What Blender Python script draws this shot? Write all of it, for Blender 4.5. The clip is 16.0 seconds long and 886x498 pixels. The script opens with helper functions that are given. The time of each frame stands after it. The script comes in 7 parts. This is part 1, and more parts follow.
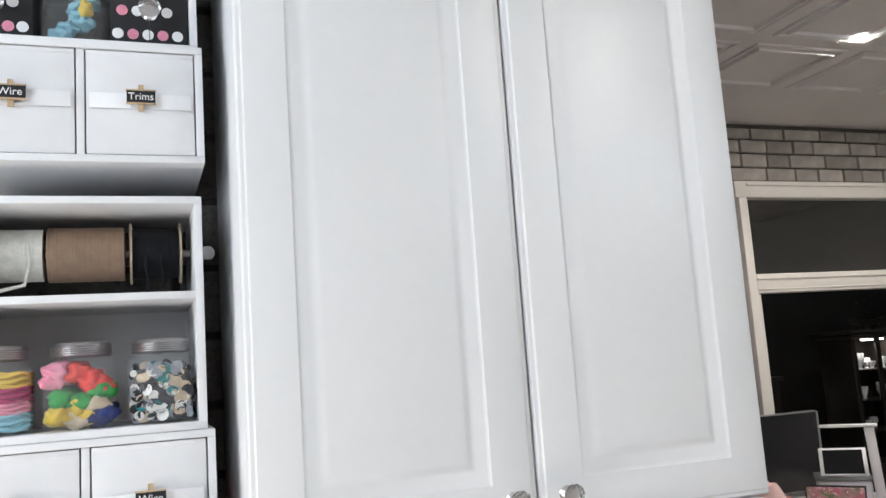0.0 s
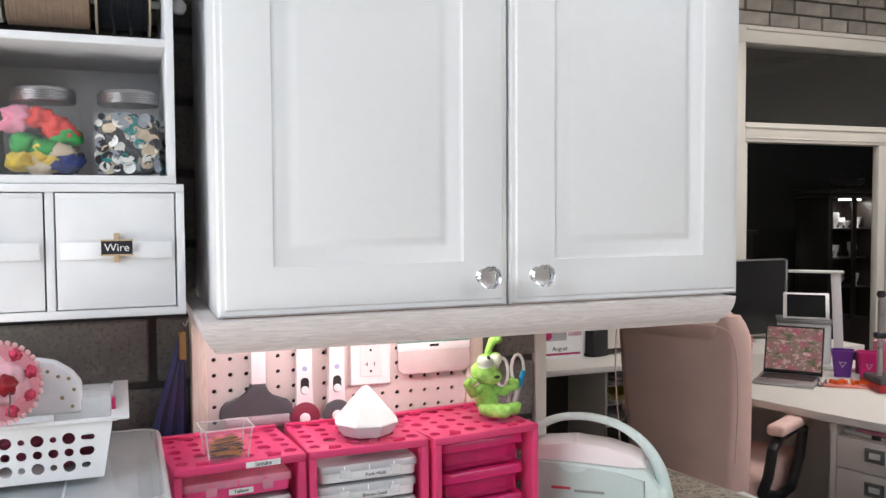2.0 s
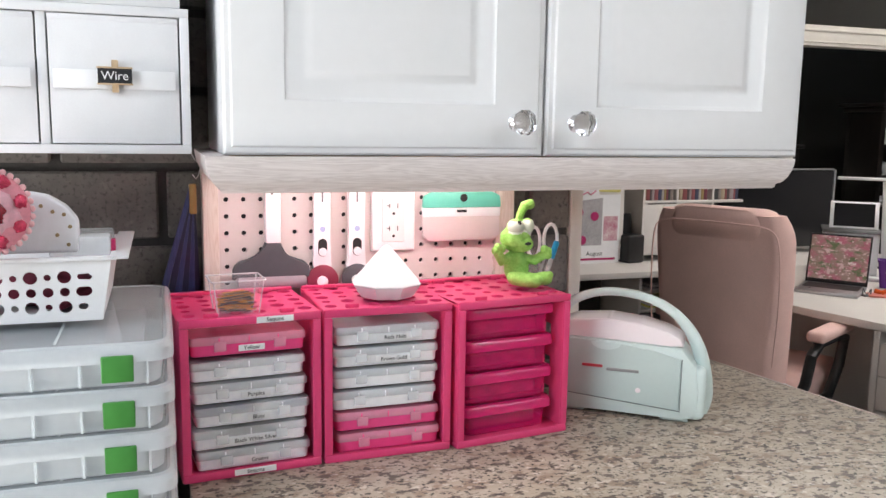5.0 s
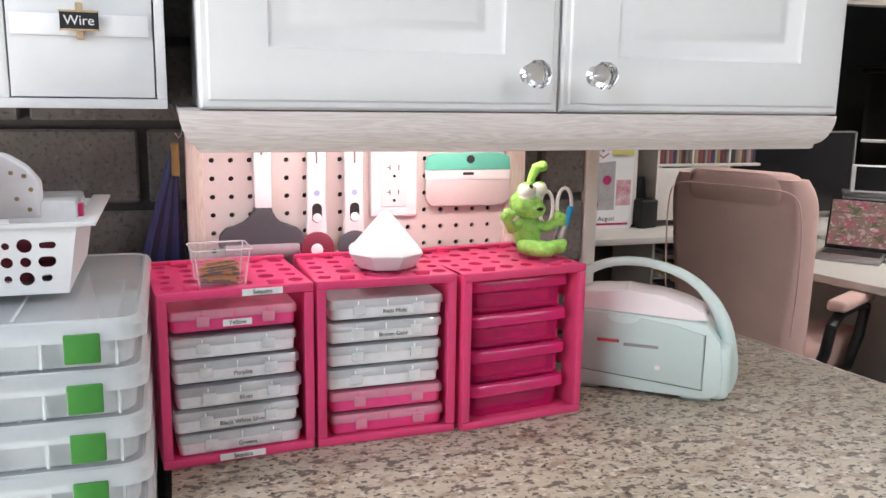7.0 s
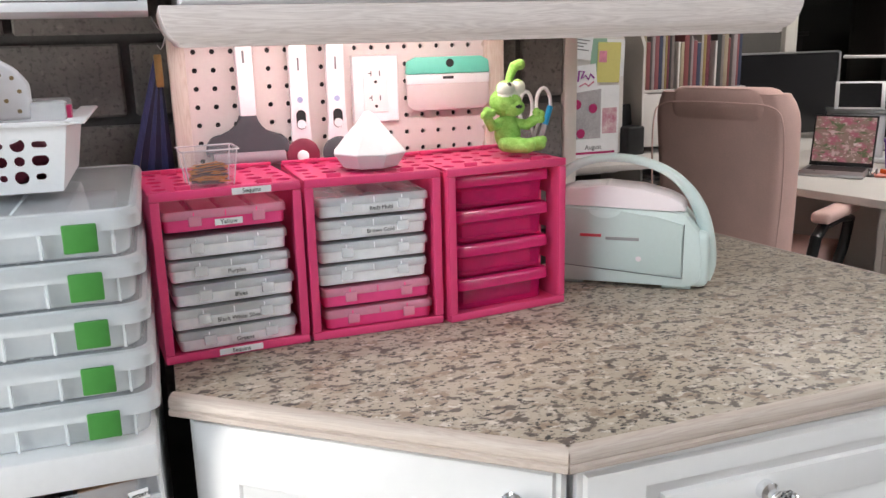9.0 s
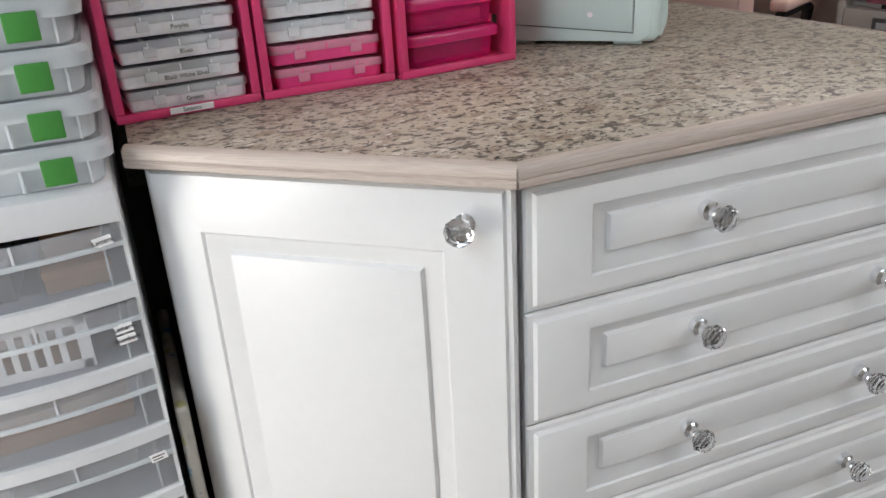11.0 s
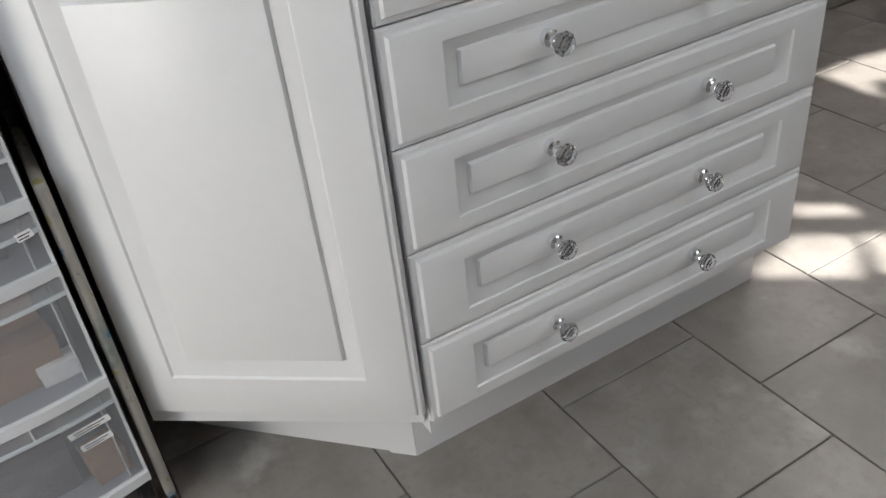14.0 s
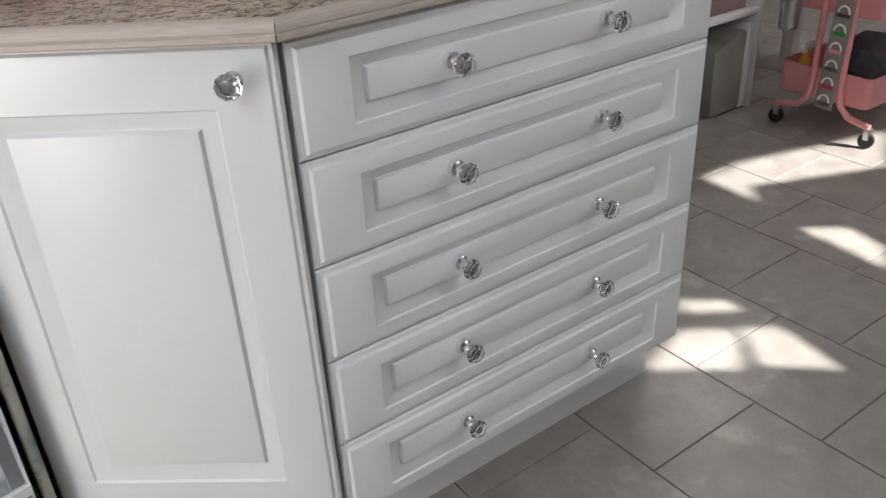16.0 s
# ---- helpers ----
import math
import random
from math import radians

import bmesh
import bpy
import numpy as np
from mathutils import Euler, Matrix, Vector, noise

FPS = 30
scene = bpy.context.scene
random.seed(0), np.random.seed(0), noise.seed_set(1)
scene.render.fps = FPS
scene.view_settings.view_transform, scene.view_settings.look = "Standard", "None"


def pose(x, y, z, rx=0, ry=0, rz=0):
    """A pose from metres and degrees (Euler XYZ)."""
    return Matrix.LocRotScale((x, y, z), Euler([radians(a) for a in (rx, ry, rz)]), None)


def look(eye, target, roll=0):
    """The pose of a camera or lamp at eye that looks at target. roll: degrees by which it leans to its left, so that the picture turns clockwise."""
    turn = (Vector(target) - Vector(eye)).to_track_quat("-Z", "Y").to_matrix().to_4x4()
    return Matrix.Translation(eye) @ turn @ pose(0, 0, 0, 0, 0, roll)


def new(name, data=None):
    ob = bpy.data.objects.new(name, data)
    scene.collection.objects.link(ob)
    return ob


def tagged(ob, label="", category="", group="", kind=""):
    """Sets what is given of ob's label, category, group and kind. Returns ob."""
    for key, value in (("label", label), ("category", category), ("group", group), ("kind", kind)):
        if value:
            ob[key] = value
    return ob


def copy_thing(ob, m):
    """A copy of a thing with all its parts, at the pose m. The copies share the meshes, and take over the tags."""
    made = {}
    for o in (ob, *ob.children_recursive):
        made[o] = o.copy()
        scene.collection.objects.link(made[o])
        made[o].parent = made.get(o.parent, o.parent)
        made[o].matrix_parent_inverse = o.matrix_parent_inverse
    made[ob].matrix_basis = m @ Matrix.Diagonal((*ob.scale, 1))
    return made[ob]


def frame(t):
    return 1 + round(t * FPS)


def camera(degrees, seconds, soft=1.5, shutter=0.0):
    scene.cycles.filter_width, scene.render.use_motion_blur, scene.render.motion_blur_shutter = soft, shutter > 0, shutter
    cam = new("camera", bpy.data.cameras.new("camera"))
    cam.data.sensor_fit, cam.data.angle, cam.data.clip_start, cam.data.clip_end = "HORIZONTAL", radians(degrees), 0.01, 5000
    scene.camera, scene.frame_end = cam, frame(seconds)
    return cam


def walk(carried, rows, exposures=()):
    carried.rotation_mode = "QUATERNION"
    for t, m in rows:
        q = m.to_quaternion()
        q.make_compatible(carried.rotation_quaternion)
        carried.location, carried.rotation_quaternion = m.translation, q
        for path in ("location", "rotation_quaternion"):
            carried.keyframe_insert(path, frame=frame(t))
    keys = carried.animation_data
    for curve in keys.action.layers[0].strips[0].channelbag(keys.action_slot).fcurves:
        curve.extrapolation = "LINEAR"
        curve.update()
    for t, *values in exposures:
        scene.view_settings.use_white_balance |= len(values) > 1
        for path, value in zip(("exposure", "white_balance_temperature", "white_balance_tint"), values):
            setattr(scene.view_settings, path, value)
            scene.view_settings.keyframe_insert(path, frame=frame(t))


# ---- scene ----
cam = camera(55.5, 16.0)
PATH = [
    (0, (0.156, 0.158, 1.539), (0.838, 2.018, 1.81), -3.9),
    (0.1, (0.169, 0.164, 1.544), (0.829, 2.039, 1.77), -3.2),
    (0.5, (0.17, 0.167, 1.529), (0.827, 2.051, 1.677), -2.9),
    (1, (0.166, 0.16, 1.506), (0.81, 2.053, 1.575), -1.9),
    (1.5, (0.171, 0.184, 1.473), (0.828, 2.073, 1.454), -1.1),
    (2, (0.173, 0.194, 1.444), (0.884, 2.061, 1.349), -0.3),
    (2.5, (0.169, 0.204, 1.412), (0.903, 2.058, 1.255), 1.0),
    (3, (0.179, 0.217, 1.392), (0.905, 2.068, 1.175), 1.3),
    (3.5, (0.182, 0.219, 1.375), (0.93, 2.06, 1.148), 1.1),
    (4, (0.187, 0.231, 1.36), (0.921, 2.078, 1.13), 1.4),
    (4.5, (0.195, 0.247, 1.352), (0.883, 2.108, 1.099), 1.4),
    (5, (0.212, 0.273, 1.348), (0.842, 2.15, 1.061), 0.9),
    (5.2, (0.219, 0.29, 1.347), (0.828, 2.171, 1.048), 0.8),
    (7.5, (0.251, 0.363, 1.327), (0.857, 2.228, 0.933), 0.9),
    (8, (0.253, 0.35, 1.312), (0.863, 2.207, 0.891), 0.4),
    (8.5, (0.245, 0.333, 1.299), (0.852, 2.185, 0.852), -0.4),
    (9, (0.244, 0.314, 1.277), (0.857, 2.154, 0.789), -1.4),
    (9.5, (0.247, 0.292, 1.247), (0.856, 2.106, 0.663), -2.0),
    (10, (0.263, 0.289, 1.218), (0.868, 2.057, 0.504), -2.1),
    (10.2, (0.272, 0.282, 1.216), (0.863, 2.036, 0.458), -2.4),
    (12.3, (0.174, 0.236, 1.083), (0.867, 1.863, 0.149), -5.1),
    (12.5, (0.177, 0.223, 1.075), (0.86, 1.842, 0.12), -5.2),
    (13, (0.188, 0.208, 1.058), (0.862, 1.793, 0.041), -5.6),
    (13.5, (0.207, 0.197, 1.045), (0.907, 1.73, -0.032), -6.1),
    (14, (0.228, 0.178, 1.037), (0.989, 1.642, -0.094), -6.8),
    (14.5, (0.242, 0.166, 1.038), (1.074, 1.57, -0.118), -6.4),
    (15, (0.248, 0.156, 1.037), (1.146, 1.526, -0.11), -5.1),
    (15.5, (0.244, 0.141, 1.074), (1.238, 1.51, 0.007), -4.0),
    (16, (0.196, 0.122, 1.126), (1.193, 1.549, 0.14), -3.1),
]
walk(cam, [(t, look(eye, target, roll)) for t, eye, target, roll in PATH],
     exposures=[(0.0, 2.74), (2.5, 2.78), (5.2, 2.86), (8.5, 2.84), (9.0, 2.80), (9.5, 2.52), (10.2, 2.66), (12.3, 2.10), (14.0, 2.04), (16.0, 2.12)])

# ---- world, sun and large lights ----
SUN_WAY = Vector((0.36, -0.75, 0.56)).normalized()   # towards the sun
world = bpy.data.worlds.new("world")
scene.world = world
world.use_nodes = True
wn = world.node_tree.nodes
sky = wn.new("ShaderNodeTexSky")
sky.sky_type = "NISHITA"
sky.sun_disc = False
sky.sun_elevation = math.asin(SUN_WAY.z)
sky.sun_rotation = math.atan2(SUN_WAY.x, SUN_WAY.y)
wn["Background"].inputs[1].default_value = 0.08
world.node_tree.links.new(sky.outputs[0], wn["Background"].inputs[0])


def lamp(name, kind, m, energy, color=(1, 1, 1), size=None, size_y=None, angle=None):
    d = bpy.data.lights.new(name, kind)
    d.energy, d.color = energy, color
    if kind == "AREA":
        d.shape, d.size, d.size_y = "RECTANGLE", size, size_y
    if angle is not None:
        d.angle = radians(angle)
    ob = new(name, d)
    ob.matrix_world = m
    return ob


lamp("sun", "SUN", look(SUN_WAY * 10, (0, 0, 0)), 5.0, (1.0, 0.96, 0.90), angle=0.5)
# added fill before the plain west wall, in place of unseen daylight
lamp("west_fill_light", "AREA", look((-1.25, 0.25, 2.05), (0.5, 1.15, 1.2)), 6.8, (0.79, 0.895, 1.0), 1.3, 1.4)
# added warm fill, set low and aimed at the corner cabinet door
lamp("door_fill_light", "AREA", look((-1.27, 0.72, 0.62), (0.45, 1.05, 0.40)), 5.15, (1.0, 0.955, 0.905), 0.8, 0.8)
# added high fill near the south wall, which has no window there
lamp("south_fill_light", "AREA", look((2.7, -1.50, 2.45), (1.6, 1.8, 0.5)), 4.1, (0.78, 0.885, 1.0), 2.0, 0.6)
# strip lamp under the wall cabinet
lamp("strip_light", "AREA", look((0.50, 1.380, 1.2975), (0.50, 1.46, 0.95)), 0.104, (1.0, 0.86, 0.85), 0.42, 0.02)

# ---- mesh helpers ----
POSE = {}


def thing(name, label, category, m=None, group="", kind=""):
    ob = new(name)
    ob.empty_display_size = 0.05
    m = m or Matrix()
    ob.matrix_basis = m
    POSE[ob.name] = m
    return tagged(ob, label, category, group, kind)


def finish(bm, name, material, sharp=35):
    me = bpy.data.meshes.new(name)
    bmesh.ops.recalc_face_normals(bm, faces=bm.faces)
    bm.to_mesh(me)
    bm.free()
    me.materials.append(material)
    me.shade_smooth()
    me.set_sharp_from_angle(angle=radians(sharp))
    return me


def part(name, bm, material, parent, label="", world=False, sharp=35):
    """A mesh under a thing (or under a part of it). world: the mesh is given in world metres."""
    if world:
        root = parent.parent or parent
        bm.transform(POSE[root.name].inverted())
    ob = new(name, finish(bm, name, material, sharp))
    ob.parent = parent
    return tagged(ob, label)


def solid(name, bm, material, label, category, kind="", group="", sharp=35, m=None):
    """A thing that is one mesh."""
    ob = new(name, finish(bm, name, material, sharp))
    if m:
        ob.matrix_basis = m
    return tagged(ob, label, category, group, kind)


def loft(loops, bm=None, closed=True, cap=(True, True), smooth=True):
    bm = bm or bmesh.new()
    rows = [[bm.verts.new(p) for p in loop] for loop in loops]
    n = len(rows[0])
    for a, b in zip(rows, rows[1:]):
        for i in range(n if closed else n - 1):
            j = (i + 1) % n
            bm.faces.new((a[i], a[j], b[j], b[i]))
    if closed and cap[0]:
        bm.faces.new(rows[0][::-1])
    if closed and cap[1]:
        bm.faces.new(rows[-1])
    return bm


def box(lo, hi, bev=0.0, seg=2, bm=None):
    bm = bm or bmesh.new()
    (x0, y0, z0), (x1, y1, z1) = lo, hi
    new_bm = bmesh.new()
    loft([[(x0, y0, z0), (x1, y0, z0), (x1, y1, z0), (x0, y1, z0)], [(x0, y0, z1), (x1, y0, z1), (x1, y1, z1), (x0, y1, z1)]], new_bm)
    if bev > 0:
        bmesh.ops.bevel(new_bm, geom=new_bm.edges[:], offset=bev, segments=seg, affect="EDGES", profile=0.5)
    return join(bm, new_bm)


def join(bm, other):
    me = bpy.data.meshes.new("t")
    other.to_mesh(me)
    other.free()
    bm.from_mesh(me)
    bpy.data.meshes.remove(me)
    return bm


def moved(bm, m):
    bm.transform(m)
    return bm


def prism(poly, z0, z1, bev=0.0, bm=None):
    new_bm = loft([[(x, y, z0) for x, y in poly], [(x, y, z1) for x, y in poly]])
    if bev:
        bmesh.ops.bevel(new_bm, geom=new_bm.edges[:], offset=bev, segments=2, affect="EDGES", profile=0.5)
    return join(bm, new_bm) if bm else new_bm


def lathe(profile, n=24, at=(0, 0, 0), bm=None, m=None):
    """profile: (radius, height) rows, about the z axis."""
    loops = []
    for r, h in profile:
        r = max(r, 1e-5)
        loops.append([(at[0] + r * math.cos(2 * math.pi * i / n), at[1] + r * math.sin(2 * math.pi * i / n), at[2] + h) for i in range(n)])
    new_bm = loft(loops)
    if m:
        new_bm.transform(m)
    return join(bm, new_bm) if bm else new_bm


def tube(points, r, n=10, bm=None, closed=False, flat=1.0):
    pts = [Vector(p) for p in points]
    loops = []
    side = None
    for i, p in enumerate(pts):
        a = pts[i - 1] if i or closed else pts[i]
        b = pts[(i + 1) % len(pts)] if i < len(pts) - 1 or closed else pts[i]
        d = (b - a).normalized()
        if side is None:
            side = d.orthogonal().normalized()
        side = (side - d * side.dot(d)).normalized()
        up = d.cross(side)
        rr = r[i] if isinstance(r, (list, tuple)) else r
        loops.append([p + rr * (math.cos(2 * math.pi * k / n) * side + flat * math.sin(2 * math.pi * k / n) * up) for k in range(n)])
    if closed:
        loops.append(loops[0])
    new_bm = loft(loops, cap=(not closed, not closed))
    if closed:
        bmesh.ops.remove_doubles(new_bm, verts=new_bm.verts, dist=1e-6)
    return join(bm, new_bm) if bm else new_bm


def arc(c, r, a0, a1, n, plane="xz"):
    out = []
    for i in range(n + 1):
        a = radians(a0 + (a1 - a0) * i / n)
        u, v = r * math.cos(a), r * math.sin(a)
        out.append((c[0] + u, c[1], c[2] + v) if plane == "xz" else (c[0] + u, c[1] + v, c[2]) if plane == "xy" else (c[0], c[1] + u, c[2] + v))
    return out


def smooth(points, n=5):
    """A finer path through the points (Catmull-Rom)."""
    p = [Vector(q) for q in points]
    p = [2 * p[0] - p[1]] + p + [2 * p[-1] - p[-2]]
    out = []
    for i in range(1, len(p) - 2):
        for k in range(n):
            t = k / n
            out.append(0.5 * (2 * p[i] + (p[i + 1] - p[i - 1]) * t + (2 * p[i - 1] - 5 * p[i] + 4 * p[i + 1] - p[i + 2]) * t * t + (3 * p[i] - p[i - 1] - 3 * p[i + 1] + p[i + 2]) * t ** 3))
    return out + [p[-2]]


def rounded(w, h, r, n=4, cx=0.0, cy=0.0):
    """Outline of a rounded rectangle, centred."""
    out = []
    for sx, sy, a in ((1, 1, 0), (-1, 1, 90), (-1, -1, 180), (1, -1, 270)):
        for i in range(n + 1):
            t = radians(a + 90 * i / n)
            out.append((cx + sx * (w / 2 - r) + r * math.cos(t), cy + sy * (h / 2 - r) + r * math.sin(t)))
    return out


def panel(w, h, steps, back, left=0.0):
    """A front of x 0..w, z 0..h that faces -y: nested rectangles of (inset x, inset z, depth); left: how much narrower the left stile is."""
    bm = bmesh.new()
    rows = [(0, 0, back)] + steps
    loops = []
    for ix, iz, d in rows:
        x0 = ix - left if ix > 0.05 else ix
        loops.append([(x0, d, iz), (w - ix, d, iz), (w - ix, d, h - iz), (x0, d, h - iz)])
    return loft(loops, bm)


def words(text, size, depth=0.0004):
    """A text as a mesh in the xz plane that faces -y, centred on the origin."""
    cu = bpy.data.curves.new("text", "FONT")
    cu.body, cu.size, cu.extrude, cu.align_x, cu.align_y = text, size, depth, "CENTER", "CENTER"
    ob = new("text", cu)
    me = bpy.data.meshes.new_from_object(ob.evaluated_get(bpy.context.evaluated_depsgraph_get()))
    bpy.data.objects.remove(ob)
    bm = bmesh.new()
    bm.from_mesh(me)
    bpy.data.meshes.remove(me)
    bm.transform(pose(0, 0, 0, 90, 0, 0))
    return bm


# ---- materials ----
def mat(name, color, rough=0.5, metal=0.0, vary=0.12, scale=8.0, fine=120.0, bump=0.0, alpha=1.0, coat=0.0, emit=0.0, stretch=(1, 1, 1), dark=None, random_tint=0.0, trans=0.0, ior=1.45, rvary=0.12):
    m = bpy.data.materials.new(name)
    m.use_nodes = True
    n, l = m.node_tree.nodes, m.node_tree.links
    b = n["Principled BSDF"]
    b.inputs["Metallic"].default_value = metal
    b.inputs["Alpha"].default_value = alpha
    b.inputs["Coat Weight"].default_value = coat
    b.inputs["Transmission Weight"].default_value = trans
    b.inputs["IOR"].default_value = ior
    co = n.new("ShaderNodeTexCoord")
    mp = n.new("ShaderNodeMapping")
    mp.inputs["Scale"].default_value = stretch
    l.new(co.outputs["Object"], mp.inputs[0])
    big, small = n.new("ShaderNodeTexNoise"), n.new("ShaderNodeTexNoise")
    big.inputs["Scale"].default_value, small.inputs["Scale"].default_value = scale, fine
    big.inputs["Detail"].default_value = 4
    l.new(mp.outputs[0], big.inputs["Vector"])
    l.new(mp.outputs[0], small.inputs["Vector"])
    add = n.new("ShaderNodeMath")
    add.operation = "MULTIPLY_ADD"
    l.new(small.outputs["Fac"], add.inputs[0])
    add.inputs[1].default_value = 0.5
    l.new(big.outputs["Fac"], add.inputs[2])
    ramp = n.new("ShaderNodeMapRange")
    ramp.inputs["From Min"].default_value, ramp.inputs["From Max"].default_value = 0.45, 1.05
    l.new(add.outputs[0], ramp.inputs["Value"])
    mix = n.new("ShaderNodeMix")
    mix.data_type = "RGBA"
    lo = dark or tuple(c * (1 - vary) for c in color)
    hi = tuple(min(1, c * (1 + vary * 0.6)) for c in color)
    mix.inputs["A"].default_value, mix.inputs["B"].default_value = (*lo, 1), (*hi, 1)
    l.new(ramp.outputs[0], mix.inputs["Factor"])
    out = mix.outputs["Result"]
    if random_tint:
        info = n.new("ShaderNodeObjectInfo")
        hsv = n.new("ShaderNodeHueSaturation")
        rr = n.new("ShaderNodeMapRange")
        rr.inputs["To Min"].default_value, rr.inputs["To Max"].default_value = 1 - random_tint, 1 + random_tint
        l.new(info.outputs["Random"], rr.inputs["Value"])
        l.new(rr.outputs[0], hsv.inputs["Value"])
        l.new(out, hsv.inputs["Color"])
        out = hsv.outputs[0]
    l.new(out, b.inputs["Base Color"])
    r2 = n.new("ShaderNodeMapRange")
    r2.inputs["From Min"].default_value, r2.inputs["From Max"].default_value = 0.3, 0.7
    r2.inputs["To Min"].default_value, r2.inputs["To Max"].default_value = max(0.02, rough * (1 - rvary)), min(1, rough * (1 + rvary))
    l.new(big.outputs["Fac"], r2.inputs["Value"])
    l.new(r2.outputs[0], b.inputs["Roughness"])
    if bump:
        bp = n.new("ShaderNodeBump")
        bp.inputs["Strength"].default_value = bump
        bp.inputs["Distance"].default_value = 0.002
        l.new(add.outputs[0], bp.inputs["Height"])
        l.new(bp.outputs[0], b.inputs["Normal"])
    if emit:
        l.new(out, b.inputs["Emission Color"])
        b.inputs["Emission Strength"].default_value = emit
    return m


def ramp_mat(name, noise_rows, rough, bump=0.1, stretch=(1, 1, 1), shift=False):
    """Layers of thresholded noise over one another: rows of (scale, detail, low, high, colour); the first is the ground."""
    m = bpy.data.materials.new(name)
    m.use_nodes = True
    n, l = m.node_tree.nodes, m.node_tree.links
    b = n["Principled BSDF"]
    b.inputs["Roughness"].default_value = rough
    co = n.new("ShaderNodeTexCoord")
    mp = n.new("ShaderNodeMapping")
    mp.inputs["Scale"].default_value = stretch
    l.new(co.outputs["Object"], mp.inputs[0])
    if shift:                             # every piece shows another part of the stone
        info, mul = n.new("ShaderNodeObjectInfo"), n.new("ShaderNodeMath")
        mul.operation, mul.inputs[1].default_value = "MULTIPLY", 61.0
        l.new(info.outputs["Random"], mul.inputs[0])
        l.new(mul.outputs[0], mp.inputs["Location"])
    out = None
    last = None
    for i, (scale, detail, lo, hi, colour) in enumerate(noise_rows):
        if out is None:
            rgb = n.new("ShaderNodeRGB")
            rgb.outputs[0].default_value = (*colour, 1)
            out = rgb.outputs[0]
            continue
        t = n.new("ShaderNodeTexNoise")
        t.inputs["Scale"].default_value, t.inputs["Detail"].default_value = scale, detail
        t.inputs["Roughness"].default_value = 0.6
        sh = n.new("ShaderNodeVectorMath")
        sh.inputs[1].default_value = (i * 3.7, i * 1.3, i * 5.1)
        l.new(mp.outputs[0], sh.inputs[0])
        l.new(sh.outputs[0], t.inputs["Vector"])
        r = n.new("ShaderNodeMapRange")
        r.inputs["From Min"].default_value, r.inputs["From Max"].default_value = lo, hi
        l.new(t.outputs["Fac"], r.inputs["Value"])
        mix = n.new("ShaderNodeMix")
        mix.data_type = "RGBA"
        l.new(r.outputs[0], mix.inputs["Factor"])
        l.new(out, mix.inputs["A"])
        mix.inputs["B"].default_value = (*colour, 1)
        out, last = mix.outputs["Result"], t.outputs["Fac"]
    l.new(out, b.inputs["Base Color"])
    if bump:
        bp = n.new("ShaderNodeBump")
        bp.inputs["Strength"].default_value, bp.inputs["Distance"].default_value = bump, 0.002
        l.new(last, bp.inputs["Height"])
        l.new(bp.outputs[0], b.inputs["Normal"])
    return m


def wood_mat(name, light, dark, stretch=(2, 30, 30), rough=0.55, scale=3.0):
    """Grain drawn out along one axis."""
    m = bpy.data.materials.new(name)
    m.use_nodes = True
    n, l = m.node_tree.nodes, m.node_tree.links
    b = n["Principled BSDF"]
    b.inputs["Roughness"].default_value = rough
    co, mp = n.new("ShaderNodeTexCoord"), n.new("ShaderNodeMapping")
    mp.inputs["Scale"].default_value = stretch
    l.new(co.outputs["Object"], mp.inputs[0])
    t = n.new("ShaderNodeTexNoise")
    t.inputs["Scale"].default_value, t.inputs["Detail"].default_value, t.inputs["Distortion"].default_value = scale, 3, 0.6
    l.new(mp.outputs[0], t.inputs["Vector"])
    w = n.new("ShaderNodeMath")
    w.operation = "PINGPONG"
    w.inputs[1].default_value = 0.06
    l.new(t.outputs["Fac"], w.inputs[0])
    r = n.new("ShaderNodeMapRange")
    r.inputs["From Max"].default_value = 0.06
    l.new(w.outputs[0], r.inputs["Value"])
    t2 = n.new("ShaderNodeTexNoise")
    t2.inputs["Scale"].default_value, t2.inputs["Detail"].default_value = 12.0 * scale, 2
    l.new(mp.outputs[0], t2.inputs["Vector"])
    mul = n.new("ShaderNodeMath")
    mul.operation = "MULTIPLY"
    l.new(r.outputs[0], mul.inputs[0])
    l.new(t2.outputs["Fac"], mul.inputs[1])
    mix = n.new("ShaderNodeMix")
    mix.data_type = "RGBA"
    l.new(mul.outputs[0], mix.inputs["Factor"])
    mix.inputs["A"].default_value, mix.inputs["B"].default_value = (*light, 1), (*dark, 1)
    l.new(mix.outputs["Result"], b.inputs["Base Color"])
    bp = n.new("ShaderNodeBump")
    bp.inputs["Strength"].default_value, bp.inputs["Distance"].default_value = 0.15, 0.001
    l.new(mul.outputs[0], bp.inputs["Height"])
    l.new(bp.outputs[0], b.inputs["Normal"])
    return m


WHITE = mat("white_lacquer", (0.80, 0.80, 0.80), 0.32, vary=0.03, scale=3, fine=60, bump=0.02)
WHITE_SIDE = mat("white_melamine", (0.78, 0.78, 0.79), 0.4, vary=0.04, scale=4, fine=200, bump=0.03)
CREAM = mat("cream_paint", (0.72, 0.68, 0.62), 0.5, vary=0.06, scale=5, fine=150, bump=0.05)
FELT = mat("white_fabric", (0.76, 0.76, 0.77), 0.9, vary=0.08, scale=14, fine=900, bump=0.25)
RIBBON = mat("white_ribbon", (0.85, 0.85, 0.86), 0.45, vary=0.04, scale=20, fine=600, bump=0.1)
BLACK = mat("black_plastic", (0.015, 0.015, 0.016), 0.35, vary=0.2, scale=20, fine=200)
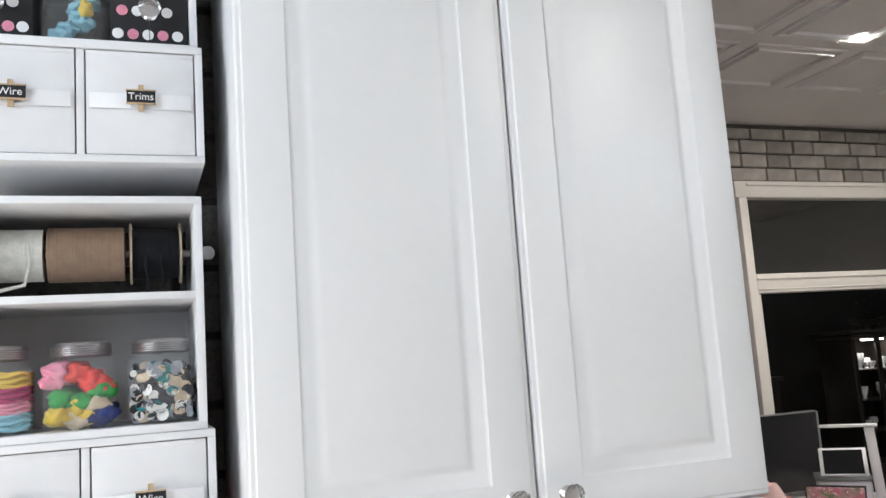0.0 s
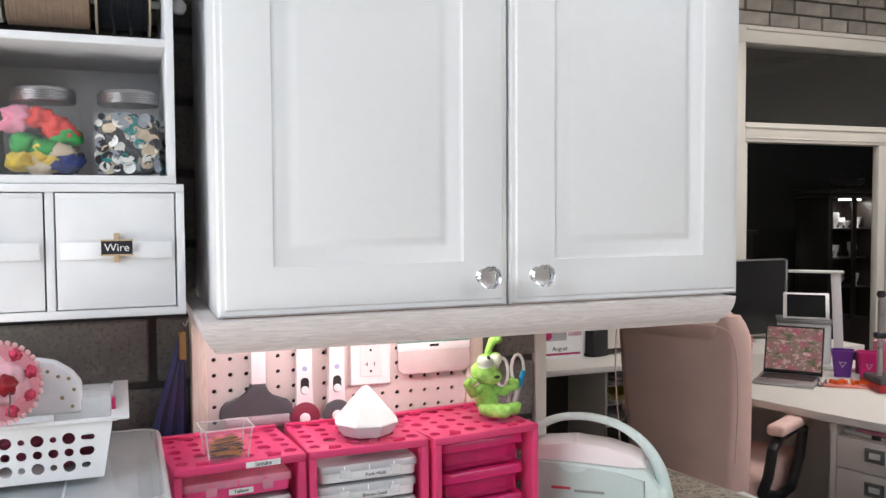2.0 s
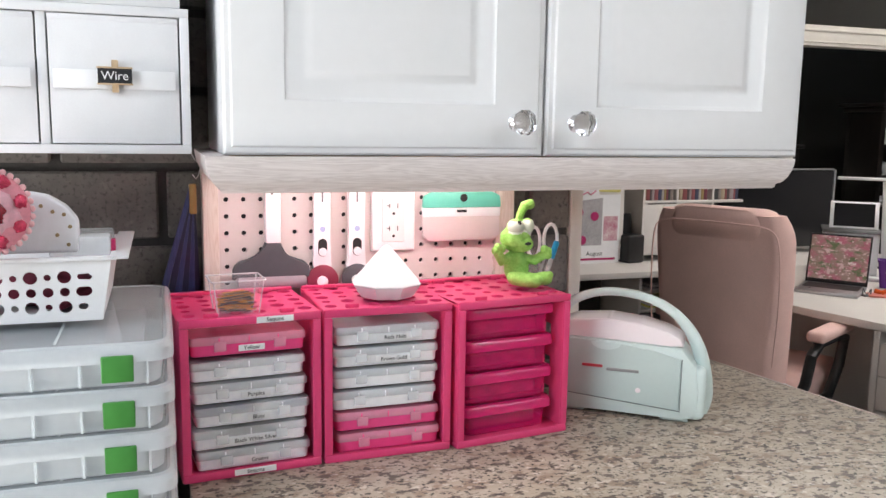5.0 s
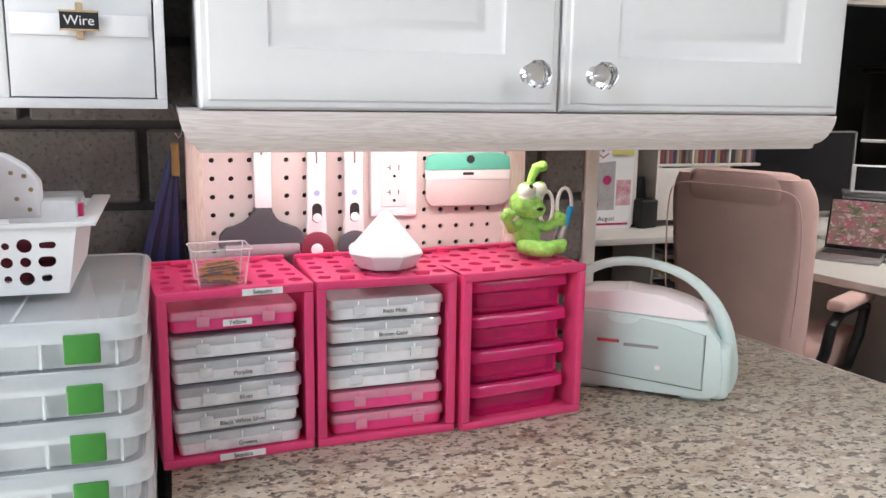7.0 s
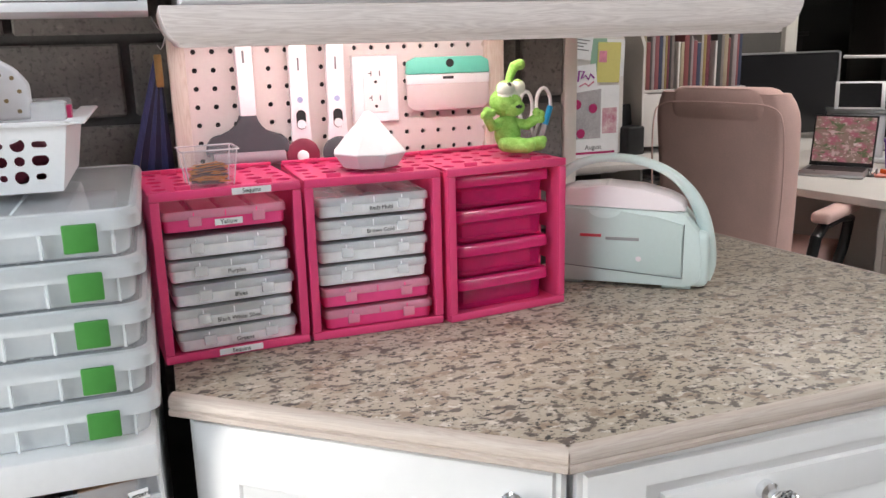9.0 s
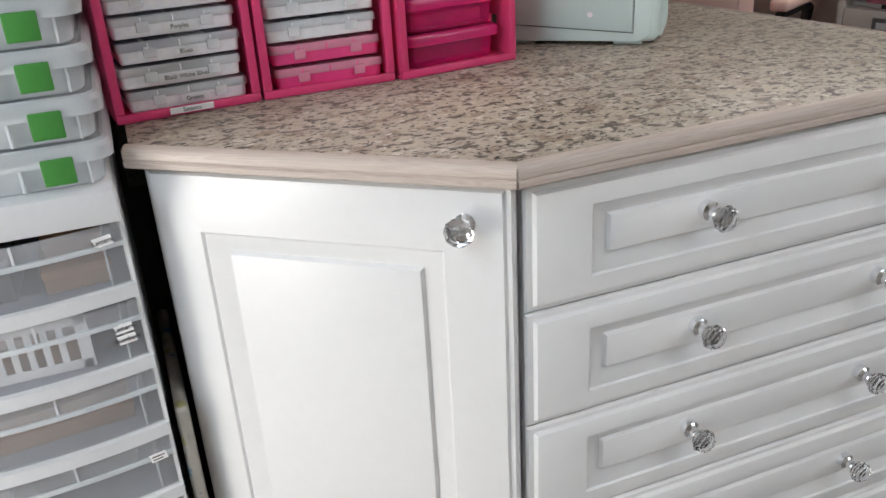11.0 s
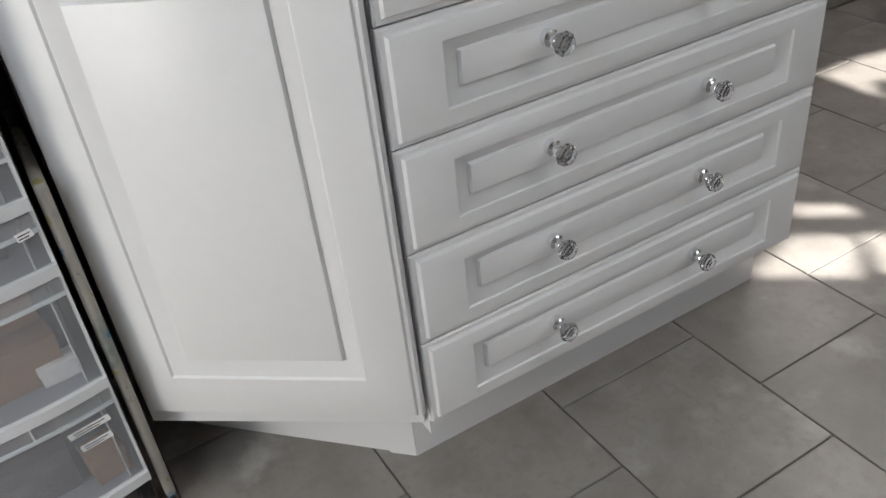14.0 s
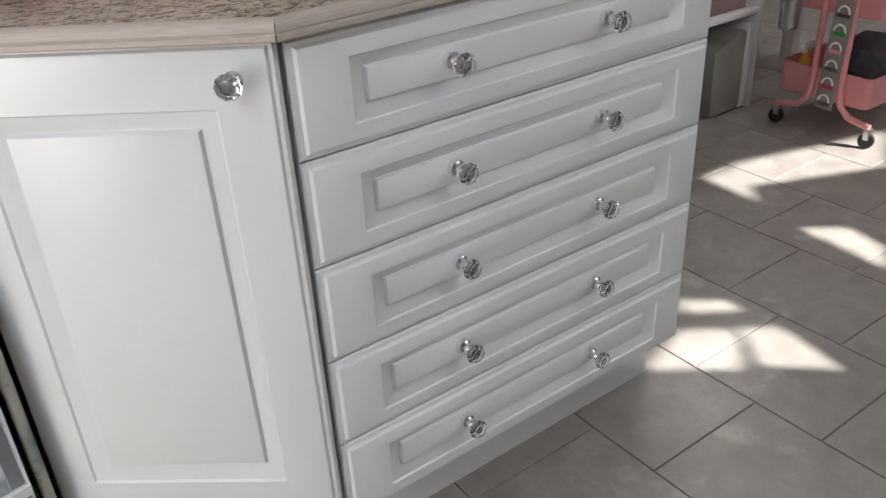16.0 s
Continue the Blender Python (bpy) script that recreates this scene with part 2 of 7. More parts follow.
CHALK = mat("chalkboard", (0.02, 0.02, 0.022), 0.8, vary=0.3, scale=60, fine=500)
INK_WHITE = mat("chalk_ink", (0.85, 0.85, 0.85), 0.8, vary=0.1)
INK = mat("black_ink", (0.02, 0.02, 0.02), 0.6)
PAPER = mat("white_paper", (0.82, 0.82, 0.82), 0.7, vary=0.05, scale=30)
PINE = wood_mat("raw_pine", (0.66, 0.50, 0.30), (0.45, 0.28, 0.12), (3, 40, 40))
PEG_WOOD = mat("peg_wood", (0.55, 0.40, 0.25), 0.6, vary=0.2, scale=30, stretch=(8, 8, 1))
LIMED = wood_mat("limed_wood", (0.76, 0.70, 0.68), (0.50, 0.43, 0.415), (2.2, 26, 34), 0.45)
LIMED_UP = wood_mat("limed_wood_upright", (0.74, 0.65, 0.58), (0.55, 0.42, 0.34), (30, 30, 2.5), 0.5)
EDGE = wood_mat("worktop_edge", (0.57, 0.49, 0.43), (0.41, 0.32, 0.27), (1.5, 1.5, 40), 0.45)
GRANITE = ramp_mat("speckled_laminate", [(0, 0, 0, 0, (0.42, 0.355, 0.28)), (20, 5, 0.46, 0.60, (0.475, 0.415, 0.34)), (34, 7, 0.52, 0.60, (0.30, 0.225, 0.165)), (16, 4, 0.55, 0.66, (0.47, 0.40, 0.31)), (60, 8, 0.545, 0.585, (0.125, 0.098, 0.083)), (75, 5, 0.58, 0.64, (0.60, 0.545, 0.47)), (150, 4, 0.575, 0.615, (0.040, 0.034, 0.030))], 0.42, 0.02, (0.85, 1.15, 1))
BLOCK = ramp_mat("wall_block", [(0, 0, 0, 0, (0.155, 0.145, 0.135)), (18, 5, 0.45, 0.7, (0.20, 0.185, 0.17)), (160, 3, 0.52, 0.7, (0.09, 0.085, 0.08)), (60, 4, 0.58, 0.75, (0.24, 0.225, 0.205))], 0.9, 0.6, shift=True)
MORTAR = mat("mortar", (0.085, 0.082, 0.08), 0.95, vary=0.25, scale=20, fine=300, bump=0.4)
STONE = mat("sandstone", (0.36, 0.33, 0.295), 0.9, vary=0.35, scale=9, fine=160, bump=0.6, random_tint=0.25)
STONE_JOINT = mat("stone_joint", (0.12, 0.11, 0.10), 0.95, vary=0.2)
TILE = ramp_mat("floor_tile", [(0, 0, 0, 0, (0.265, 0.246, 0.228)), (3.0, 6, 0.35, 0.75, (0.32, 0.30, 0.278)), (11, 6, 0.42, 0.8, (0.19, 0.172, 0.161)), (60, 4, 0.5, 0.8, (0.23, 0.21, 0.193)), (5.0, 7, 0.58, 0.70, (0.41, 0.39, 0.362))], 0.30, 0.04, shift=True)
GROUT = mat("grout", (0.145, 0.133, 0.122), 0.9, vary=0.2, scale=20)
CEILING = mat("ceiling_paint", (0.82, 0.79, 0.77), 0.7, vary=0.05, scale=4, fine=80, bump=0.05)
PLASTER = mat("plaster", (0.55, 0.52, 0.48), 0.85, vary=0.06, scale=3, fine=90, bump=0.1)
CHROME = mat("chrome", (0.85, 0.86, 0.88), 0.08, 1.0, vary=0.02)
STEEL = mat("brushed_steel", (0.60, 0.60, 0.61), 0.3, 1.0, vary=0.08, scale=10, fine=300, stretch=(1, 1, 20))
CRYSTAL = mat("crystal", (0.97, 0.98, 1.0), 0.02, vary=0.0, trans=1.0, ior=1.55)
PINK_PL = mat("pink_plastic", (0.77, 0.065, 0.20), 0.34, vary=0.08, scale=10, fine=200, bump=0.02, alpha=0.90)
PINK_CLEAR = mat("pink_clear_plastic", (0.80, 0.02, 0.18), 0.10, vary=0.06, alpha=0.48)
PINK_CASE = mat("bright_pink_case", (0.92, 0.085, 0.29), 0.25, vary=0.08, alpha=0.92)
FROST = mat("frosted_plastic", (0.90, 0.95, 1.0), 0.24, vary=0.08, scale=6, alpha=0.50)
CLEAR = mat("clear_plastic", (0.82, 0.84, 0.88), 0.16, vary=0.10, scale=5, alpha=0.15)
CLEAR_LID = mat("clear_case_lid", (0.93, 0.95, 0.98), 0.10, vary=0.10, scale=25, alpha=0.42)
MILK = mat("milky_plastic", (0.80, 0.81, 0.82), 0.4, vary=0.05, alpha=0.93)
GREEN_PL = mat("green_latch", (0.055, 0.24, 0.045), 0.45, vary=0.1, scale=20, bump=0.05)
GLASSY = mat("jar_plastic", (0.9, 0.92, 0.93), 0.04, vary=0.0, alpha=0.07)
# dark grey that puts the shade inside the milky tower into its colour
TOWER_SHADE = mat("tower_inside_shaded", (0.25, 0.26, 0.30), 0.5, vary=0.1, scale=5)
FILLS = {
    "mid": mat("pale_grey_contents", (0.55, 0.58, 0.62), 0.6, vary=0.3, scale=12, fine=200),
    "grey": mat("grey_contents", (0.52, 0.54, 0.58), 0.5, vary=0.6, scale=40, fine=300),
    "white": mat("pale_contents", (0.78, 0.79, 0.80), 0.5, vary=0.25, scale=50, fine=300),
    "dark": mat("dark_contents", (0.08, 0.07, 0.075), 0.5, vary=0.6, scale=40, fine=300),
    "kraft": mat("cardboard", (0.26, 0.15, 0.08), 0.8, vary=0.25, scale=12, fine=200),
    "blue": mat("blue_contents", (0.05, 0.07, 0.20), 0.5, vary=0.5, scale=30),
}

# ---- the large structure ----
WALL_Y, END_X = 1.54, 0.862
FAR_Y, CEIL_Z = 4.2, 2.86

# the block wall behind the worktop: a mortar core with a face of single blocks
wall_north = solid("wall_north", box((-1.3, WALL_Y + 0.012, 0), (END_X, WALL_Y + 0.17, CEIL_Z)), MORTAR, "dark grey concrete block wall with recessed joints", "wall", "structure")
# floor: grout bed, tiles are laid on it at the end of the file
floor = solid("floor", box((-1.3, -1.7, -0.08), (8.6, 7.6, -0.004)), GROUT, "grey stone tile floor with offset joints", "floor", "structure")

# ceiling of square coffered panels, one mesh
bm = box((-1.3, -1.7, CEIL_Z), (6.6, FAR_Y, CEIL_Z + 0.05))
cell = 0.61
for i in range(-2, 11):
    for j in range(-5, 7):
        x, y = 0.28 + i * cell, 0.55 + j * cell
        if x < -1.3 or x + cell > 6.6 or y < -1.7 or y + cell > FAR_Y:
            continue
        for d, z in ((0.045, 0.010), (0.085, 0.018)):
            a, b = d, cell - d
            for lo, hi in (((a, a), (b, a + 0.016)), ((a, b - 0.016), (b, b)), ((a, a + 0.016), (a + 0.016, b - 0.016)), ((b - 0.016, a + 0.016), (b, b - 0.016))):
                box((x + lo[0], y + lo[1], CEIL_Z - z), (x + hi[0], y + hi[1], CEIL_Z + 0.004), 0.003, 1, bm)
ceiling = solid("ceiling", bm, CEILING, "white coffered panel ceiling with raised mouldings", "ceiling", "structure")

wall_west = solid("wall_west", box((-1.45, -1.85, 0), (-1.3, FAR_Y, CEIL_Z)), PLASTER, "plain pale plastered wall", "wall", "structure")
# unseen south wall, added with openings that shape the sun patches on the floor
SX = lambda x, y: x + SUN_WAY.x / -SUN_WAY.y * (y + 1.7)
SZ = lambda y: SUN_WAY.z / -SUN_WAY.y * (y + 1.7)
patches = [[(1.351, 1.049), (1.511, 1.094), (1.575, 1.055), (1.604, 1.020), (1.580, 0.985), (1.505, 0.925)],
           [(1.622, 1.014), (1.697, 0.964), (1.664, 0.790), (1.545, 0.905), (1.600, 0.968)],
           [(1.616, 1.175), (1.700, 1.102), (1.683, 1.063), (1.577, 1.141)],
           [(2.190, 1.379), (2.205, 1.575), (2.385, 1.575), (2.700, 1.478), (2.947, 1.411), (2.680, 1.262), (2.286, 1.440), (2.262, 1.452)],
           [(2.139, 1.195), (2.236, 1.122), (2.202, 0.996), (2.110, 0.944)]]
outlines = [[(-1.3, 0.0), (6.6, 0.0), (6.6, CEIL_Z), (-1.3, CEIL_Z)]] + [[(SX(x, y), SZ(y)) for x, y in p] for p in patches]
bm = bmesh.new()
for line in outlines:
    vs = [bm.verts.new((x, -1.7, z)) for x, z in line]
    for k, v in enumerate(vs):
        bm.edges.new((v, vs[(k + 1) % len(vs)]))
bmesh.ops.triangle_fill(bm, use_beauty=True, use_dissolve=False, edges=bm.edges[:])
out = bmesh.ops.extrude_face_region(bm, geom=bm.faces[:])["geom"]
reach = SUN_WAY * (0.03 / -SUN_WAY.y)           # reveals run along the sunlight
for v in out:
    if isinstance(v, bmesh.types.BMVert):
        inside = -1.2 < v.co.x < 6.5 and 0.01 < v.co.z < CEIL_Z - 0.01
        v.co += reach if inside else Vector((0, -0.03, 0))
wall_sun_mask = solid("wall_sun_mask", bm, PLASTER, "plain unseen wall, openings cut to shape the sun patches", "wall", "structure")
wall_east = solid("wall_east", box((6.6, -1.85, 0), (6.75, FAR_Y, CEIL_Z)), PLASTER, "plain pale plastered wall", "wall", "structure")

# ---- the worktop and the base cabinets ----
TOP = [(0.227, 1.209), (0.569, 0.941), (1.327, 0.962), (1.19, 1.74), (0.875, 1.74), (0.875, 1.538), (0.227, 1.538)]
worktop = thing("worktop", "speckled beige and brown laminate worktop with pale wood edge", "worktop", pose(0.7, 1.3, 0.875))
inner = [(0.234, 1.213), (0.571, 0.949), (1.318, 0.970), (1.182, 1.734), (0.881, 1.734), (0.881, 1.534), (0.234, 1.534)]
part("surface", prism(inner, 0.887, 0.910, 0.0015), GRANITE, worktop, world=True)


def edge_piece(a, b):
    """A moulded edge strip from a to b along the worktop's rim."""
    a, b = Vector((*a, 0)), Vector((*b, 0))
    d = (b - a).normalized()
    out = Vector((d.y, -d.x, 0))
    prof = [(-0.008, 0.8855), (0.001, 0.8855), (0.004, 0.888), (0.004, 0.893), (0.0015, 0.895), (0.003, 0.897), (0.003, 0.904), (0.0005, 0.908), (-0.004, 0.9108), (-0.008, 0.9108)]
    return loft([[p + out * o + Vector((0, 0, z)) for o, z in prof] for p in (a, b)])


for a, b in ((TOP[0], TOP[1]), (TOP[1], TOP[2]), (TOP[2], TOP[3])):
    part("edge_strip", edge_piece(a, b), EDGE, worktop, "pale limed wood edge strip", world=True)

DOOR_STEPS = [(0, 0, 0.010), (0.0025, 0.0025, 0.0060), (0.0075, 0.0075, 0.0055), (0.0100, 0.0100, 0.0012), (0.013, 0.013, 0), (0.072, 0.076, 0), (0.075, 0.079, 0.0030), (0.078, 0.082, 0.0034), (0.096, 0.100, 0.0125), (0.0985, 0.1025, 0.0127), (0.1015, 0.1055, 0.0070), (0.105, 0.109, 0.0060)]
DRAWER_STEPS = [(0, 0, 0.010), (0.0025, 0.0025, 0.0068), (0.0085, 0.0075, 0.0062), (0.0115, 0.0105, 0.0014), (0.015, 0.014, 0), (0.075, 0.031, 0), (0.0770, 0.0328, 0.0028), (0.080, 0.0355, 0.0036), (0.097, 0.0485, 0.0130), (0.0995, 0.0500, 0.0132), (0.1020, 0.0520, 0.0078), (0.105, 0.0540, 0.0068)]


def knob(parent, m):
    """A faceted crystal knob on a chrome stem; m: its foot, standing out along -y."""
    stem = part("knob", moved(lathe([(0.011, -0.0085), (0.011, 0.002), (0.0085, 0.004), (0.0068, 0.006), (0.0065, 0.0105), (0.009, 0.0140), (0.0105, 0.0165), (0.004, 0.0180)], 20), m @ pose(0, 0, 0, 90)), CHROME, parent, "chrome stem with a faceted crystal ball")
    ball = lathe([(0.0085, 0.0158), (0.0125, 0.0193), (0.0155, 0.0248), (0.0150, 0.0278), (0.0115, 0.0328), (0.007, 0.0348), (0.001, 0.0353)], 10)
    part("crystal", moved(ball, m @ pose(0, 0, 0, 90)), CRYSTAL, stem, "clear faceted crystal", sharp=8)


# angled end cabinet with one door
A, B = Vector((0.240, 1.207, 0)), Vector((0.567, 0.949, 0))
ang = math.degrees(math.atan2(B.y - A.y, B.x - A.x))
DW = (B - A).length
corner = thing("corner_cabinet", "white angled base cabinet with one raised-panel door", "cabinet", pose(A.x, A.y, 0.145, 0, 0, ang))
into = POSE[corner.name].inverted()
body = [(0.246, 1.224), (0.578, 0.972), (0.584, 0.985), (0.584, 1.52), (0.246, 1.52)]
part("carcass", prism(body, 0.145, 0.877), WHITE_SIDE, corner, world=True)
door = part("door", moved(panel(DW, 0.714, DOOR_STEPS, 0.019, 0.010), pose(0, 0, 0.029)), WHITE, corner)
knob(door, pose(DW - 0.048, 0, 0.70))
kick = [(0.310, 1.343), (0.559, 1.080), (0.5865, 1.048), (0.5865, 1.13), (0.330, 1.39)]
part("toe_kick", prism(kick, 0.0, 0.1445), WHITE_SIDE, corner, world=True)

part("corner_foot", prism([(0.556, 1.078), (0.5868, 1.046), (0.5868, 1.06), (0.566, 1.087)], 0.0, 0.1440), WHITE_SIDE, corner, world=True)

# bank of five drawers
bank = thing("drawer_cabinet", "white base cabinet with five raised-panel drawers", "cabinet", pose(0.585, 0.953, 0.0))
part("carcass", box((0.590, 0.985, 0.145), (1.322, 1.53, 0.877)), WHITE_SIDE, bank, world=True)
part("toe_kick", box((0.588, 1.045, 0.0), (1.345, 1.09, 0.1445), 0.001), WHITE_SIDE, bank, world=True)
part("corner_post", box((0.584, 0.969, 0.12), (0.5885, 1.05, 0.877)), WHITE_SIDE, bank, world=True)
for i in range(5):
    z = 0.8805 - 0.1463 * (i + 1)
    d = part("drawer_front", moved(panel(0.738, 0.1443, DRAWER_STEPS, 0.021), pose(0, 0, z + 0.001)), WHITE, bank)
    for kx in (0.2215, 0.497):
        knob(d, pose(kx, -0.0010, z + 0.0775))

# ---- the wall cabinet ----
upper = thing("wall_cabinet", "white wall cabinet with two tall raised-panel doors", "cabinet", pose(0.277, 1.217, 1.3135))
UH = 1.070
UPPER_STEPS = [(0, 0, 0.008), (0.003, 0.003, 0.004), (0.008, 0.008, 0.0033), (0.010, 0.010, 0.0008), (0.013, 0.013, 0), (0.066, 0.060, 0), (0.0685, 0.0625, 0.0022), (0.072, 0.066, 0.0027), (0.084, 0.079, 0.0056), (0.087, 0.082, 0.0060), (0.091, 0.086, 0.0054), (0.096, 0.091, 0.0030), (0.100, 0.095, 0.0024)]
part("carcass", box((0.0015, 0.0225, 0.0), (0.764, WALL_Y - 1.217, UH), 0.001), WHITE_SIDE, upper)
for x0, w, kx in ((0.0, 0.3805, 0.3425), (0.3835, 0.3795, 0.038)):
    d = part("door", moved(panel(w, UH - 0.002, UPPER_STEPS, 0.020), pose(x0, 0, 0.001)), WHITE, upper)
    knob(d, pose(kx + x0, 0, 0.041))
# moulded valance of limed wood below it
valance = thing("valance", "limed pale wood moulding under the wall cabinet", "moulding", pose(0.277, 1.217, 1.272))
prof = [(0.012, 1.2725), (0.004, 1.2725), (0.0015, 1.2740), (0.0005, 1.2785), (-0.005, 1.2815), (-0.0095, 1.2880), (-0.0130, 1.2970), (-0.0148, 1.3050), (-0.0155, 1.3130), (0.012, 1.3130)]
x0, x1, y0, yb = 0.272, 1.003, 1.214, 1.50
part("front_board", loft([[(x0 + o if k == 0 else x1 - o, y0 + o, z) for o, z in prof] for k in (0, 1)]), LIMED, valance, world=True, sharp=50)
part("side_board", loft([[(x0 + o, y0 + o if k == 0 else yb, z) for o, z in prof] for k in (0, 1)]), LIMED, valance, world=True, sharp=50)
part("side_board", loft([[(x1 - o, y0 + o if k == 0 else yb, z) for o, z in prof] for k in (0, 1)]), LIMED, valance, world=True, sharp=50)
part("soffit", box((0.285, 1.232, 1.3080), (0.99, 1.495, 1.3130)), PINE, valance, "raw yellow pine board", world=True)
part("rear_batten", box((0.745, 1.46, 1.285), (1.0, 1.495, 1.3075), 0.001), PINE, valance, "raw yellow pine batten", world=True)
strip = thing("strip_lamp", "thin white strip lamp glowing under the wall cabinet", "lamp", pose(0.50, 1.38, 1.305))
GLOW = mat("lamp_glow", (1.0, 0.95, 0.92), 0.5, vary=0.0, emit=0.42)
part("housing", box((0.285, 1.369, 1.303), (0.715, 1.391, 1.3078), 0.001), WHITE_SIDE, strip, world=True)
part("diffuser", box((0.29, 1.372, 1.2995), (0.71, 1.388, 1.3025), 0.001), GLOW, strip, world=True)

# ---- the pegboard ----
pegboard = thing("pegboard", "white pegboard with black holes in a pale wood frame", "pegboard", pose(0.50, 1.50, 0.912))
PEG = mat("peg_white", (0.74, 0.655, 0.635), 0.5, vary=0.04, scale=6, fine=200)
px0, px1, pz0, pz1, pitch = 0.286, 0.722, 0.912, 1.312, 0.0242


def holed_sheet(x0, x1, z0, z1, y, thick, xs, zs, r, n=8):
    """A sheet that faces -y with round holes at a grid; each grid cell is a square with a ring."""
    bm = bmesh.new()
    half = (xs[1] - xs[0]) / 2
    for cx in xs:
        for cz in zs:
            outer = []
            for k in range(n):
                a = 2 * math.pi * (k + 0.5) / n
                u, v = math.cos(a), math.sin(a)
                f = half / max(abs(u), abs(v))
                outer.append((cx + u * f, cz + v * f))
            inner = [(cx + r * math.cos(2 * math.pi * (k + 0.5) / n), cz + r * math.sin(2 * math.pi * (k + 0.5) / n)) for k in range(n)]
            corners = {}
            o = [bm.verts.new((a, y, b)) for a, b in outer]
            i0 = [bm.verts.new((a, y, b)) for a, b in inner]
            i1 = [bm.verts.new((a, y + thick, b)) for a, b in inner]
            for k in range(n):
                j = (k + 1) % n
                bm.faces.new((o[k], o[j], i0[j], i0[k]))
                bm.faces.new((i0[k], i0[j], i1[j], i1[k]))
            for k, (sx, sz) in ((n // 8, (1, 1)), (3 * n // 8, (-1, 1)), (5 * n // 8, (-1, -1)), (7 * n // 8, (1, -1))):
                c = bm.verts.new((cx + sx * half, y, cz + sz * half))
                bm.faces.new((o[k - 1], c, o[k]))
    return bm


pxs = [0.298 + pitch * i for i in range(18)]
pzs = [1.2412 - pitch * j for j in range(-3, 13)]
sheet = holed_sheet(px0, px1, pz0, pz1, 1.50, 0.005, pxs, pzs, 0.0036)
bmesh.ops.remove_doubles(sheet, verts=sheet.verts, dist=1e-5)
part("board", sheet, PEG, pegboard, world=True, sharp=80)
# black sheet added so the holes look shaded
part("hole_shade", box((0.29, 1.507, 0.915), (0.72, 1.509, 1.305)), BLACK, pegboard, "black sheet that stands in for the shade in the holes", world=True)
for a, b in ((0.2655, 0.2872), (0.7085, 0.7395)):
    part("frame_strip", box((a, 1.4935, 0.9125), (b, 1.539, 1.309), 0.002), LIMED_UP, pegboard, "pale pine frame strip", world=True)

# ---- wall shelves beside the wall cabinet ----
def cube_shelf(label, x0, x1, z0, z1, y0, shelves=(), uprights=(), back=None, t=0.010):
    th = thing("wall_shelf", label, "shelf", pose((x0 + x1) / 2, y0, z0), "shelves on the block wall")
    part("top_board", box((x0, y0, z1 - t), (x1, WALL_Y, z1), 0.0008), WHITE_SIDE, th, world=True)
    part("bottom_board", box((x0, y0, z0), (x1, WALL_Y, z0 + t), 0.0008), WHITE_SIDE, th, world=True)
    for a, b in ((x0, x0 + t), (x1 - t, x1)):
        part("side_board", box((a, y0, z0 + t), (b, WALL_Y, z1 - t), 0.0006), WHITE_SIDE, th, world=True)
    for z in shelves:
        part("shelf_board", box((x0 + t, y0 + 0.002, z - t / 2), (x1 - t, WALL_Y, z + t / 2), 0.0006), WHITE_SIDE, th, world=True)
    for x in uprights:
        part("divider", box((x - t / 2, y0 + 0.004, z0 + t), (x + t / 2, WALL_Y, z1 - t), 0.0006), WHITE_SIDE, th, world=True)
    if back:
        part("back_panel", box((x0 + t, WALL_Y - 0.006, back[0]), (x1 - t, WALL_Y - 0.001, back[1])), WHITE_SIDE, th, world=True)
    return th


cube_shelf("white cube shelf holding two white fabric bins, above the worktop", -0.078, 0.247, 1.312, 1.477, 1.310, uprights=(0.091,))
cube_shelf("white open shelf with spools above and jars below", -0.078, 0.238, 1.4775, 1.785, 1.312, shelves=(1.653,), back=(1.4875, 1.648))
cube_shelf("white cube shelf holding two white fabric bins, high on the wall", -0.078, 0.244, 1.830, 1.994, 1.310, uprights=(0.089,))
cube_shelf("white top shelf with dotted boxes on it", -0.078, 0.240, 1.9945, 2.300, 1.330)


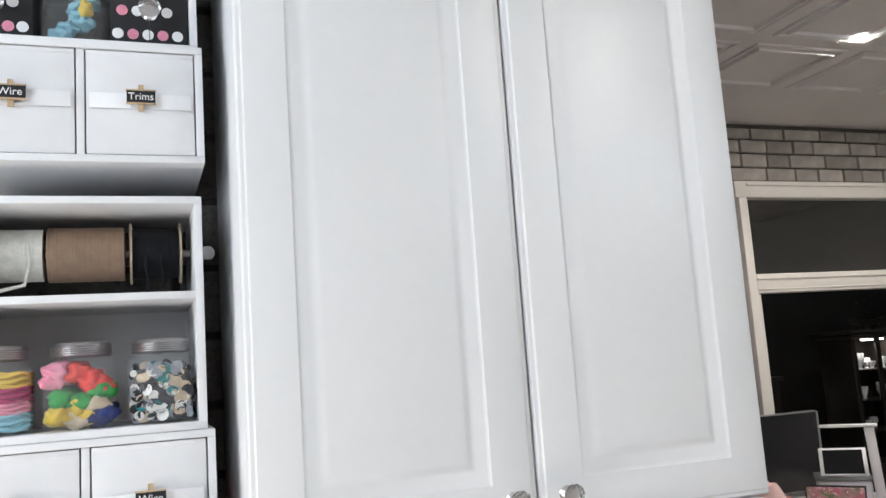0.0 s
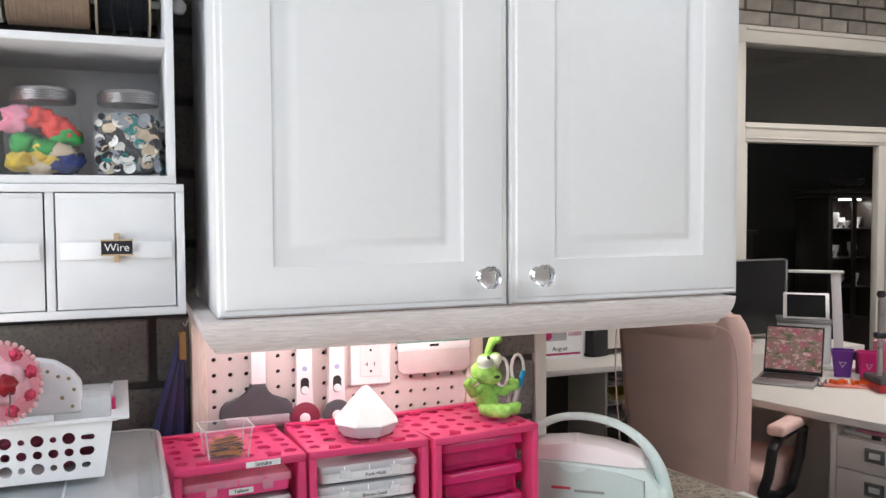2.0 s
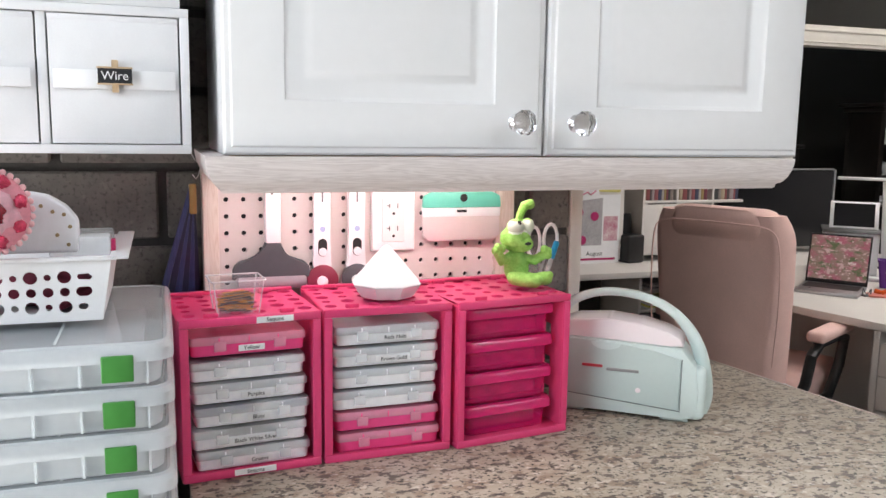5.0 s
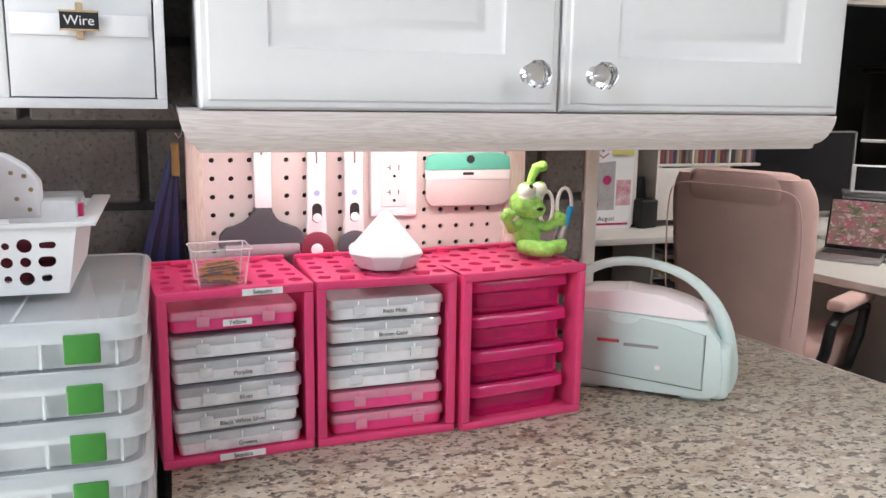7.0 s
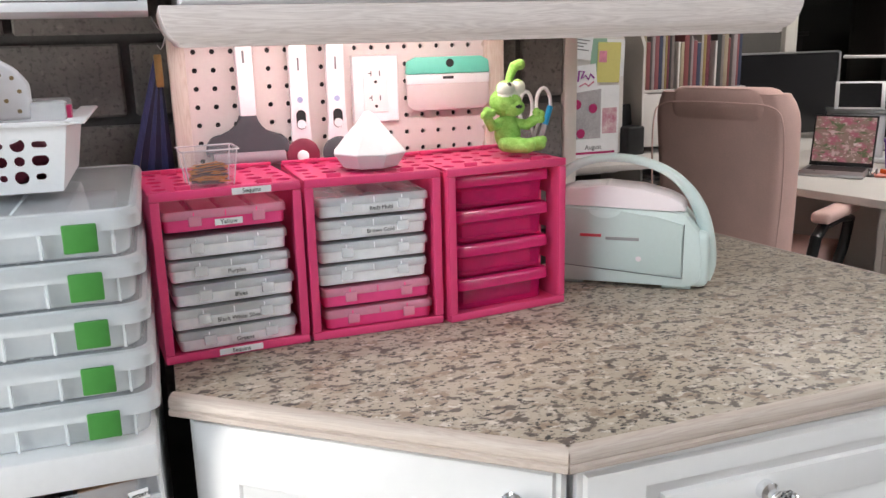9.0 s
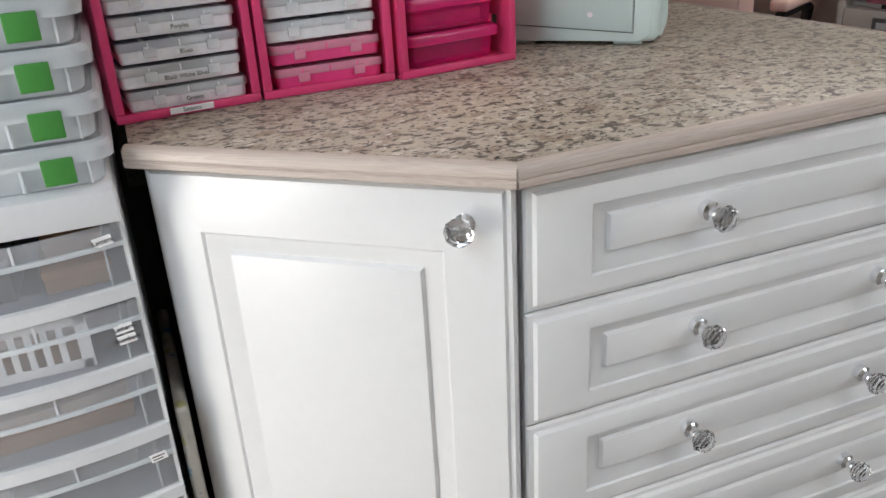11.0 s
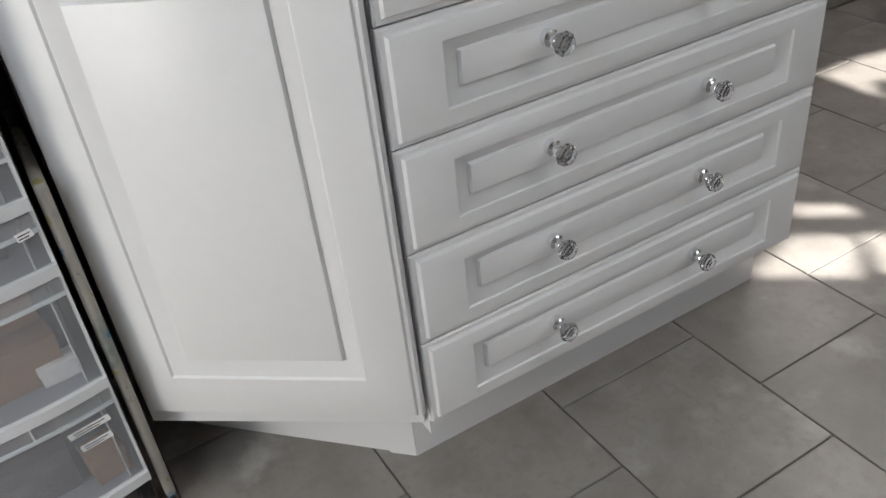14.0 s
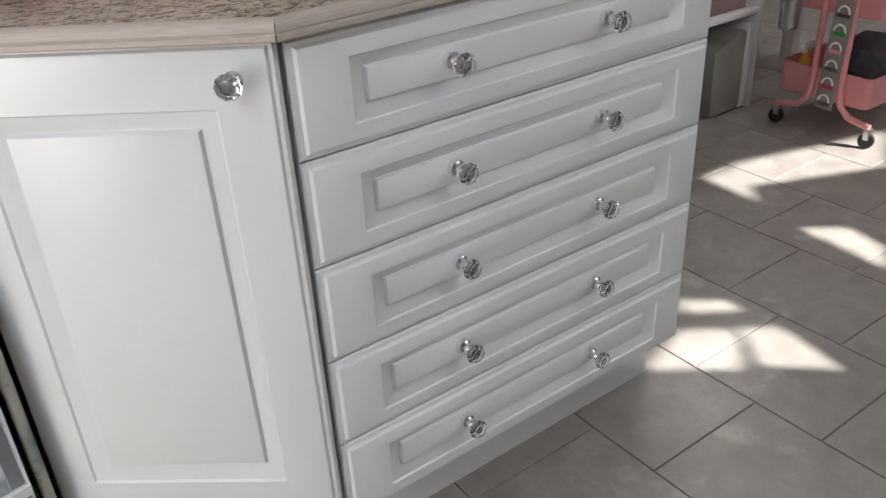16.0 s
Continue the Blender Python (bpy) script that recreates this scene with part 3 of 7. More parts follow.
def fabric_bin(x0, x1, z0, z1, text, y0=1.313):
    th = thing("fabric_bin", "white fabric bin with ribbon and small chalkboard tag", "storage bin", pose((x0 + x1) / 2, y0, z0), "fabric bins")
    w, h = x1 - x0, z1 - z0
    bm = bmesh.new()
    n = 9
    for side in range(1):
        rows = []
        for i in range(n + 1):
            u = i / n
            row = []
            for j in range(n + 1):
                v = j / n
                puff = 0.0035 * (1 - (2 * u - 1) ** 4) * (1 - (2 * v - 1) ** 4)
                row.append(bm.verts.new((-w / 2 + w * u, -puff - 0.0006 * noise.noise((u * 4 + x0 * 30, v * 4, z0)), h * v)))
            rows.append(row)
        for i in range(n):
            for j in range(n):
                bm.faces.new((rows[i][j], rows[i + 1][j], rows[i + 1][j + 1], rows[i][j + 1]))
    part("front", bm, FELT, th)
    part("body", box((-w / 2, 0.001, 0), (w / 2, 0.20, h), 0.004), FELT, th)
    part("hem", box((-w / 2, -0.0012, h - 0.006), (w / 2, 0.0, h), 0.0005), FELT, th)
    band = box((-w / 2 + 0.004, -0.0062, h * 0.43), (w / 2 - 0.004, -0.0042, h * 0.43 + 0.021), 0.0006)
    part("ribbon", band, RIBBON, th, "white satin ribbon")
    zc = h * 0.43 + 0.014
    part("clothes_peg", box((-0.0035, -0.0115, zc - 0.018), (0.0035, -0.0065, zc + 0.018), 0.001), PEG_WOOD, th, "small wooden peg")
    tag = part("tag", moved(panel(0.036, 0.0165, [(0, 0, 0.0005), (0.0006, 0.0006, 0), (0.002, 0.002, 0), (0.0022, 0.0022, 0.0006)], 0.003), pose(-0.018, -0.0150, zc - 0.008)), CHALK, th, "small framed chalkboard tag")
    part("frame", join(box((-0.0188, -0.0155, zc + 0.0083), (0.0188, -0.012, zc + 0.0102), 0.0005), box((-0.0188, -0.0155, zc - 0.0098), (0.0188, -0.012, zc - 0.0079), 0.0005)), PEG_WOOD, tag)
    part("writing", moved(words(text, 0.0135), pose(0, -0.0152, zc)), INK_WHITE, tag, "chalk writing")


fabric_bin(0.098, 0.235, 1.3235, 1.4655, "Wire")
fabric_bin(-0.066, 0.084, 1.3235, 1.4655, "Trims")
fabric_bin(0.096, 0.232, 1.8415, 1.9825, "Trims")
fabric_bin(-0.066, 0.082, 1.8415, 1.9825, "Wire")

ROPE = mat("cotton_rope", (0.72, 0.70, 0.63), 0.85, vary=0.25, scale=60, fine=500, bump=0.5)
TWINE = mat("brown_twine", (0.30, 0.20, 0.135), 0.85, vary=0.25, scale=60, fine=700, bump=0.5)
CORD = mat("black_cord", (0.006, 0.0065, 0.009), 0.95, vary=0.3, scale=60, fine=500, bump=0.5)
CARD = mat("spool_card", (0.45, 0.36, 0.25), 0.8, vary=0.15)


def spool(label, x0, x1, r, cord, flange=0.0, tail=0):
    th = thing("cord_spool", label, "spool", pose((x0 + x1) / 2, 1.42, 1.7235), "spools on the rod")
    w = x1 - x0
    n = int(w / 0.0022)
    prof = [(0.008, -w / 2)]
    for i in range(n):
        for k in (0.0, 0.5):
            prof.append((r - (0.00022 if k == 0 else 0.0) + 0.0008 * noise.noise((i * 0.7, x0, 0)), -w / 2 + w * (i + k) / n))
    prof.append((0.008, w / 2))
    part("winding", lathe(prof, 28, m=pose(0, 0, 0, 0, 90, 0)), cord, th, sharp=60)
    if flange:
        for x in (-w / 2 - 0.003, w / 2):
            part("flange", moved(lathe([(0.007, 0), (flange, 0), (flange, 0.003), (0.007, 0.003)], 28), pose(x, 0, 0, 0, 90, 0)), CARD, th, "pale card flange")
    for k in range(tail):
        x = -0.012 + 0.02 * k
        part("loose_end", tube([(x, -r + 0.002, -0.005), (x - 0.002, -r - 0.002, -0.02), (x + 0.001, -r + 0.004, -0.04), (x, -r + 0.01, -0.060 + 0.008 * k)], 0.0022, 6), cord, th)
    return th


sp = spool("white cotton rope wound in a fat roll on the rod", -0.055, 0.037, 0.036, ROPE)
part("loose_end", tube([(0.028, -0.034, 0.01), (0.030, -0.037, -0.02), (0.024, -0.037, -0.044), (-0.01, -0.036, -0.052), (-0.06, -0.034, -0.05)], 0.0026, 6), ROPE, sp)
spool("brown twine wound in a fat roll on the rod", 0.041, 0.140, 0.038, TWINE)
spool("black cord on a card spool with two hanging ends", 0.149, 0.212, 0.036, CORD, 0.043, 2)
rod = thing("spool_rod", "white rod with a round end that carries the spools", "rod", pose(0.08, 1.42, 1.7235))
part("rod", tube([(-0.145, 0, 0), (0.165, 0, 0)], 0.005, 12), WHITE_SIDE, rod)
part("ball_end", lathe([(0.001, -0.010), (0.006, -0.009), (0.0098, -0.003), (0.0098, 0.003), (0.006, 0.009), (0.001, 0.010)], 16, (0.1725, 0, 0)), WHITE, rod)

ALU = mat("jar_lid", (0.42, 0.42, 0.43), 0.3, 0.9, vary=0.05, scale=30)


def jar(label, x, y, z):
    th = thing("storage_jar", label, "jar", pose(x, y, z), "jars on the shelf")
    loops = []
    for s, r, h in ((0.074, 0.018, 0.0), (0.084, 0.022, 0.002), (0.090, 0.026, 0.008), (0.090, 0.026, 0.076), (0.084, 0.034, 0.086), (0.070, 0.034, 0.092), (0.068, 0.0339, 0.099)):
        loops.append([(a, b, h) for a, b in rounded(s, s, r, 4)])
    part("body", loft(loops, cap=(True, False)), GLASSY, th, "clear square-shouldered plastic")
    prof = [(0.030, 0.093), (0.0375, 0.0935)]
    for i in range(5):
        prof += [(0.0385, 0.095 + i * 0.0028), (0.0375, 0.0964 + i * 0.0028)]
    prof += [(0.0365, 0.110), (0.034, 0.1115), (0.001, 0.1115)]
    part("lid", lathe(prof, 32), ALU, th, "ribbed silver screw lid", sharp=50)
    return th


def scrap(bm, c, s, seed):
    """A crumpled soft piece."""
    o = bmesh.new()
    bmesh.ops.create_icosphere(o, subdivisions=3, radius=1.0)
    for v in o.verts:
        d = 1 + 0.45 * noise.noise(v.co * 1.7 + Vector((seed, 0, 0))) + 0.16 * noise.noise(v.co * 5 + Vector((0, seed, 0)))
        v.co = Vector(c) + Vector((v.co.x * s[0], v.co.y * s[1], v.co.z * s[2])) * d
    return join(bm, o)


def cloth(name, color):
    return mat(name, color, 0.85, vary=0.3, scale=40, fine=500, bump=0.4)


RED, LEAF, SUNNY, NAVY, ROSE, CRIMSON, SKY = (cloth(n, c) for n, c in (("red_felt", (0.75, 0.06, 0.05)), ("green_felt", (0.03, 0.30, 0.06)), ("yellow_felt", (0.72, 0.50, 0.08)), ("navy_felt", (0.03, 0.045, 0.18)), ("rose_yarn", (0.75, 0.28, 0.38)), ("crimson_yarn", (0.45, 0.03, 0.14)), ("sky_yarn", (0.26, 0.52, 0.62))))
BEIGE, TEAL, WHITEBTN, BLACKBTN = cloth("beige_button", (0.62, 0.50, 0.36)), cloth("teal_button", (0.02, 0.22, 0.22)), mat("white_button", (0.80, 0.78, 0.74), 0.3, vary=0.1), mat("dark_button", (0.03, 0.03, 0.035), 0.3, vary=0.3)

rnd = random.Random(4)
j1 = jar("clear jar of mixed buttons with a silver lid", 0.184, 1.385, 1.488)
groups = [(WHITEBTN, "white_buttons", 26), (BLACKBTN, "dark_buttons", 70), (BEIGE, "beige_buttons", 34), (TEAL, "teal_buttons", 12), (mat("grey_button", (0.3, 0.32, 0.36), 0.3), "grey_buttons", 30)]
for material, name, count in groups:
    bm = bmesh.new()
    for _ in range(count):
        r = rnd.uniform(0.0035, 0.0085)
        face = rnd.choice((0, 0, 0, 1, 2))
        u, h = rnd.uniform(-0.037, 0.037), rnd.uniform(0.008, 0.075)
        p = (u, -0.042 + rnd.uniform(0, 0.004), h) if face == 0 else (0.041, u, h) if face == 1 else (u, rnd.uniform(-0.03, 0.03), rnd.uniform(0.06, 0.078))
        lathe([(r * 0.8, 0), (r, 0.0008), (r, 0.002), (r * 0.75, 0.0018), (r * 0.7, 0.0013), (0.0001, 0.0013)], 12, bm=bm,
              m=pose(*p, 90 + rnd.uniform(-30, 30), rnd.uniform(-30, 30), 90 if face == 1 else rnd.uniform(-20, 20)))
    tagged(part(name, bm, material, j1), kind="stuff")
part("filling", moved(box((-0.037, -0.037, 0.004), (0.037, 0.037, 0.072), 0.012), Matrix()), FILLS["dark"], j1)
j2 = jar("clear jar of bright fabric scraps with a silver lid", 0.083, 1.383, 1.488)
for name, material, pieces in (("red_scraps", RED, ((0.012, 0.058, 0.6), (-0.004, 0.068, 1.2), (0.022, 0.050, 2.1))), ("green_scraps", LEAF, ((-0.022, 0.036, 3.3), (0.026, 0.044, 4.2), (0.0, 0.030, 5.0))), ("yellow_scraps", SUNNY, ((-0.026, 0.014, 6.1), (0.004, 0.016, 7.3), (-0.004, 0.024, 2.7))), ("navy_scraps", NAVY, ((0.028, 0.014, 8.1), (0.018, 0.012, 9.4))), ("rose_scraps", ROSE, ((-0.030, 0.060, 1.9), (-0.026, 0.070, 0.3))), ("beige_scraps", BEIGE, ((0.0, 0.010, 5.5), (0.02, 0.026, 6.6)))):
    bm = bmesh.new()
    for u, h, seed in pieces:
        scrap(bm, (u, -0.021, h + 0.004), (0.018, 0.020, 0.013), seed)
        scrap(bm, (u * 0.9, 0.012, h + 0.006), (0.020, 0.022, 0.014), seed + 11)
    tagged(part(name, bm, material, j2, sharp=180), kind="stuff")
j3 = jar("clear jar of yarn skeins in layered colours with a silver lid", -0.018, 1.383, 1.488)
for name, material, z0, z1 in (("blue_skein", SKY, 0.008, 0.024), ("pink_skein", ROSE, 0.028, 0.038), ("crimson_skein", CRIMSON, 0.042, 0.056), ("yellow_skein", SUNNY, 0.061, 0.074)):
    bm = bmesh.new()
    for k in range(9):
        z = z0 + (z1 - z0) * (k % 3) / 2
        a = 0.040 - 0.0035 * (k // 3)
        tube([(x, y, z + 0.0025 * math.sin(i * 0.9 + k)) for i, (x, y) in enumerate(rounded(2 * a, 2 * a, 0.022, 5))], 0.0028, 6, bm, closed=True)
    box((-0.034, -0.034, z0 - 0.002), (0.034, 0.034, z1 + 0.002), 0.006, bm=bm)
    part(name, bm, material, j3)


def dotted_box(x0, x1, z0, z1, y0=1.34):
    th = thing("dotted_box", "black box with pink and white dots and a crystal knob", "box", pose((x0 + x1) / 2, y0, z0), "dotted boxes")
    w, h = x1 - x0, z1 - z0
    part("body", box((-w / 2, 0, 0), (w / 2, 0.18, h), 0.002), CHALK, th)
    part("seam", box((-0.0008, -0.0006, 0.002), (0.0008, 0.0, h - 0.002)), BLACK, th)
    r = random.Random(int(x0 * 1000) + 500)
    for i in range(4):
        for k in range(5):
            cx, cz = -w / 2 + w * (k + 0.5 + 0.3 * (i % 2)) / 5.2, 0.014 + i * 0.034
            if abs(cx) > w / 2 - 0.008 or cz > h - 0.008:
                continue
            part("dot", moved(lathe([(0.0075, 0), (0.0075, 0.0006), (0.0001, 0.0006)], 16), pose(cx, 0, cz, 90)), ROSE if (i + k) % 2 else INK_WHITE, th)
    knob(th, pose(0.0, 0, 0.045))


dotted_box(0.126, 0.228, 2.0055, 2.16)
dotted_box(-0.06, 0.030, 2.0055, 2.16)
j4 = jar("clear jar of blue and yellow trinkets on the top shelf", 0.080, 1.386, 2.0055)
bm = bmesh.new()
for k in range(6):
    scrap(bm, (rnd.uniform(-0.022, 0.022), -0.02, 0.014 + 0.010 * k), (0.014, 0.018, 0.010), k * 2.0)
part("blue_trinkets", bm, SKY, j4)
part("yellow_trinket", scrap(bmesh.new(), (0.014, -0.036, 0.05), (0.010, 0.008, 0.012), 3.0), SUNNY, j4, sharp=180)

# ---- stack of slim cases on the drawer tower ----
PANE_PL = mat("glossy_clear_lid", (0.70, 0.74, 0.76), 0.06, vary=0.08, scale=6, alpha=0.38)


def slim_case(z, contents):
    th = thing("slim_case", "frosted clear craft case with green latches, stacked on others", "storage case", pose(0.041, 1.33, z), "stack of slim cases")
    w, d = 0.356, 0.335
    loops = [[(a, b, h) for a, b in rounded(w - s, d - s, r, 4)] for s, r, h in ((0.030, 0.018, 0.0), (0.026, 0.020, 0.002), (0.020, 0.022, 0.030))]
    part("tray", loft(loops, cap=(True, False)), FROST, th)
    loops = [[(a, b, h) for a, b in rounded(w - s, d - s, r, 4)] for s, r, h in ((0.012, 0.020, 0.0265), (0.0, 0.022, 0.0275), (0.0, 0.022, 0.040), (0.006, 0.022, 0.0455), (0.014, 0.020, 0.047), (0.020, 0.018, 0.0455))]
    part("lid", loft(loops, cap=(False, False)), FROST, th, "frosted lid with a raised rim")
    part("lid_pane", prism(rounded(w - 0.020, d - 0.020, 0.018, 4), 0.0444, 0.0456), PANE_PL, th, "clear lid pane")
    for x in (-0.125, 0.123):
        latch = part("latch", box((x - 0.0155, -d / 2 - 0.0045, 0.008), (x + 0.0155, -d / 2 - 0.0005, 0.036), 0.0015), GREEN_PL, th, "green snap latch")
    for x in (-0.06, 0.04, 0.085, 0.15):
        part("rib", box((x, -d / 2 + 0.0055, 0.002), (x + 0.003, -d / 2 + 0.011, 0.027), 0.0008), FROST, th)
    part("hinge_bar", box((0.062, -0.15, 0.0457), (0.065, 0.15, 0.0465), 0.0003), FROST, th)
    part("contents", box((-0.15, -0.135, 0.003), (0.145, 0.14, 0.018), 0.002), contents, th, "papers inside the case")


for i in range(5):
    slim_case(0.8860 + 0.048 * i, FILLS["mid"])

# ---- drawer tower ----
tower = thing("drawer_tower", "translucent plastic drawer tower on castors beside the cabinet", "drawer tower", pose(0.034, 1.16, 0.0))
TX0, TX1, TY0, TY1 = -0.145, 0.212, 1.160, 1.50
part("top", box((TX0, TY0 - 0.010, 0.846), (TX1, TY1, 0.885), 0.006), MILK, tower, world=True)
# left side and back take the painted inside shade, right side stays milky
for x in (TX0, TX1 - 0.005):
    part("side", box((x, TY0 + 0.008, 0.090), (x + 0.005, TY1, 0.846)), TOWER_SHADE if x < 0 else MILK, tower, world=True)
part("back", box((TX0 + 0.005, TY1 - 0.004, 0.090), (TX1 - 0.005, TY1, 0.846)), TOWER_SHADE, tower, world=True)
levels = [0.846, 0.754, 0.661, 0.567, 0.473, 0.286, 0.098]


def bowed(z0, z1, bulge, thick, y=TY0, inset=0.0, n=12):
    """An upright sheet, bowed towards -y, across the tower."""
    loops = []
    for i in range(n + 1):
        u = i / n
        x = TX0 + inset + (TX1 - TX0 - 2 * inset) * u
        yy = y - bulge * (1 - (2 * u - 1) ** 2)
        loops.append([(x, yy, z0), (x, yy + thick, z0), (x, yy + thick, z1), (x, yy, z1)])
    return loft(loops)


for hi, lo in zip(levels, levels[1:]):
    part("runner", box((TX0 + 0.005, TY0 + 0.012, lo - 0.003), (TX1 - 0.005, TY1 - 0.004, lo)), TOWER_SHADE, tower, world=True)
    dr = part("drawer", bowed(lo + 0.016, hi - 0.004, 0.020, 0.002, TY0 + 0.004, 0.003), CLEAR, tower, "see-through bowed drawer front", world=True)
    part("lip", bowed(lo + 0.001, lo + 0.017, 0.024, 0.010, TY0, 0.0), MILK, dr, "white lower lip", world=True)
    part("pull_rail", bowed(hi - 0.029, hi - 0.024, 0.0215, 0.004, TY0 + 0.002, 0.003), FROST, dr, world=True)
    part("haze_panel", bowed(hi - 0.024, hi - 0.004, 0.0195, 0.001, TY0 + 0.0065, 0.003), CLEAR, dr, world=True)
    part("side_wall", box((TX1 - 0.026, TY0 + 0.01, lo + 0.004), (TX1 - 0.024, TY1 - 0.02, hi - 0.02)), FROST, dr, world=True)
    part("drawer_floor", box((TX0 + 0.01, TY0 + 0.008, lo + 0.002), (TX1 - 0.01, TY1 - 0.02, lo + 0.005)), TOWER_SHADE, dr, world=True)
    part("notch", box((0.10, TY0 - 0.0118, hi - 0.025), (0.1025, TY0 - 0.0085, hi - 0.005), 0.0003), MILK, dr, world=True)
for x in (TX0 + 0.03, TX1 - 0.016):
    for y in (TY0 + 0.04, TY1 - 0.03):
        c = part("castor", lathe([(0.004, -0.010), (0.024, -0.010), (0.027, -0.006), (0.027, 0.006), (0.024, 0.010), (0.004, 0.010)], 20, m=pose(x, y, 0.0275, 0, 90, 0)), BLACK, tower, "black castor", world=True)
        part("fork", box((x - 0.011, y - 0.008, 0.022), (x + 0.013, y + 0.010, 0.0945), 0.002), BLACK, c, world=True)


def carton(x, y, z, w, d, h, turn, material, label="brown kraft box kept in a clear drawer"):
    th = thing("craft_box", label, "box", pose(x, y, z, 0, 0, turn), "things in the drawers")
    part("body", box((-w / 2, -d / 2, 0), (w / 2, d / 2, h * 0.68), 0.001), material, th)
    part("lid", box((-w / 2 - 0.0015, -d / 2 - 0.0015, h * 0.66), (w / 2 + 0.0015, d / 2 + 0.0015, h), 0.001), material, th)


for row in ((0.15, 1.24, 0.7600, 0.07, 0.08, 0.028, 4, "kraft"), (0.15, 1.25, 0.7885, 0.06, 0.06, 0.024, 8, "kraft"), (0.06, 1.25, 0.7600, 0.06, 0.1, 0.05, -3, "dark"), (-0.05, 1.25, 0.7600, 0.09, 0.1, 0.055, 5, "blue"),
            (0.15, 1.27, 0.6665, 0.06, 0.1, 0.06, 3, "dark"),
            (0.09, 1.25, 0.5728, 0.16, 0.1, 0.022, 6, "kraft"), (0.09, 1.26, 0.5950, 0.15, 0.09, 0.015, 8, "kraft"), (-0.06, 1.26, 0.5728, 0.09, 0.1, 0.035, 0, "dark"),
            (0.10, 1.27, 0.4788, 0.12, 0.08, 0.03, 5, "dark"), (-0.04, 1.27, 0.4788, 0.10, 0.08, 0.02, 2, "grey"),
            (0.11, 1.26, 0.2918, 0.11, 0.10, 0.07, 8, "kraft"), (-0.02, 1.24, 0.2918, 0.10, 0.08, 0.09, -6, "kraft"), (0.09, 1.30, 0.3650, 0.14, 0.10, 0.05, 3, "kraft"), (0.16, 1.22, 0.2918, 0.05, 0.03, 0.03, 4, "white"),
            (0.05, 1.25, 0.1038, 0.14, 0.1, 0.08, 5, "dark"), (0.165, 1.215, 0.1038, 0.05, 0.05, 0.05, 12, "kraft")):
    carton(*row[:7], FILLS[row[7]])

# slotted white basket in the second drawer
sb = thing("slotted_basket", "small white slotted basket inside a clear drawer", "basket", pose(0.066, 1.185, 0.6675))
bm = bmesh.new()
for i in range(11):
    box((-0.115 + i * 0.0165, 0, 0.008), (-0.1075 + i * 0.0165, 0.002, 0.058), 0.0008, 1, bm)
box((-0.118, -0.0005, 0.0), (0.082, 0.0025, 0.012), 0.001, 1, bm)
box((-0.118, -0.0005, 0.056), (0.084, 0.0025, 0.068), 0.001, 1, bm)
box((0.07, -0.0005, 0.0), (0.084, 0.0025, 0.068), 0.001, 1, bm)
part("front", bm, WHITE_SIDE, sb)
part("filling", box((-0.11, 0.006, 0.0), (0.078, 0.08, 0.05), 0.004), FILLS["kraft"], sb, "brown and blue bits inside")


def small_label(x, z, y, text, turn=0.0, w=0.020):
    th = thing("paper_label", "small white paper label stuck to the plastic drawer", "label", pose(x, y, z, 0, turn, 0), "paper labels")
    part("paper", box((-w / 2, -0.0004, -0.0055), (w / 2, 0.0, 0.0055)), PAPER, th)
    if text:
        part("writing", moved(words(text, 0.0075), pose(0, -0.0006, 0)), INK, th)
    else:
        for k in range(2):
            part("line", box((-w * 0.38, -0.0007, 0.0008 - 0.004 * k), (w * (0.38 - 0.15 * k), -0.0004, 0.0022 - 0.004 * k)), INK, th)


small_label(0.1882, 0.8271, 1.1565, "Letters", -10)
small_label(0.1879, 0.7215, 1.1565, "Letters", -8)
small_label(0.1893, 0.7075, 1.1565, "Numbers", -8)
small_label(0.1919, 0.5422, 1.1565, "", -10)
small_label(0.1665, 0.2384, 1.1565, "", -8, 0.058)
small_label(0.1676, 0.2106, 1.1565, "", -8, 0.044)
fl = thing("drawer_writing", "black word printed on the clear drawer", "label", pose(0.0810, 1.1385, 0.4362))
part("writing", words("Flowers", 0.011), INK, fl)

# padded floral board between the tower and the cabinet
FLORAL = ramp_mat("floral_cloth", [(0, 0, 0, 0, (0.36, 0.34, 0.30)), (9, 3, 0.55, 0.62, (0.22, 0.24, 0.22)), (22, 3, 0.60, 0.64, (0.05, 0.16, 0.26)), (40, 2, 0.63, 0.68, (0.30, 0.27, 0.12))], 0.9, 0.2)
iron = thing("folded_board", "padded board in floral cloth leaning between tower and cabinet", "ironing board", pose(0.2285, 1.272, 0.03))
part("pad", box((-0.008, -0.10, 0.0), (0.008, 0.18, 0.56), 0.007, 3), FLORAL, iron)
part("foot", box((-0.005, -0.08, -0.03), (0.005, 0.16, 0.0), 0.002), BLACK, iron)

# ---- basket on the cases and what lies in it ----
BZ = 1.1335
basket = thing("plastic_basket", "white plastic basket with round holes, on the stacked cases", "basket", pose(0.026, 1.245, BZ))


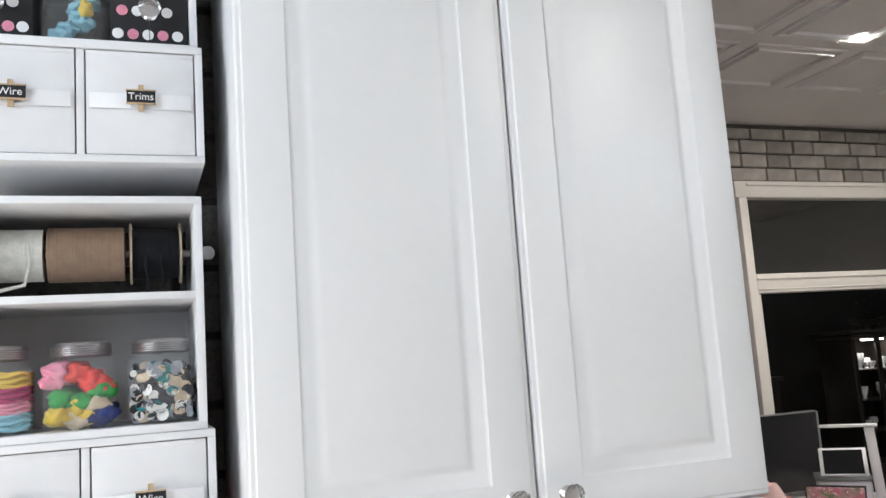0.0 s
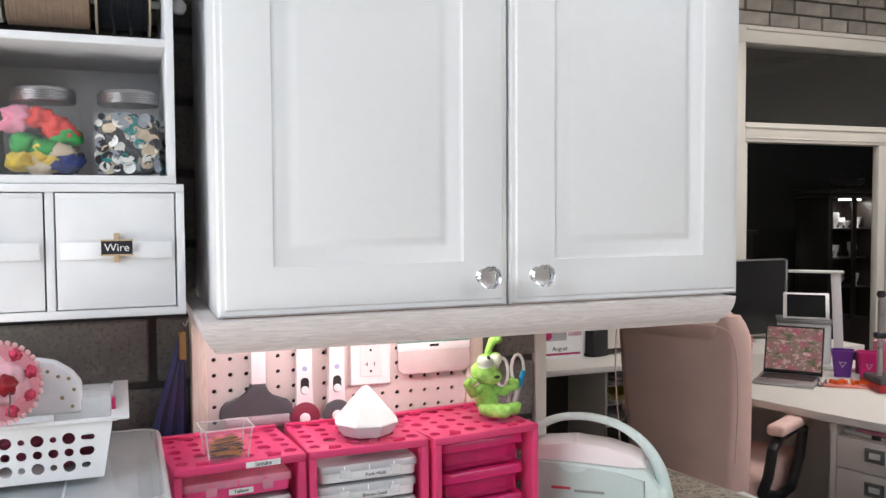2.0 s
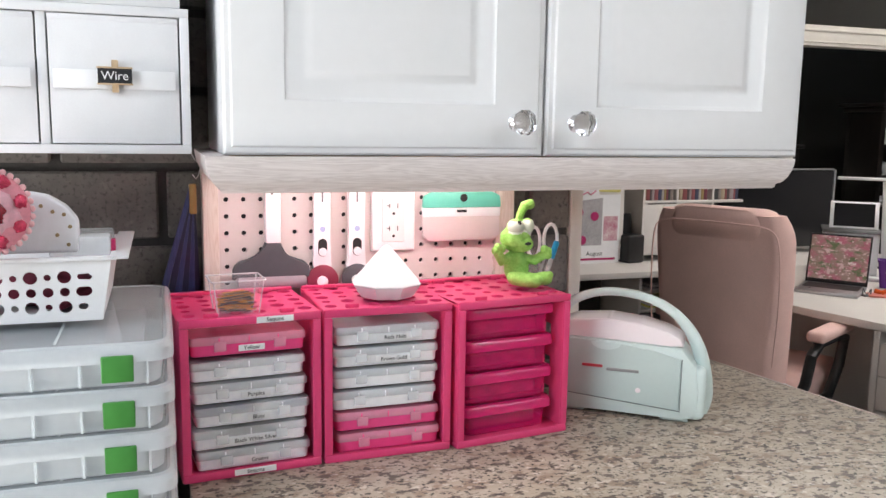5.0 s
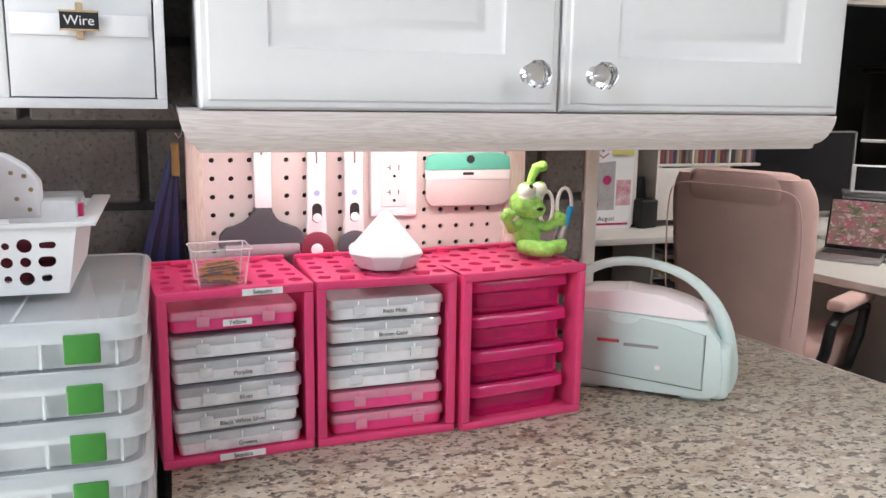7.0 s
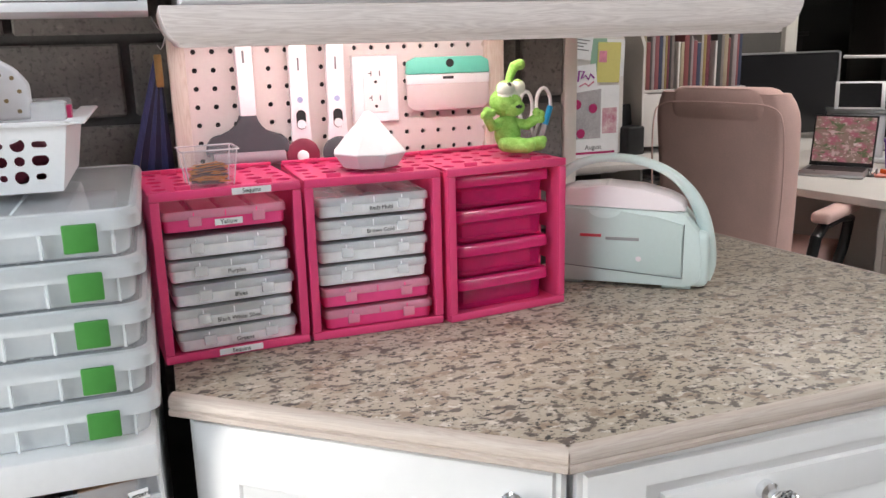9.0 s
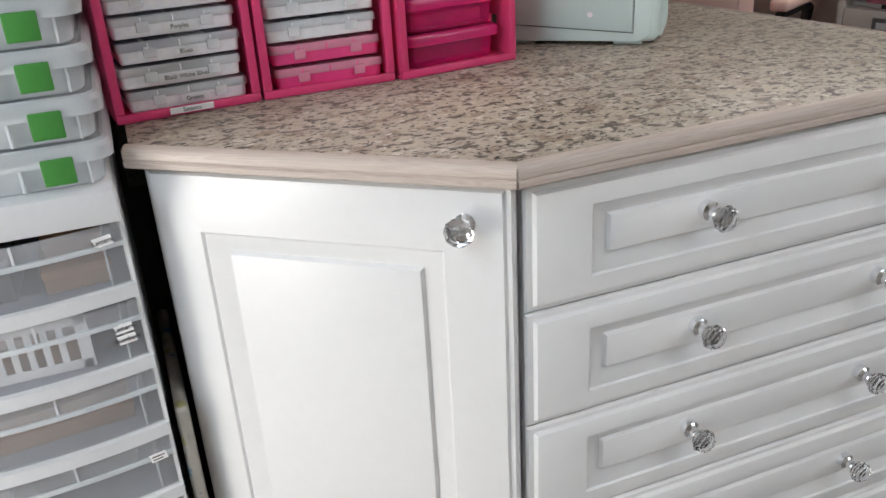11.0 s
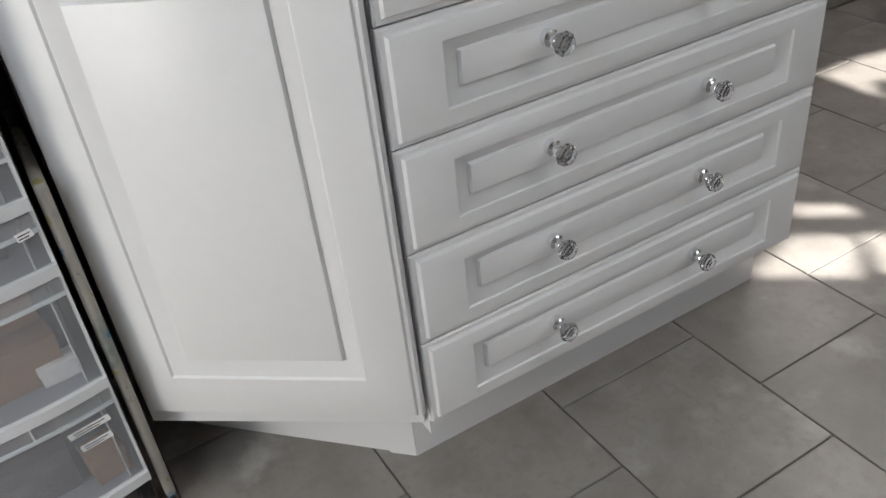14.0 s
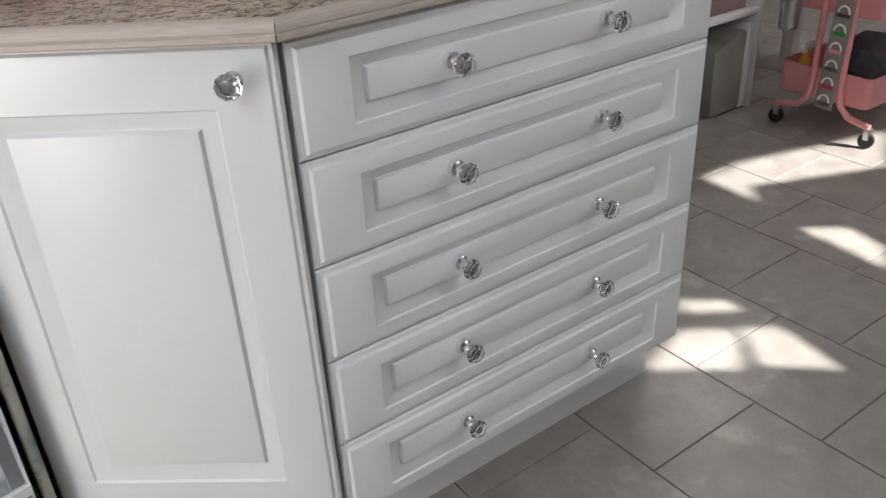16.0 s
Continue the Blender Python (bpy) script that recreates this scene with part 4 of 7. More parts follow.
def holed_strip(x0, z0, y, cell, rows, count, depth):
    bm = bmesh.new()
    for i in range(count):
        for j, sizes in enumerate(rows):
            r = sizes[i % len(sizes)]
            cx, cz, n, half = x0 + cell * (i + 0.5), z0 + cell * (j + 0.5), 16, cell / 2
            o, a, b = [], [], []
            for k in range(n):
                t = 2 * math.pi * (k + 0.5) / n
                u, v = math.cos(t), math.sin(t)
                f = half / max(abs(u), abs(v))
                o.append(bm.verts.new((cx + u * f, y, cz + v * f)))
                a.append(bm.verts.new((cx + u * r, y, cz + v * r)))
                b.append(bm.verts.new((cx + u * r, y + depth, cz + v * r)))
            for k in range(n):
                q = (k + 1) % n
                bm.faces.new((o[k], o[q], a[q], a[k]))
                bm.faces.new((a[k], a[q], b[q], b[k]))
            for k, (sx, sz) in ((2, (1, 1)), (6, (-1, 1)), (10, (-1, -1)), (14, (1, -1))):
                c = bm.verts.new((cx + sx * half, y, cz + sz * half))
                bm.faces.new((o[k - 1], c, o[k]))
    bmesh.ops.remove_doubles(bm, verts=bm.verts, dist=1e-5)
    return bm


cell = 0.0165
rows = ((0.0068, 0.0036), (0.0050, 0.0055), (0.0070, 0.0036))
front = holed_strip(-0.155, 0.008, 0.0, cell, rows, 16, 0.002)
box((-0.155, 0, 0.0), (0.109, 0.002, 0.008), bm=front)
box((-0.155, 0, 0.0575), (0.109, 0.002, 0.068), bm=front)
box((0.109, 0, 0.0), (0.121, 0.002, 0.068), bm=front)
for v in front.verts:                     # walls lean outwards
    v.co.y -= 0.10 * v.co.z
    v.co.x += (0.16 if v.co.x > 0.1 else 0.0) * (v.co.z - 0.0) * (1 if v.co.x > 0.1 else 0)
part("front_wall", front, WHITE_SIDE, basket, sharp=60)
part("end_wall", loft([[(0.119, 0.002, 0), (0.121, 0.0, 0), (0.121, 0.20, 0), (0.119, 0.20, 0)], [(0.130, -0.005, 0.068), (0.132, -0.007, 0.068), (0.132, 0.207, 0.068), (0.130, 0.205, 0.068)]]), WHITE_SIDE, basket)
part("rear_wall", loft([[(-0.155, 0.198, 0), (0.12, 0.198, 0), (0.12, 0.2, 0), (-0.155, 0.2, 0)], [(-0.155, 0.205, 0.068), (0.131, 0.205, 0.068), (0.131, 0.207, 0.068), (-0.155, 0.207, 0.068)]]), WHITE_SIDE, basket)
part("base", box((-0.155, 0.002, 0.0), (0.119, 0.198, 0.003)), WHITE_SIDE, basket)
part("rim", box((-0.155, -0.013, 0.067), (0.138, -0.0065, 0.072), 0.002), WHITE_SIDE, basket)
part("end_rim", box((0.130, -0.013, 0.068), (0.150, 0.213, 0.0715), 0.0015), WHITE_SIDE, basket, "flat end handle")

PINKFAB = mat("pink_satin", (0.78, 0.30, 0.36), 0.45, vary=0.25, scale=30, fine=300, bump=0.2)
PINKBEAD = mat("pink_beads", (0.85, 0.48, 0.50), 0.4, vary=0.1)
GLITTER = mat("red_sequins", (0.70, 0.06, 0.13), 0.25, 0.4, vary=0.5, scale=200, fine=900, bump=0.6)
GOLD = mat("gold_cord", (0.65, 0.38, 0.06), 0.4, 0.3, vary=0.3, scale=80, bump=0.4)
DOTGOLD = mat("dull_gold_dot", (0.36, 0.26, 0.14), 0.5, 0.2, vary=0.3)
FELT = mat("maroon_felt", (0.17, 0.02, 0.045), 0.95, vary=0.4, scale=40, fine=500, bump=0.4)
DOTCLOTH = mat("white_dotted_cloth", (0.78, 0.77, 0.80), 0.8, vary=0.08, scale=20, bump=0.1)
cake = thing("cake_cushion", "pink satin cake-shaped cushion with beads and a cherry", "cushion", pose(0.045, 1.215, 1.257, 78, 0, 28))
part("drum", lathe([(0.001, -0.055), (0.034, -0.055), (0.037, -0.050), (0.043, -0.004), (0.042, 0.002), (0.030, 0.005), (0.001, 0.004)], 32), PINKFAB, cake)
for k in range(34):
    a = 2 * math.pi * k / 34
    part("bead", moved(lathe([(0.0001, -0.0036), (0.0026, -0.0026), (0.0036, 0), (0.0026, 0.0026), (0.0001, 0.0036)], 8), pose(0.0435 * math.cos(a), 0.0435 * math.sin(a), 0.001)), PINKBEAD, cake)
for k in range(8):
    a = 2 * math.pi * (k + 0.3) / 8
    part("sequin_flower", scrap(bmesh.new(), (0.033 * math.cos(a), 0.033 * math.sin(a), 0.005), (0.0065, 0.0065, 0.004), k * 1.7), GLITTER, cake, "red sequin flower", sharp=180)
part("petals", scrap(bmesh.new(), (0, 0, 0.005), (0.026, 0.026, 0.006), 2.2), mat("pale_pink_gauze", (0.82, 0.45, 0.52), 0.5, vary=0.3, scale=60, bump=0.3), cake, "pale pink gauze flower", sharp=180)
part("cherry", scrap(bmesh.new(), (0.002, -0.004, 0.013), (0.0105, 0.0105, 0.0085), 0.2), mat("cherry_red", (0.28, 0.01, 0.02), 0.25, vary=0.2), cake, "dark red cherry", sharp=180)
part("stalk", tube([(0.002, -0.006, 0.018), (0.001, -0.02, 0.020), (-0.003, -0.036, 0.019)], 0.0008, 6), FILLS["dark"], cake)
part("gold_cord", tube(arc((0, 0, -0.050), 0.036, 0, 360, 28, "xy")[:-1], 0.0035, 8, closed=True), GOLD, cake, "twisted gold cord")
bag = thing("dotted_bag", "white cloth with gold dots lying in the basket", "cloth", pose(0.08, 1.268, 1.205))
shape = [(-0.050, 0.0), (0.044, 0.0), (0.0440, 0.036), (0.033, 0.051), (0.015, 0.063), (-0.005, 0.067), (-0.030, 0.063), (-0.048, 0.045)]
bm = loft([[(x, 0.0, z) for x, z in shape], [(x, 0.022, z) for x, z in shape]])
bmesh.ops.bevel(bm, geom=bm.edges[:], offset=0.004, segments=3, affect="EDGES", profile=0.5)
part("cloth", bm, DOTCLOTH, bag, sharp=60)
for u, h in ((0.0193, 0.0455), (0.0305, 0.0424), (0.0229, 0.020), (0.0338, 0.0093), (0.008, 0.052), (0.036, 0.029)):
    part("dot", moved(lathe([(0.0022, 0), (0.0022, 0.0012), (0.0001, 0.0014)], 9), pose(u, 0.0002, h, 90)), DOTGOLD, bag)
felt = thing("felt_scraps", "crumpled maroon felt scraps inside the basket", "fabric", pose(0.02, 1.33, 1.1375))
for k, (x, y) in enumerate(((-0.08, 0.0), (-0.02, -0.02), (0.04, 0.0), (0.085, -0.015))):
    part("scrap", scrap(bmesh.new(), (x, y, 0.019), (0.036, 0.040, 0.018 + 0.004 * (k % 2)), k * 1.9), FELT, felt, sharp=180)
box_t = thing("clear_box", "clear plastic box with a crimson clip in the basket", "storage box", pose(0.128, 1.30, 1.19))
part("body", box((-0.035, -0.03, 0), (0.028, 0.06, 0.032), 0.004), CLEAR_LID, box_t)
part("clip", box((0.0283, -0.025, 0.012), (0.033, -0.010, 0.028), 0.001), mat("crimson_clip", (0.45, 0.02, 0.10), 0.4), box_t, "crimson clip")

# ---- three pink carriers on the worktop ----
CW, CD, CH = 0.174, 0.165, 0.205


def carrier(label, m, w=CW, holes=False):
    th = thing("pink_carrier", label, "storage carrier", m, "pink carriers on the worktop")
    t = 0.006
    part("base", box((0, 0.004, 0), (w, CD, t), 0.001), PINK_PL, th)
    step = w / 6
    top = holed_strip(0.0, 0.014, 0.0, step, ((0.0085, 0.0062, 0.0095), (0.0060, 0.0098, 0.0070), (0.0095, 0.0066, 0.0088), (0.0064, 0.0090, 0.0060), (0.0090, 0.0072, 0.0094)), 6, 0.004)
    for v in top.verts:                   # laid flat: height becomes depth
        v.co = Vector((v.co.x, v.co.z, CH - 0.0015 - v.co.y))
    box((0, 0.004, CH - t), (w, 0.014, CH - 0.0015), bm=top)
    box((0, 0.014 + 5 * step, CH - t), (w, CD, CH - 0.0015), bm=top)
    part("top", top, PINK_PL, th, "top pierced by round holes", sharp=60)
    part("left_wall", box((0, 0.004, t), (t, CD, CH - t), 0.001), PINK_PL, th)
    if holes:
        # right wall of upright bars between round openings
        bm = bmesh.new()
        for y0, y1 in ((0.004, 0.040), (0.062, 0.085), (0.107, CD)):
            box((w - t, y0, t), (w, y1, CH - t), bm=bm)
        for zc in (0.018, 0.070, 0.115, 0.165, 0.192):
            for y0, y1 in ((0.040, 0.062), (0.085, 0.107)):
                box((w - t, y0, zc - 0.012), (w, y1, zc + 0.012), bm=bm)
        part("right_wall", bm, PINK_PL, th, "side wall with openings")
    else:
        part("right_wall", box((w - t, 0.004, t), (w, CD, CH - t), 0.001), PINK_PL, th)
    part("rear_wall", box((t, CD - 0.004, t), (w - t, CD, CH - t)), PINK_PL, th)
    f = 0.011
    part("front_rim", join(join(box((0, 0, 0), (w, 0.005, f), 0.0022), box((0, 0, CH - f), (w, 0.005, CH), 0.0022)), join(box((0, 0, f), (f, 0.005, CH - f), 0.0018), box((w - f, 0, f), (w, 0.005, CH - f), 0.0018))), PINK_PL, th, "raised front rim")
    for x in (0.03, w - 0.05):
        part("hook", box((x, 0.010, CH - 0.0015), (x + 0.018, 0.013, CH + 0.004), 0.001), PINK_PL, th)
        part("hook", box((x, CD - 0.02, CH - 0.0015), (x + 0.018, CD - 0.016, CH + 0.005), 0.001), PINK_PL, th)
    part("rear_lip", box((0.0, CD - 0.012, CH - 0.001), (w, CD, CH + 0.003), 0.001), PINK_PL, th)
    return th


def paper_strip(parent, x, z, y, text, w):
    p = part("label_strip", box((x - w / 2, y - 0.0006, z - 0.0038), (x + w / 2, y, z + 0.0038)), PAPER, parent, "white paper label")
    if text:
        part("writing", moved(words(text, 0.0072), pose(x, y - 0.0008, z)), INK, p)


def tray_case(m, z, tray, lid, text="", dx=0.0, dy=0.0, pink=False, contents="grey", tw=0.0):
    """A small divided case; m: the carrier's pose."""
    w, d, h = 0.146, 0.135, 0.0245
    th = thing("bead_case", "bright pink flat divided case with clear lid" if pink else "clear flat divided case with a frosted tray", "storage case", m @ pose(0.014 + dx, 0.013 + dy, z), "flat cases in the carriers")
    part("tray", loft([[(a + w / 2, b + d / 2, q) for a, b in rounded(w - s, d - s, 0.006, 3)] for s, q in ((0.008, 0.0), (0.006, 0.001), (0.004, 0.0145))], cap=(True, True)), tray, th)
    part("lid", loft([[(a + w / 2, b + d / 2, q) for a, b in rounded(w - s, d - s, 0.006, 3)] for s, q in ((0.0, 0.0145), (0.0, 0.0215), (0.003, h))], cap=(True, True)), lid, th, "clear hinged lid")
    for x in (0.030, w - 0.042):
        part("clasp", box((x, -0.0028, 0.006), (x + 0.015, 0.0008, 0.0185), 0.0012), lid, th)
    for k in range(1, 4):
        part("divider", box((w * k / 4 - 0.0006, -0.0006, 0.015), (w * k / 4 + 0.0006, 0.004, 0.0225)), tray, th)
    for k in range(4):
        part("filling", box((w * k / 4 + 0.004, 0.004, 0.0155), (w * (k + 1) / 4 - 0.004, d * 0.8, 0.0205), 0.002), FILLS[contents if pink or (k * 7 + int(z * 1000)) % 3 else "white"], th)
    if text:
        paper_strip(th, w * (0.52 + tw), 0.0085, -0.001, text, 0.006 + 0.0044 * len(text))


PINK_PALE = mat("pale_pink_clear_lid", (0.94, 0.42, 0.56), 0.12, vary=0.10, scale=25, alpha=0.50)
FILLS["pink"] = mat("pink_contents", (0.86, 0.16, 0.34), 0.5, vary=0.3, scale=50, fine=300)
PINK_LID = mat("glossy_pink_lid", (0.82, 0.03, 0.20), 0.16, vary=0.06, alpha=0.66, coat=0.2)
PINK_IN = mat("pink_inside", (0.42, 0.02, 0.10), 0.6, vary=0.4, scale=30, dark=(0.20, 0.01, 0.05))
TRAY_W = mat("white_tray", (0.86, 0.87, 0.88), 0.4, vary=0.08, scale=30, alpha=0.97)
TRAY_G = mat("grey_tray", (0.93, 0.95, 1.0), 0.4, vary=0.12, scale=30, alpha=0.95)
M1, M2, M3 = pose(0.2262, 1.295, 0.9105, 0, 0, 5.5), pose(0.4030, 1.311, 0.9105, 0, 0, 1.5), pose(0.5850, 1.310, 0.9105, 0, 0, 8.0)
c1 = carrier("pink plastic carrier of flat cases, labelled for sequins", M1)
paper_strip(c1, 0.088, 0.0065, -0.0003, "Sequins", 0.052)
paper_strip(c1, 0.115, 0.199, -0.0003, "Sequins", 0.046)
c2 = carrier("pink plastic carrier of white and pink flat cases", M2)
c3 = carrier("pink plastic carrier of pink clear boxes", M3, 0.180, True)
names = ["Greens", "Black White Silver", "Blues", "Purples", "", "Yellow"]
for i, text in enumerate(names):
    if text == "Yellow":
        tray_case(M1, 0.0075 + 0.0285 * i + 0.004, PINK_CASE, PINK_PALE, text, pink=True, contents="pink", dx=-0.002)
    else:
        tray_case(M1, 0.0075 + 0.0285 * i, TRAY_G, CLEAR_LID, text, dx=(0.003, -0.002, 0.002, 0.0, -0.002)[i], dy=(0.0, -0.003, -0.002, 0.002, 0.003)[i], contents=("grey", "dark", "blue", "grey", "white")[i], tw=0.02)
names = [None, None, "", "", "Brown Gold", "Reds Multi"]
for i, text in enumerate(names):
    tray_case(M2, 0.0075 + 0.0290 * i, PINK_CASE if text is None else TRAY_W, PINK_PALE if text is None else CLEAR_LID, text or "", pink=text is None, dx=(0.004, 0.002, -0.002, 0.0, 0.0, 0.002)[i], contents="pink" if text is None else "grey", tw=0.04)
for i in range(4):
    th = thing("pink_box", "translucent pink lidded box in a carrier", "storage box", M3 @ pose(0.090, 0.085, 0.0068 + 0.0465 * i), "pink boxes")
    part("body", loft([[(a, b, q) for a, b in rounded(0.146 - s, 0.140 - s, 0.012, 4)] for s, q in ((0.018, 0.0), (0.014, 0.002), (0.010, 0.031))], cap=(True, True)), PINK_CLEAR, th)
    part("lid", loft([[(a, b, q) for a, b in rounded(0.150 - s, 0.144 - s, 0.014, 4)] for s, q in ((0.006, 0.0290), (0.0, 0.0300), (0.0, 0.0400), (0.004, 0.0435), (0.012, 0.0450), (0.018, 0.0435))], cap=(False, True)), PINK_LID, th, "rounded glossy pink lid")
    part("contents", box((-0.055, -0.052, 0.003), (0.055, 0.05, 0.022 if i else 0.028), 0.004), FILLS["dark"] if i == 0 else PINK_IN, th)

# ---- the die cutting machine ----
MINT = mat("mint_plastic", (0.64, 0.75, 0.73), 0.3, vary=0.04, scale=8, fine=200, coat=0.2)
GROOVE = mat("panel_gap", (0.10, 0.12, 0.12), 0.7)
MINT_D = mat("mint_panel", (0.53, 0.63, 0.61), 0.35, vary=0.04, scale=8, fine=200, coat=0.1)
PEARL = mat("pearl_plastic", (0.88, 0.80, 0.82), 0.22, vary=0.03, scale=8, coat=0.3)
mach = thing("craft_machine", "mint and white craft machine with arched handle on the worktop", "craft machine", pose(0.7830, 1.433, 0.9105, 0, 0, -37) @ Matrix.Diagonal((1.05, 0.93, 0.975, 1)))
ML, MD = 0.212, 0.086


def seam(x):
    return 0.122 - 0.06 * max(0.0, x - 0.02) ** 1.4


body = [(0.004, 0.006), (0.190, 0.006), (0.203, 0.008), (0.211, 0.018), (0.2125, 0.050), (0.207, 0.090)] + [(0.207 - 0.0205 * k, seam(0.207 - 0.0205 * k)) for k in range(1, 11)]
def slab(poly, y0, y1, bev):
    bm = loft([[(x, y0, z) for x, z in poly], [(x, y1, z) for x, z in poly]])
    if bev:
        bmesh.ops.bevel(bm, geom=bm.edges[:], offset=bev, segments=2, affect="EDGES", profile=0.5)
    return bm


part("body", slab(body, 0.004, MD, 0.003), MINT, mach)
dome = [(0.190 - 0.0186 * k, seam(0.190 - 0.0186 * k) + 0.001) for k in range(0, 11)] + [(0.004, 0.140), (0.030, 0.150), (0.080, 0.1545), (0.130, 0.1505), (0.165, 0.1410), (0.184, 0.1310)]
part("lid", slab(dome, 0.010, MD - 0.006, 0.004), PEARL, mach, "pearly white domed lid")
front = [(0.006, 0.034), (0.186, 0.020), (0.186, 0.1005), (0.150, 0.1105), (0.100, 0.117), (0.050, 0.1195), (0.006, 0.120)]
part("front_panel", slab(front, 0.0015, 0.006, 0.001), MINT_D, mach, "mint drop-down front panel")
part("panel_groove", tube([(0.006, 0.0036, 0.0325), (0.1875, 0.0036, 0.0185), (0.1875, 0.0036, 0.101)], 0.0006, 6), GROOVE, mach)
part("finger_notch", slab([(0.080 + 0.022 * math.cos(math.pi + math.pi * i / 10), 0.1185 + 0.012 * math.sin(math.pi + math.pi * i / 10)) for i in range(11)], 0.0005, 0.004, 0.0), MINT, mach)
part("lid_mark", box((0.046, 0.0003, 0.0770), (0.076, 0.0017, 0.0815), 0.0003), mat("red_mark", (0.55, 0.06, 0.08), 0.5), mach, "red printed bar")
part("lid_mark", box((0.082, 0.0003, 0.0735), (0.128, 0.0017, 0.0780), 0.0003), mat("grey_mark", (0.30, 0.30, 0.30), 0.5), mach, "grey printed bar")
part("front_button", moved(lathe([(0.004, 0), (0.004, 0.0015), (0.0001, 0.002)], 14), pose(0.128, 0.0015, 0.046, 90)), PEARL, mach)
path = [(-0.004, 0.045, 0.118), (0.004, 0.045, 0.150), (0.022, 0.045, 0.172), (0.055, 0.045, 0.188), (0.095, 0.045, 0.192), (0.135, 0.045, 0.185), (0.168, 0.045, 0.168), (0.192, 0.045, 0.143), (0.209, 0.045, 0.110), (0.218, 0.045, 0.070), (0.2195, 0.045, 0.035), (0.213, 0.045, 0.012)]
path = smooth(path)
part("handle", tube(path, [0.0085 - 0.0018 * math.sin(math.pi * min(1.0, i / 36)) + 0.0045 * max(0.0, (i - 32) / 23) for i in range(len(path))], 16), MINT, mach, "arched carrying handle")
part("end_shell", box((0.190, 0.006, 0.004), (0.222, MD - 0.002, 0.088), 0.012, 4), MINT, mach)
for x in (0.03, 0.18):
    part("foot", box((x - 0.02, 0.012, 0.0), (x + 0.02, MD - 0.01, 0.0065), 0.002), MINT_D, mach)

# ---- on top of the carriers ----
acr = mat("clear_acrylic", (0.88, 0.84, 0.86), 0.05, vary=0.02, alpha=0.06)
tray = thing("acrylic_tray", "small clear acrylic tray of gold pins on a pink carrier", "tray", pose(0.296, 1.336, 1.1150, 0, 0, 5) @ Matrix.Diagonal((0.88, 0.88, 0.90, 1)))
loops = [[(a, b, h) for a, b in rounded(0.058 + s, 0.045 + s, 0.004, 3)] for s, h in ((0, 0), (0.012, 0.046), (0.018, 0.048), (0.009, 0.046), (-0.003, 0.003))]
part("bowl", loft(loops), acr, tray)
EDGE = mat("acrylic_edge", (0.86, 0.82, 0.84), 0.1, vary=0.05, alpha=0.55)
part("rim", tube([(a, b, 0.0475) for a, b in rounded(0.075, 0.062, 0.004, 3)], 0.0011, 6, closed=True), EDGE, tray, "polished clear rim")
for sx in (-1, 1):
    for sy in (-1, 1):
        part("corner_edge", tube([(sx * 0.0285, sy * 0.022, 0.001), (sx * 0.0345, sy * 0.028, 0.047)], 0.0009, 5), EDGE, tray)
PIN = mat("gold_pin", (0.52, 0.18, 0.015), 0.5, 0.0, vary=0.3, scale=80)
PIN_D = mat("dark_pin", (0.07, 0.035, 0.025), 0.5, 0.0, vary=0.3, scale=80)
r = random.Random(9)
for material, name, count in ((PIN, "gold_pins", 110), (PIN_D, "dark_pins", 60)):
    bm = bmesh.new()
    for _ in range(count):
        a, z = radians(r.uniform(-28, 28)), r.uniform(0.004, 0.024)
        cx, cy, L = r.uniform(-0.008, 0.008), r.uniform(-0.018, 0.016), r.uniform(0.014, 0.021)
        tube([(cx - L * math.cos(a), cy - L * 0.3 * math.sin(a), z), (cx + L * math.cos(a), cy + L * 0.3 * math.sin(a), z + r.uniform(-0.004, 0.004))], 0.0012, 4, bm)
    tagged(part(name, bm, material, tray), kind="stuff")

FACET = mat("white_diffuser", (0.80, 0.82, 0.82), 0.4, vary=0.02, scale=8)
gem = thing("facet_diffuser", "white faceted diamond-shaped diffuser on a pink carrier", "diffuser", pose(0.500, 1.372, 1.1175, 0, 0, 12) @ Matrix.Diagonal((1, 1, 1.08, 1)))
part("crown", lathe([(0.0490, 0.0185), (0.034, 0.034), (0.017, 0.052), (0.005, 0.0635), (0.0005, 0.0655)], 8), FACET, gem, sharp=5)
part("bowl", lathe([(0.033, 0.0), (0.037, 0.0015), (0.043, 0.009), (0.0485, 0.0172), (0.0480, 0.0184)], 8), mat("grey_white_base", (0.66, 0.68, 0.70), 0.4, vary=0.04), gem, sharp=5)

# green plush toy: one plain mesh
FUR = mat("green_plush", (0.36, 0.64, 0.17), 0.95, vary=0.3, scale=90, fine=520, bump=1.0, dark=(0.19, 0.44, 0.06))
bm = bmesh.new()


def blob(c, s, seed=0.0, rough=0.05):
    o = bmesh.new()
    bmesh.ops.create_icosphere(o, subdivisions=4, radius=1.0)
    for v in o.verts:
        d = 1 + rough * noise.noise(v.co * 2.2 + Vector((seed, seed, 0))) + 0.02 * noise.noise(v.co * 14)
        v.co = Vector(c) + Vector((v.co.x * s[0], v.co.y * s[1], v.co.z * s[2])) * d
    join(bm, o)


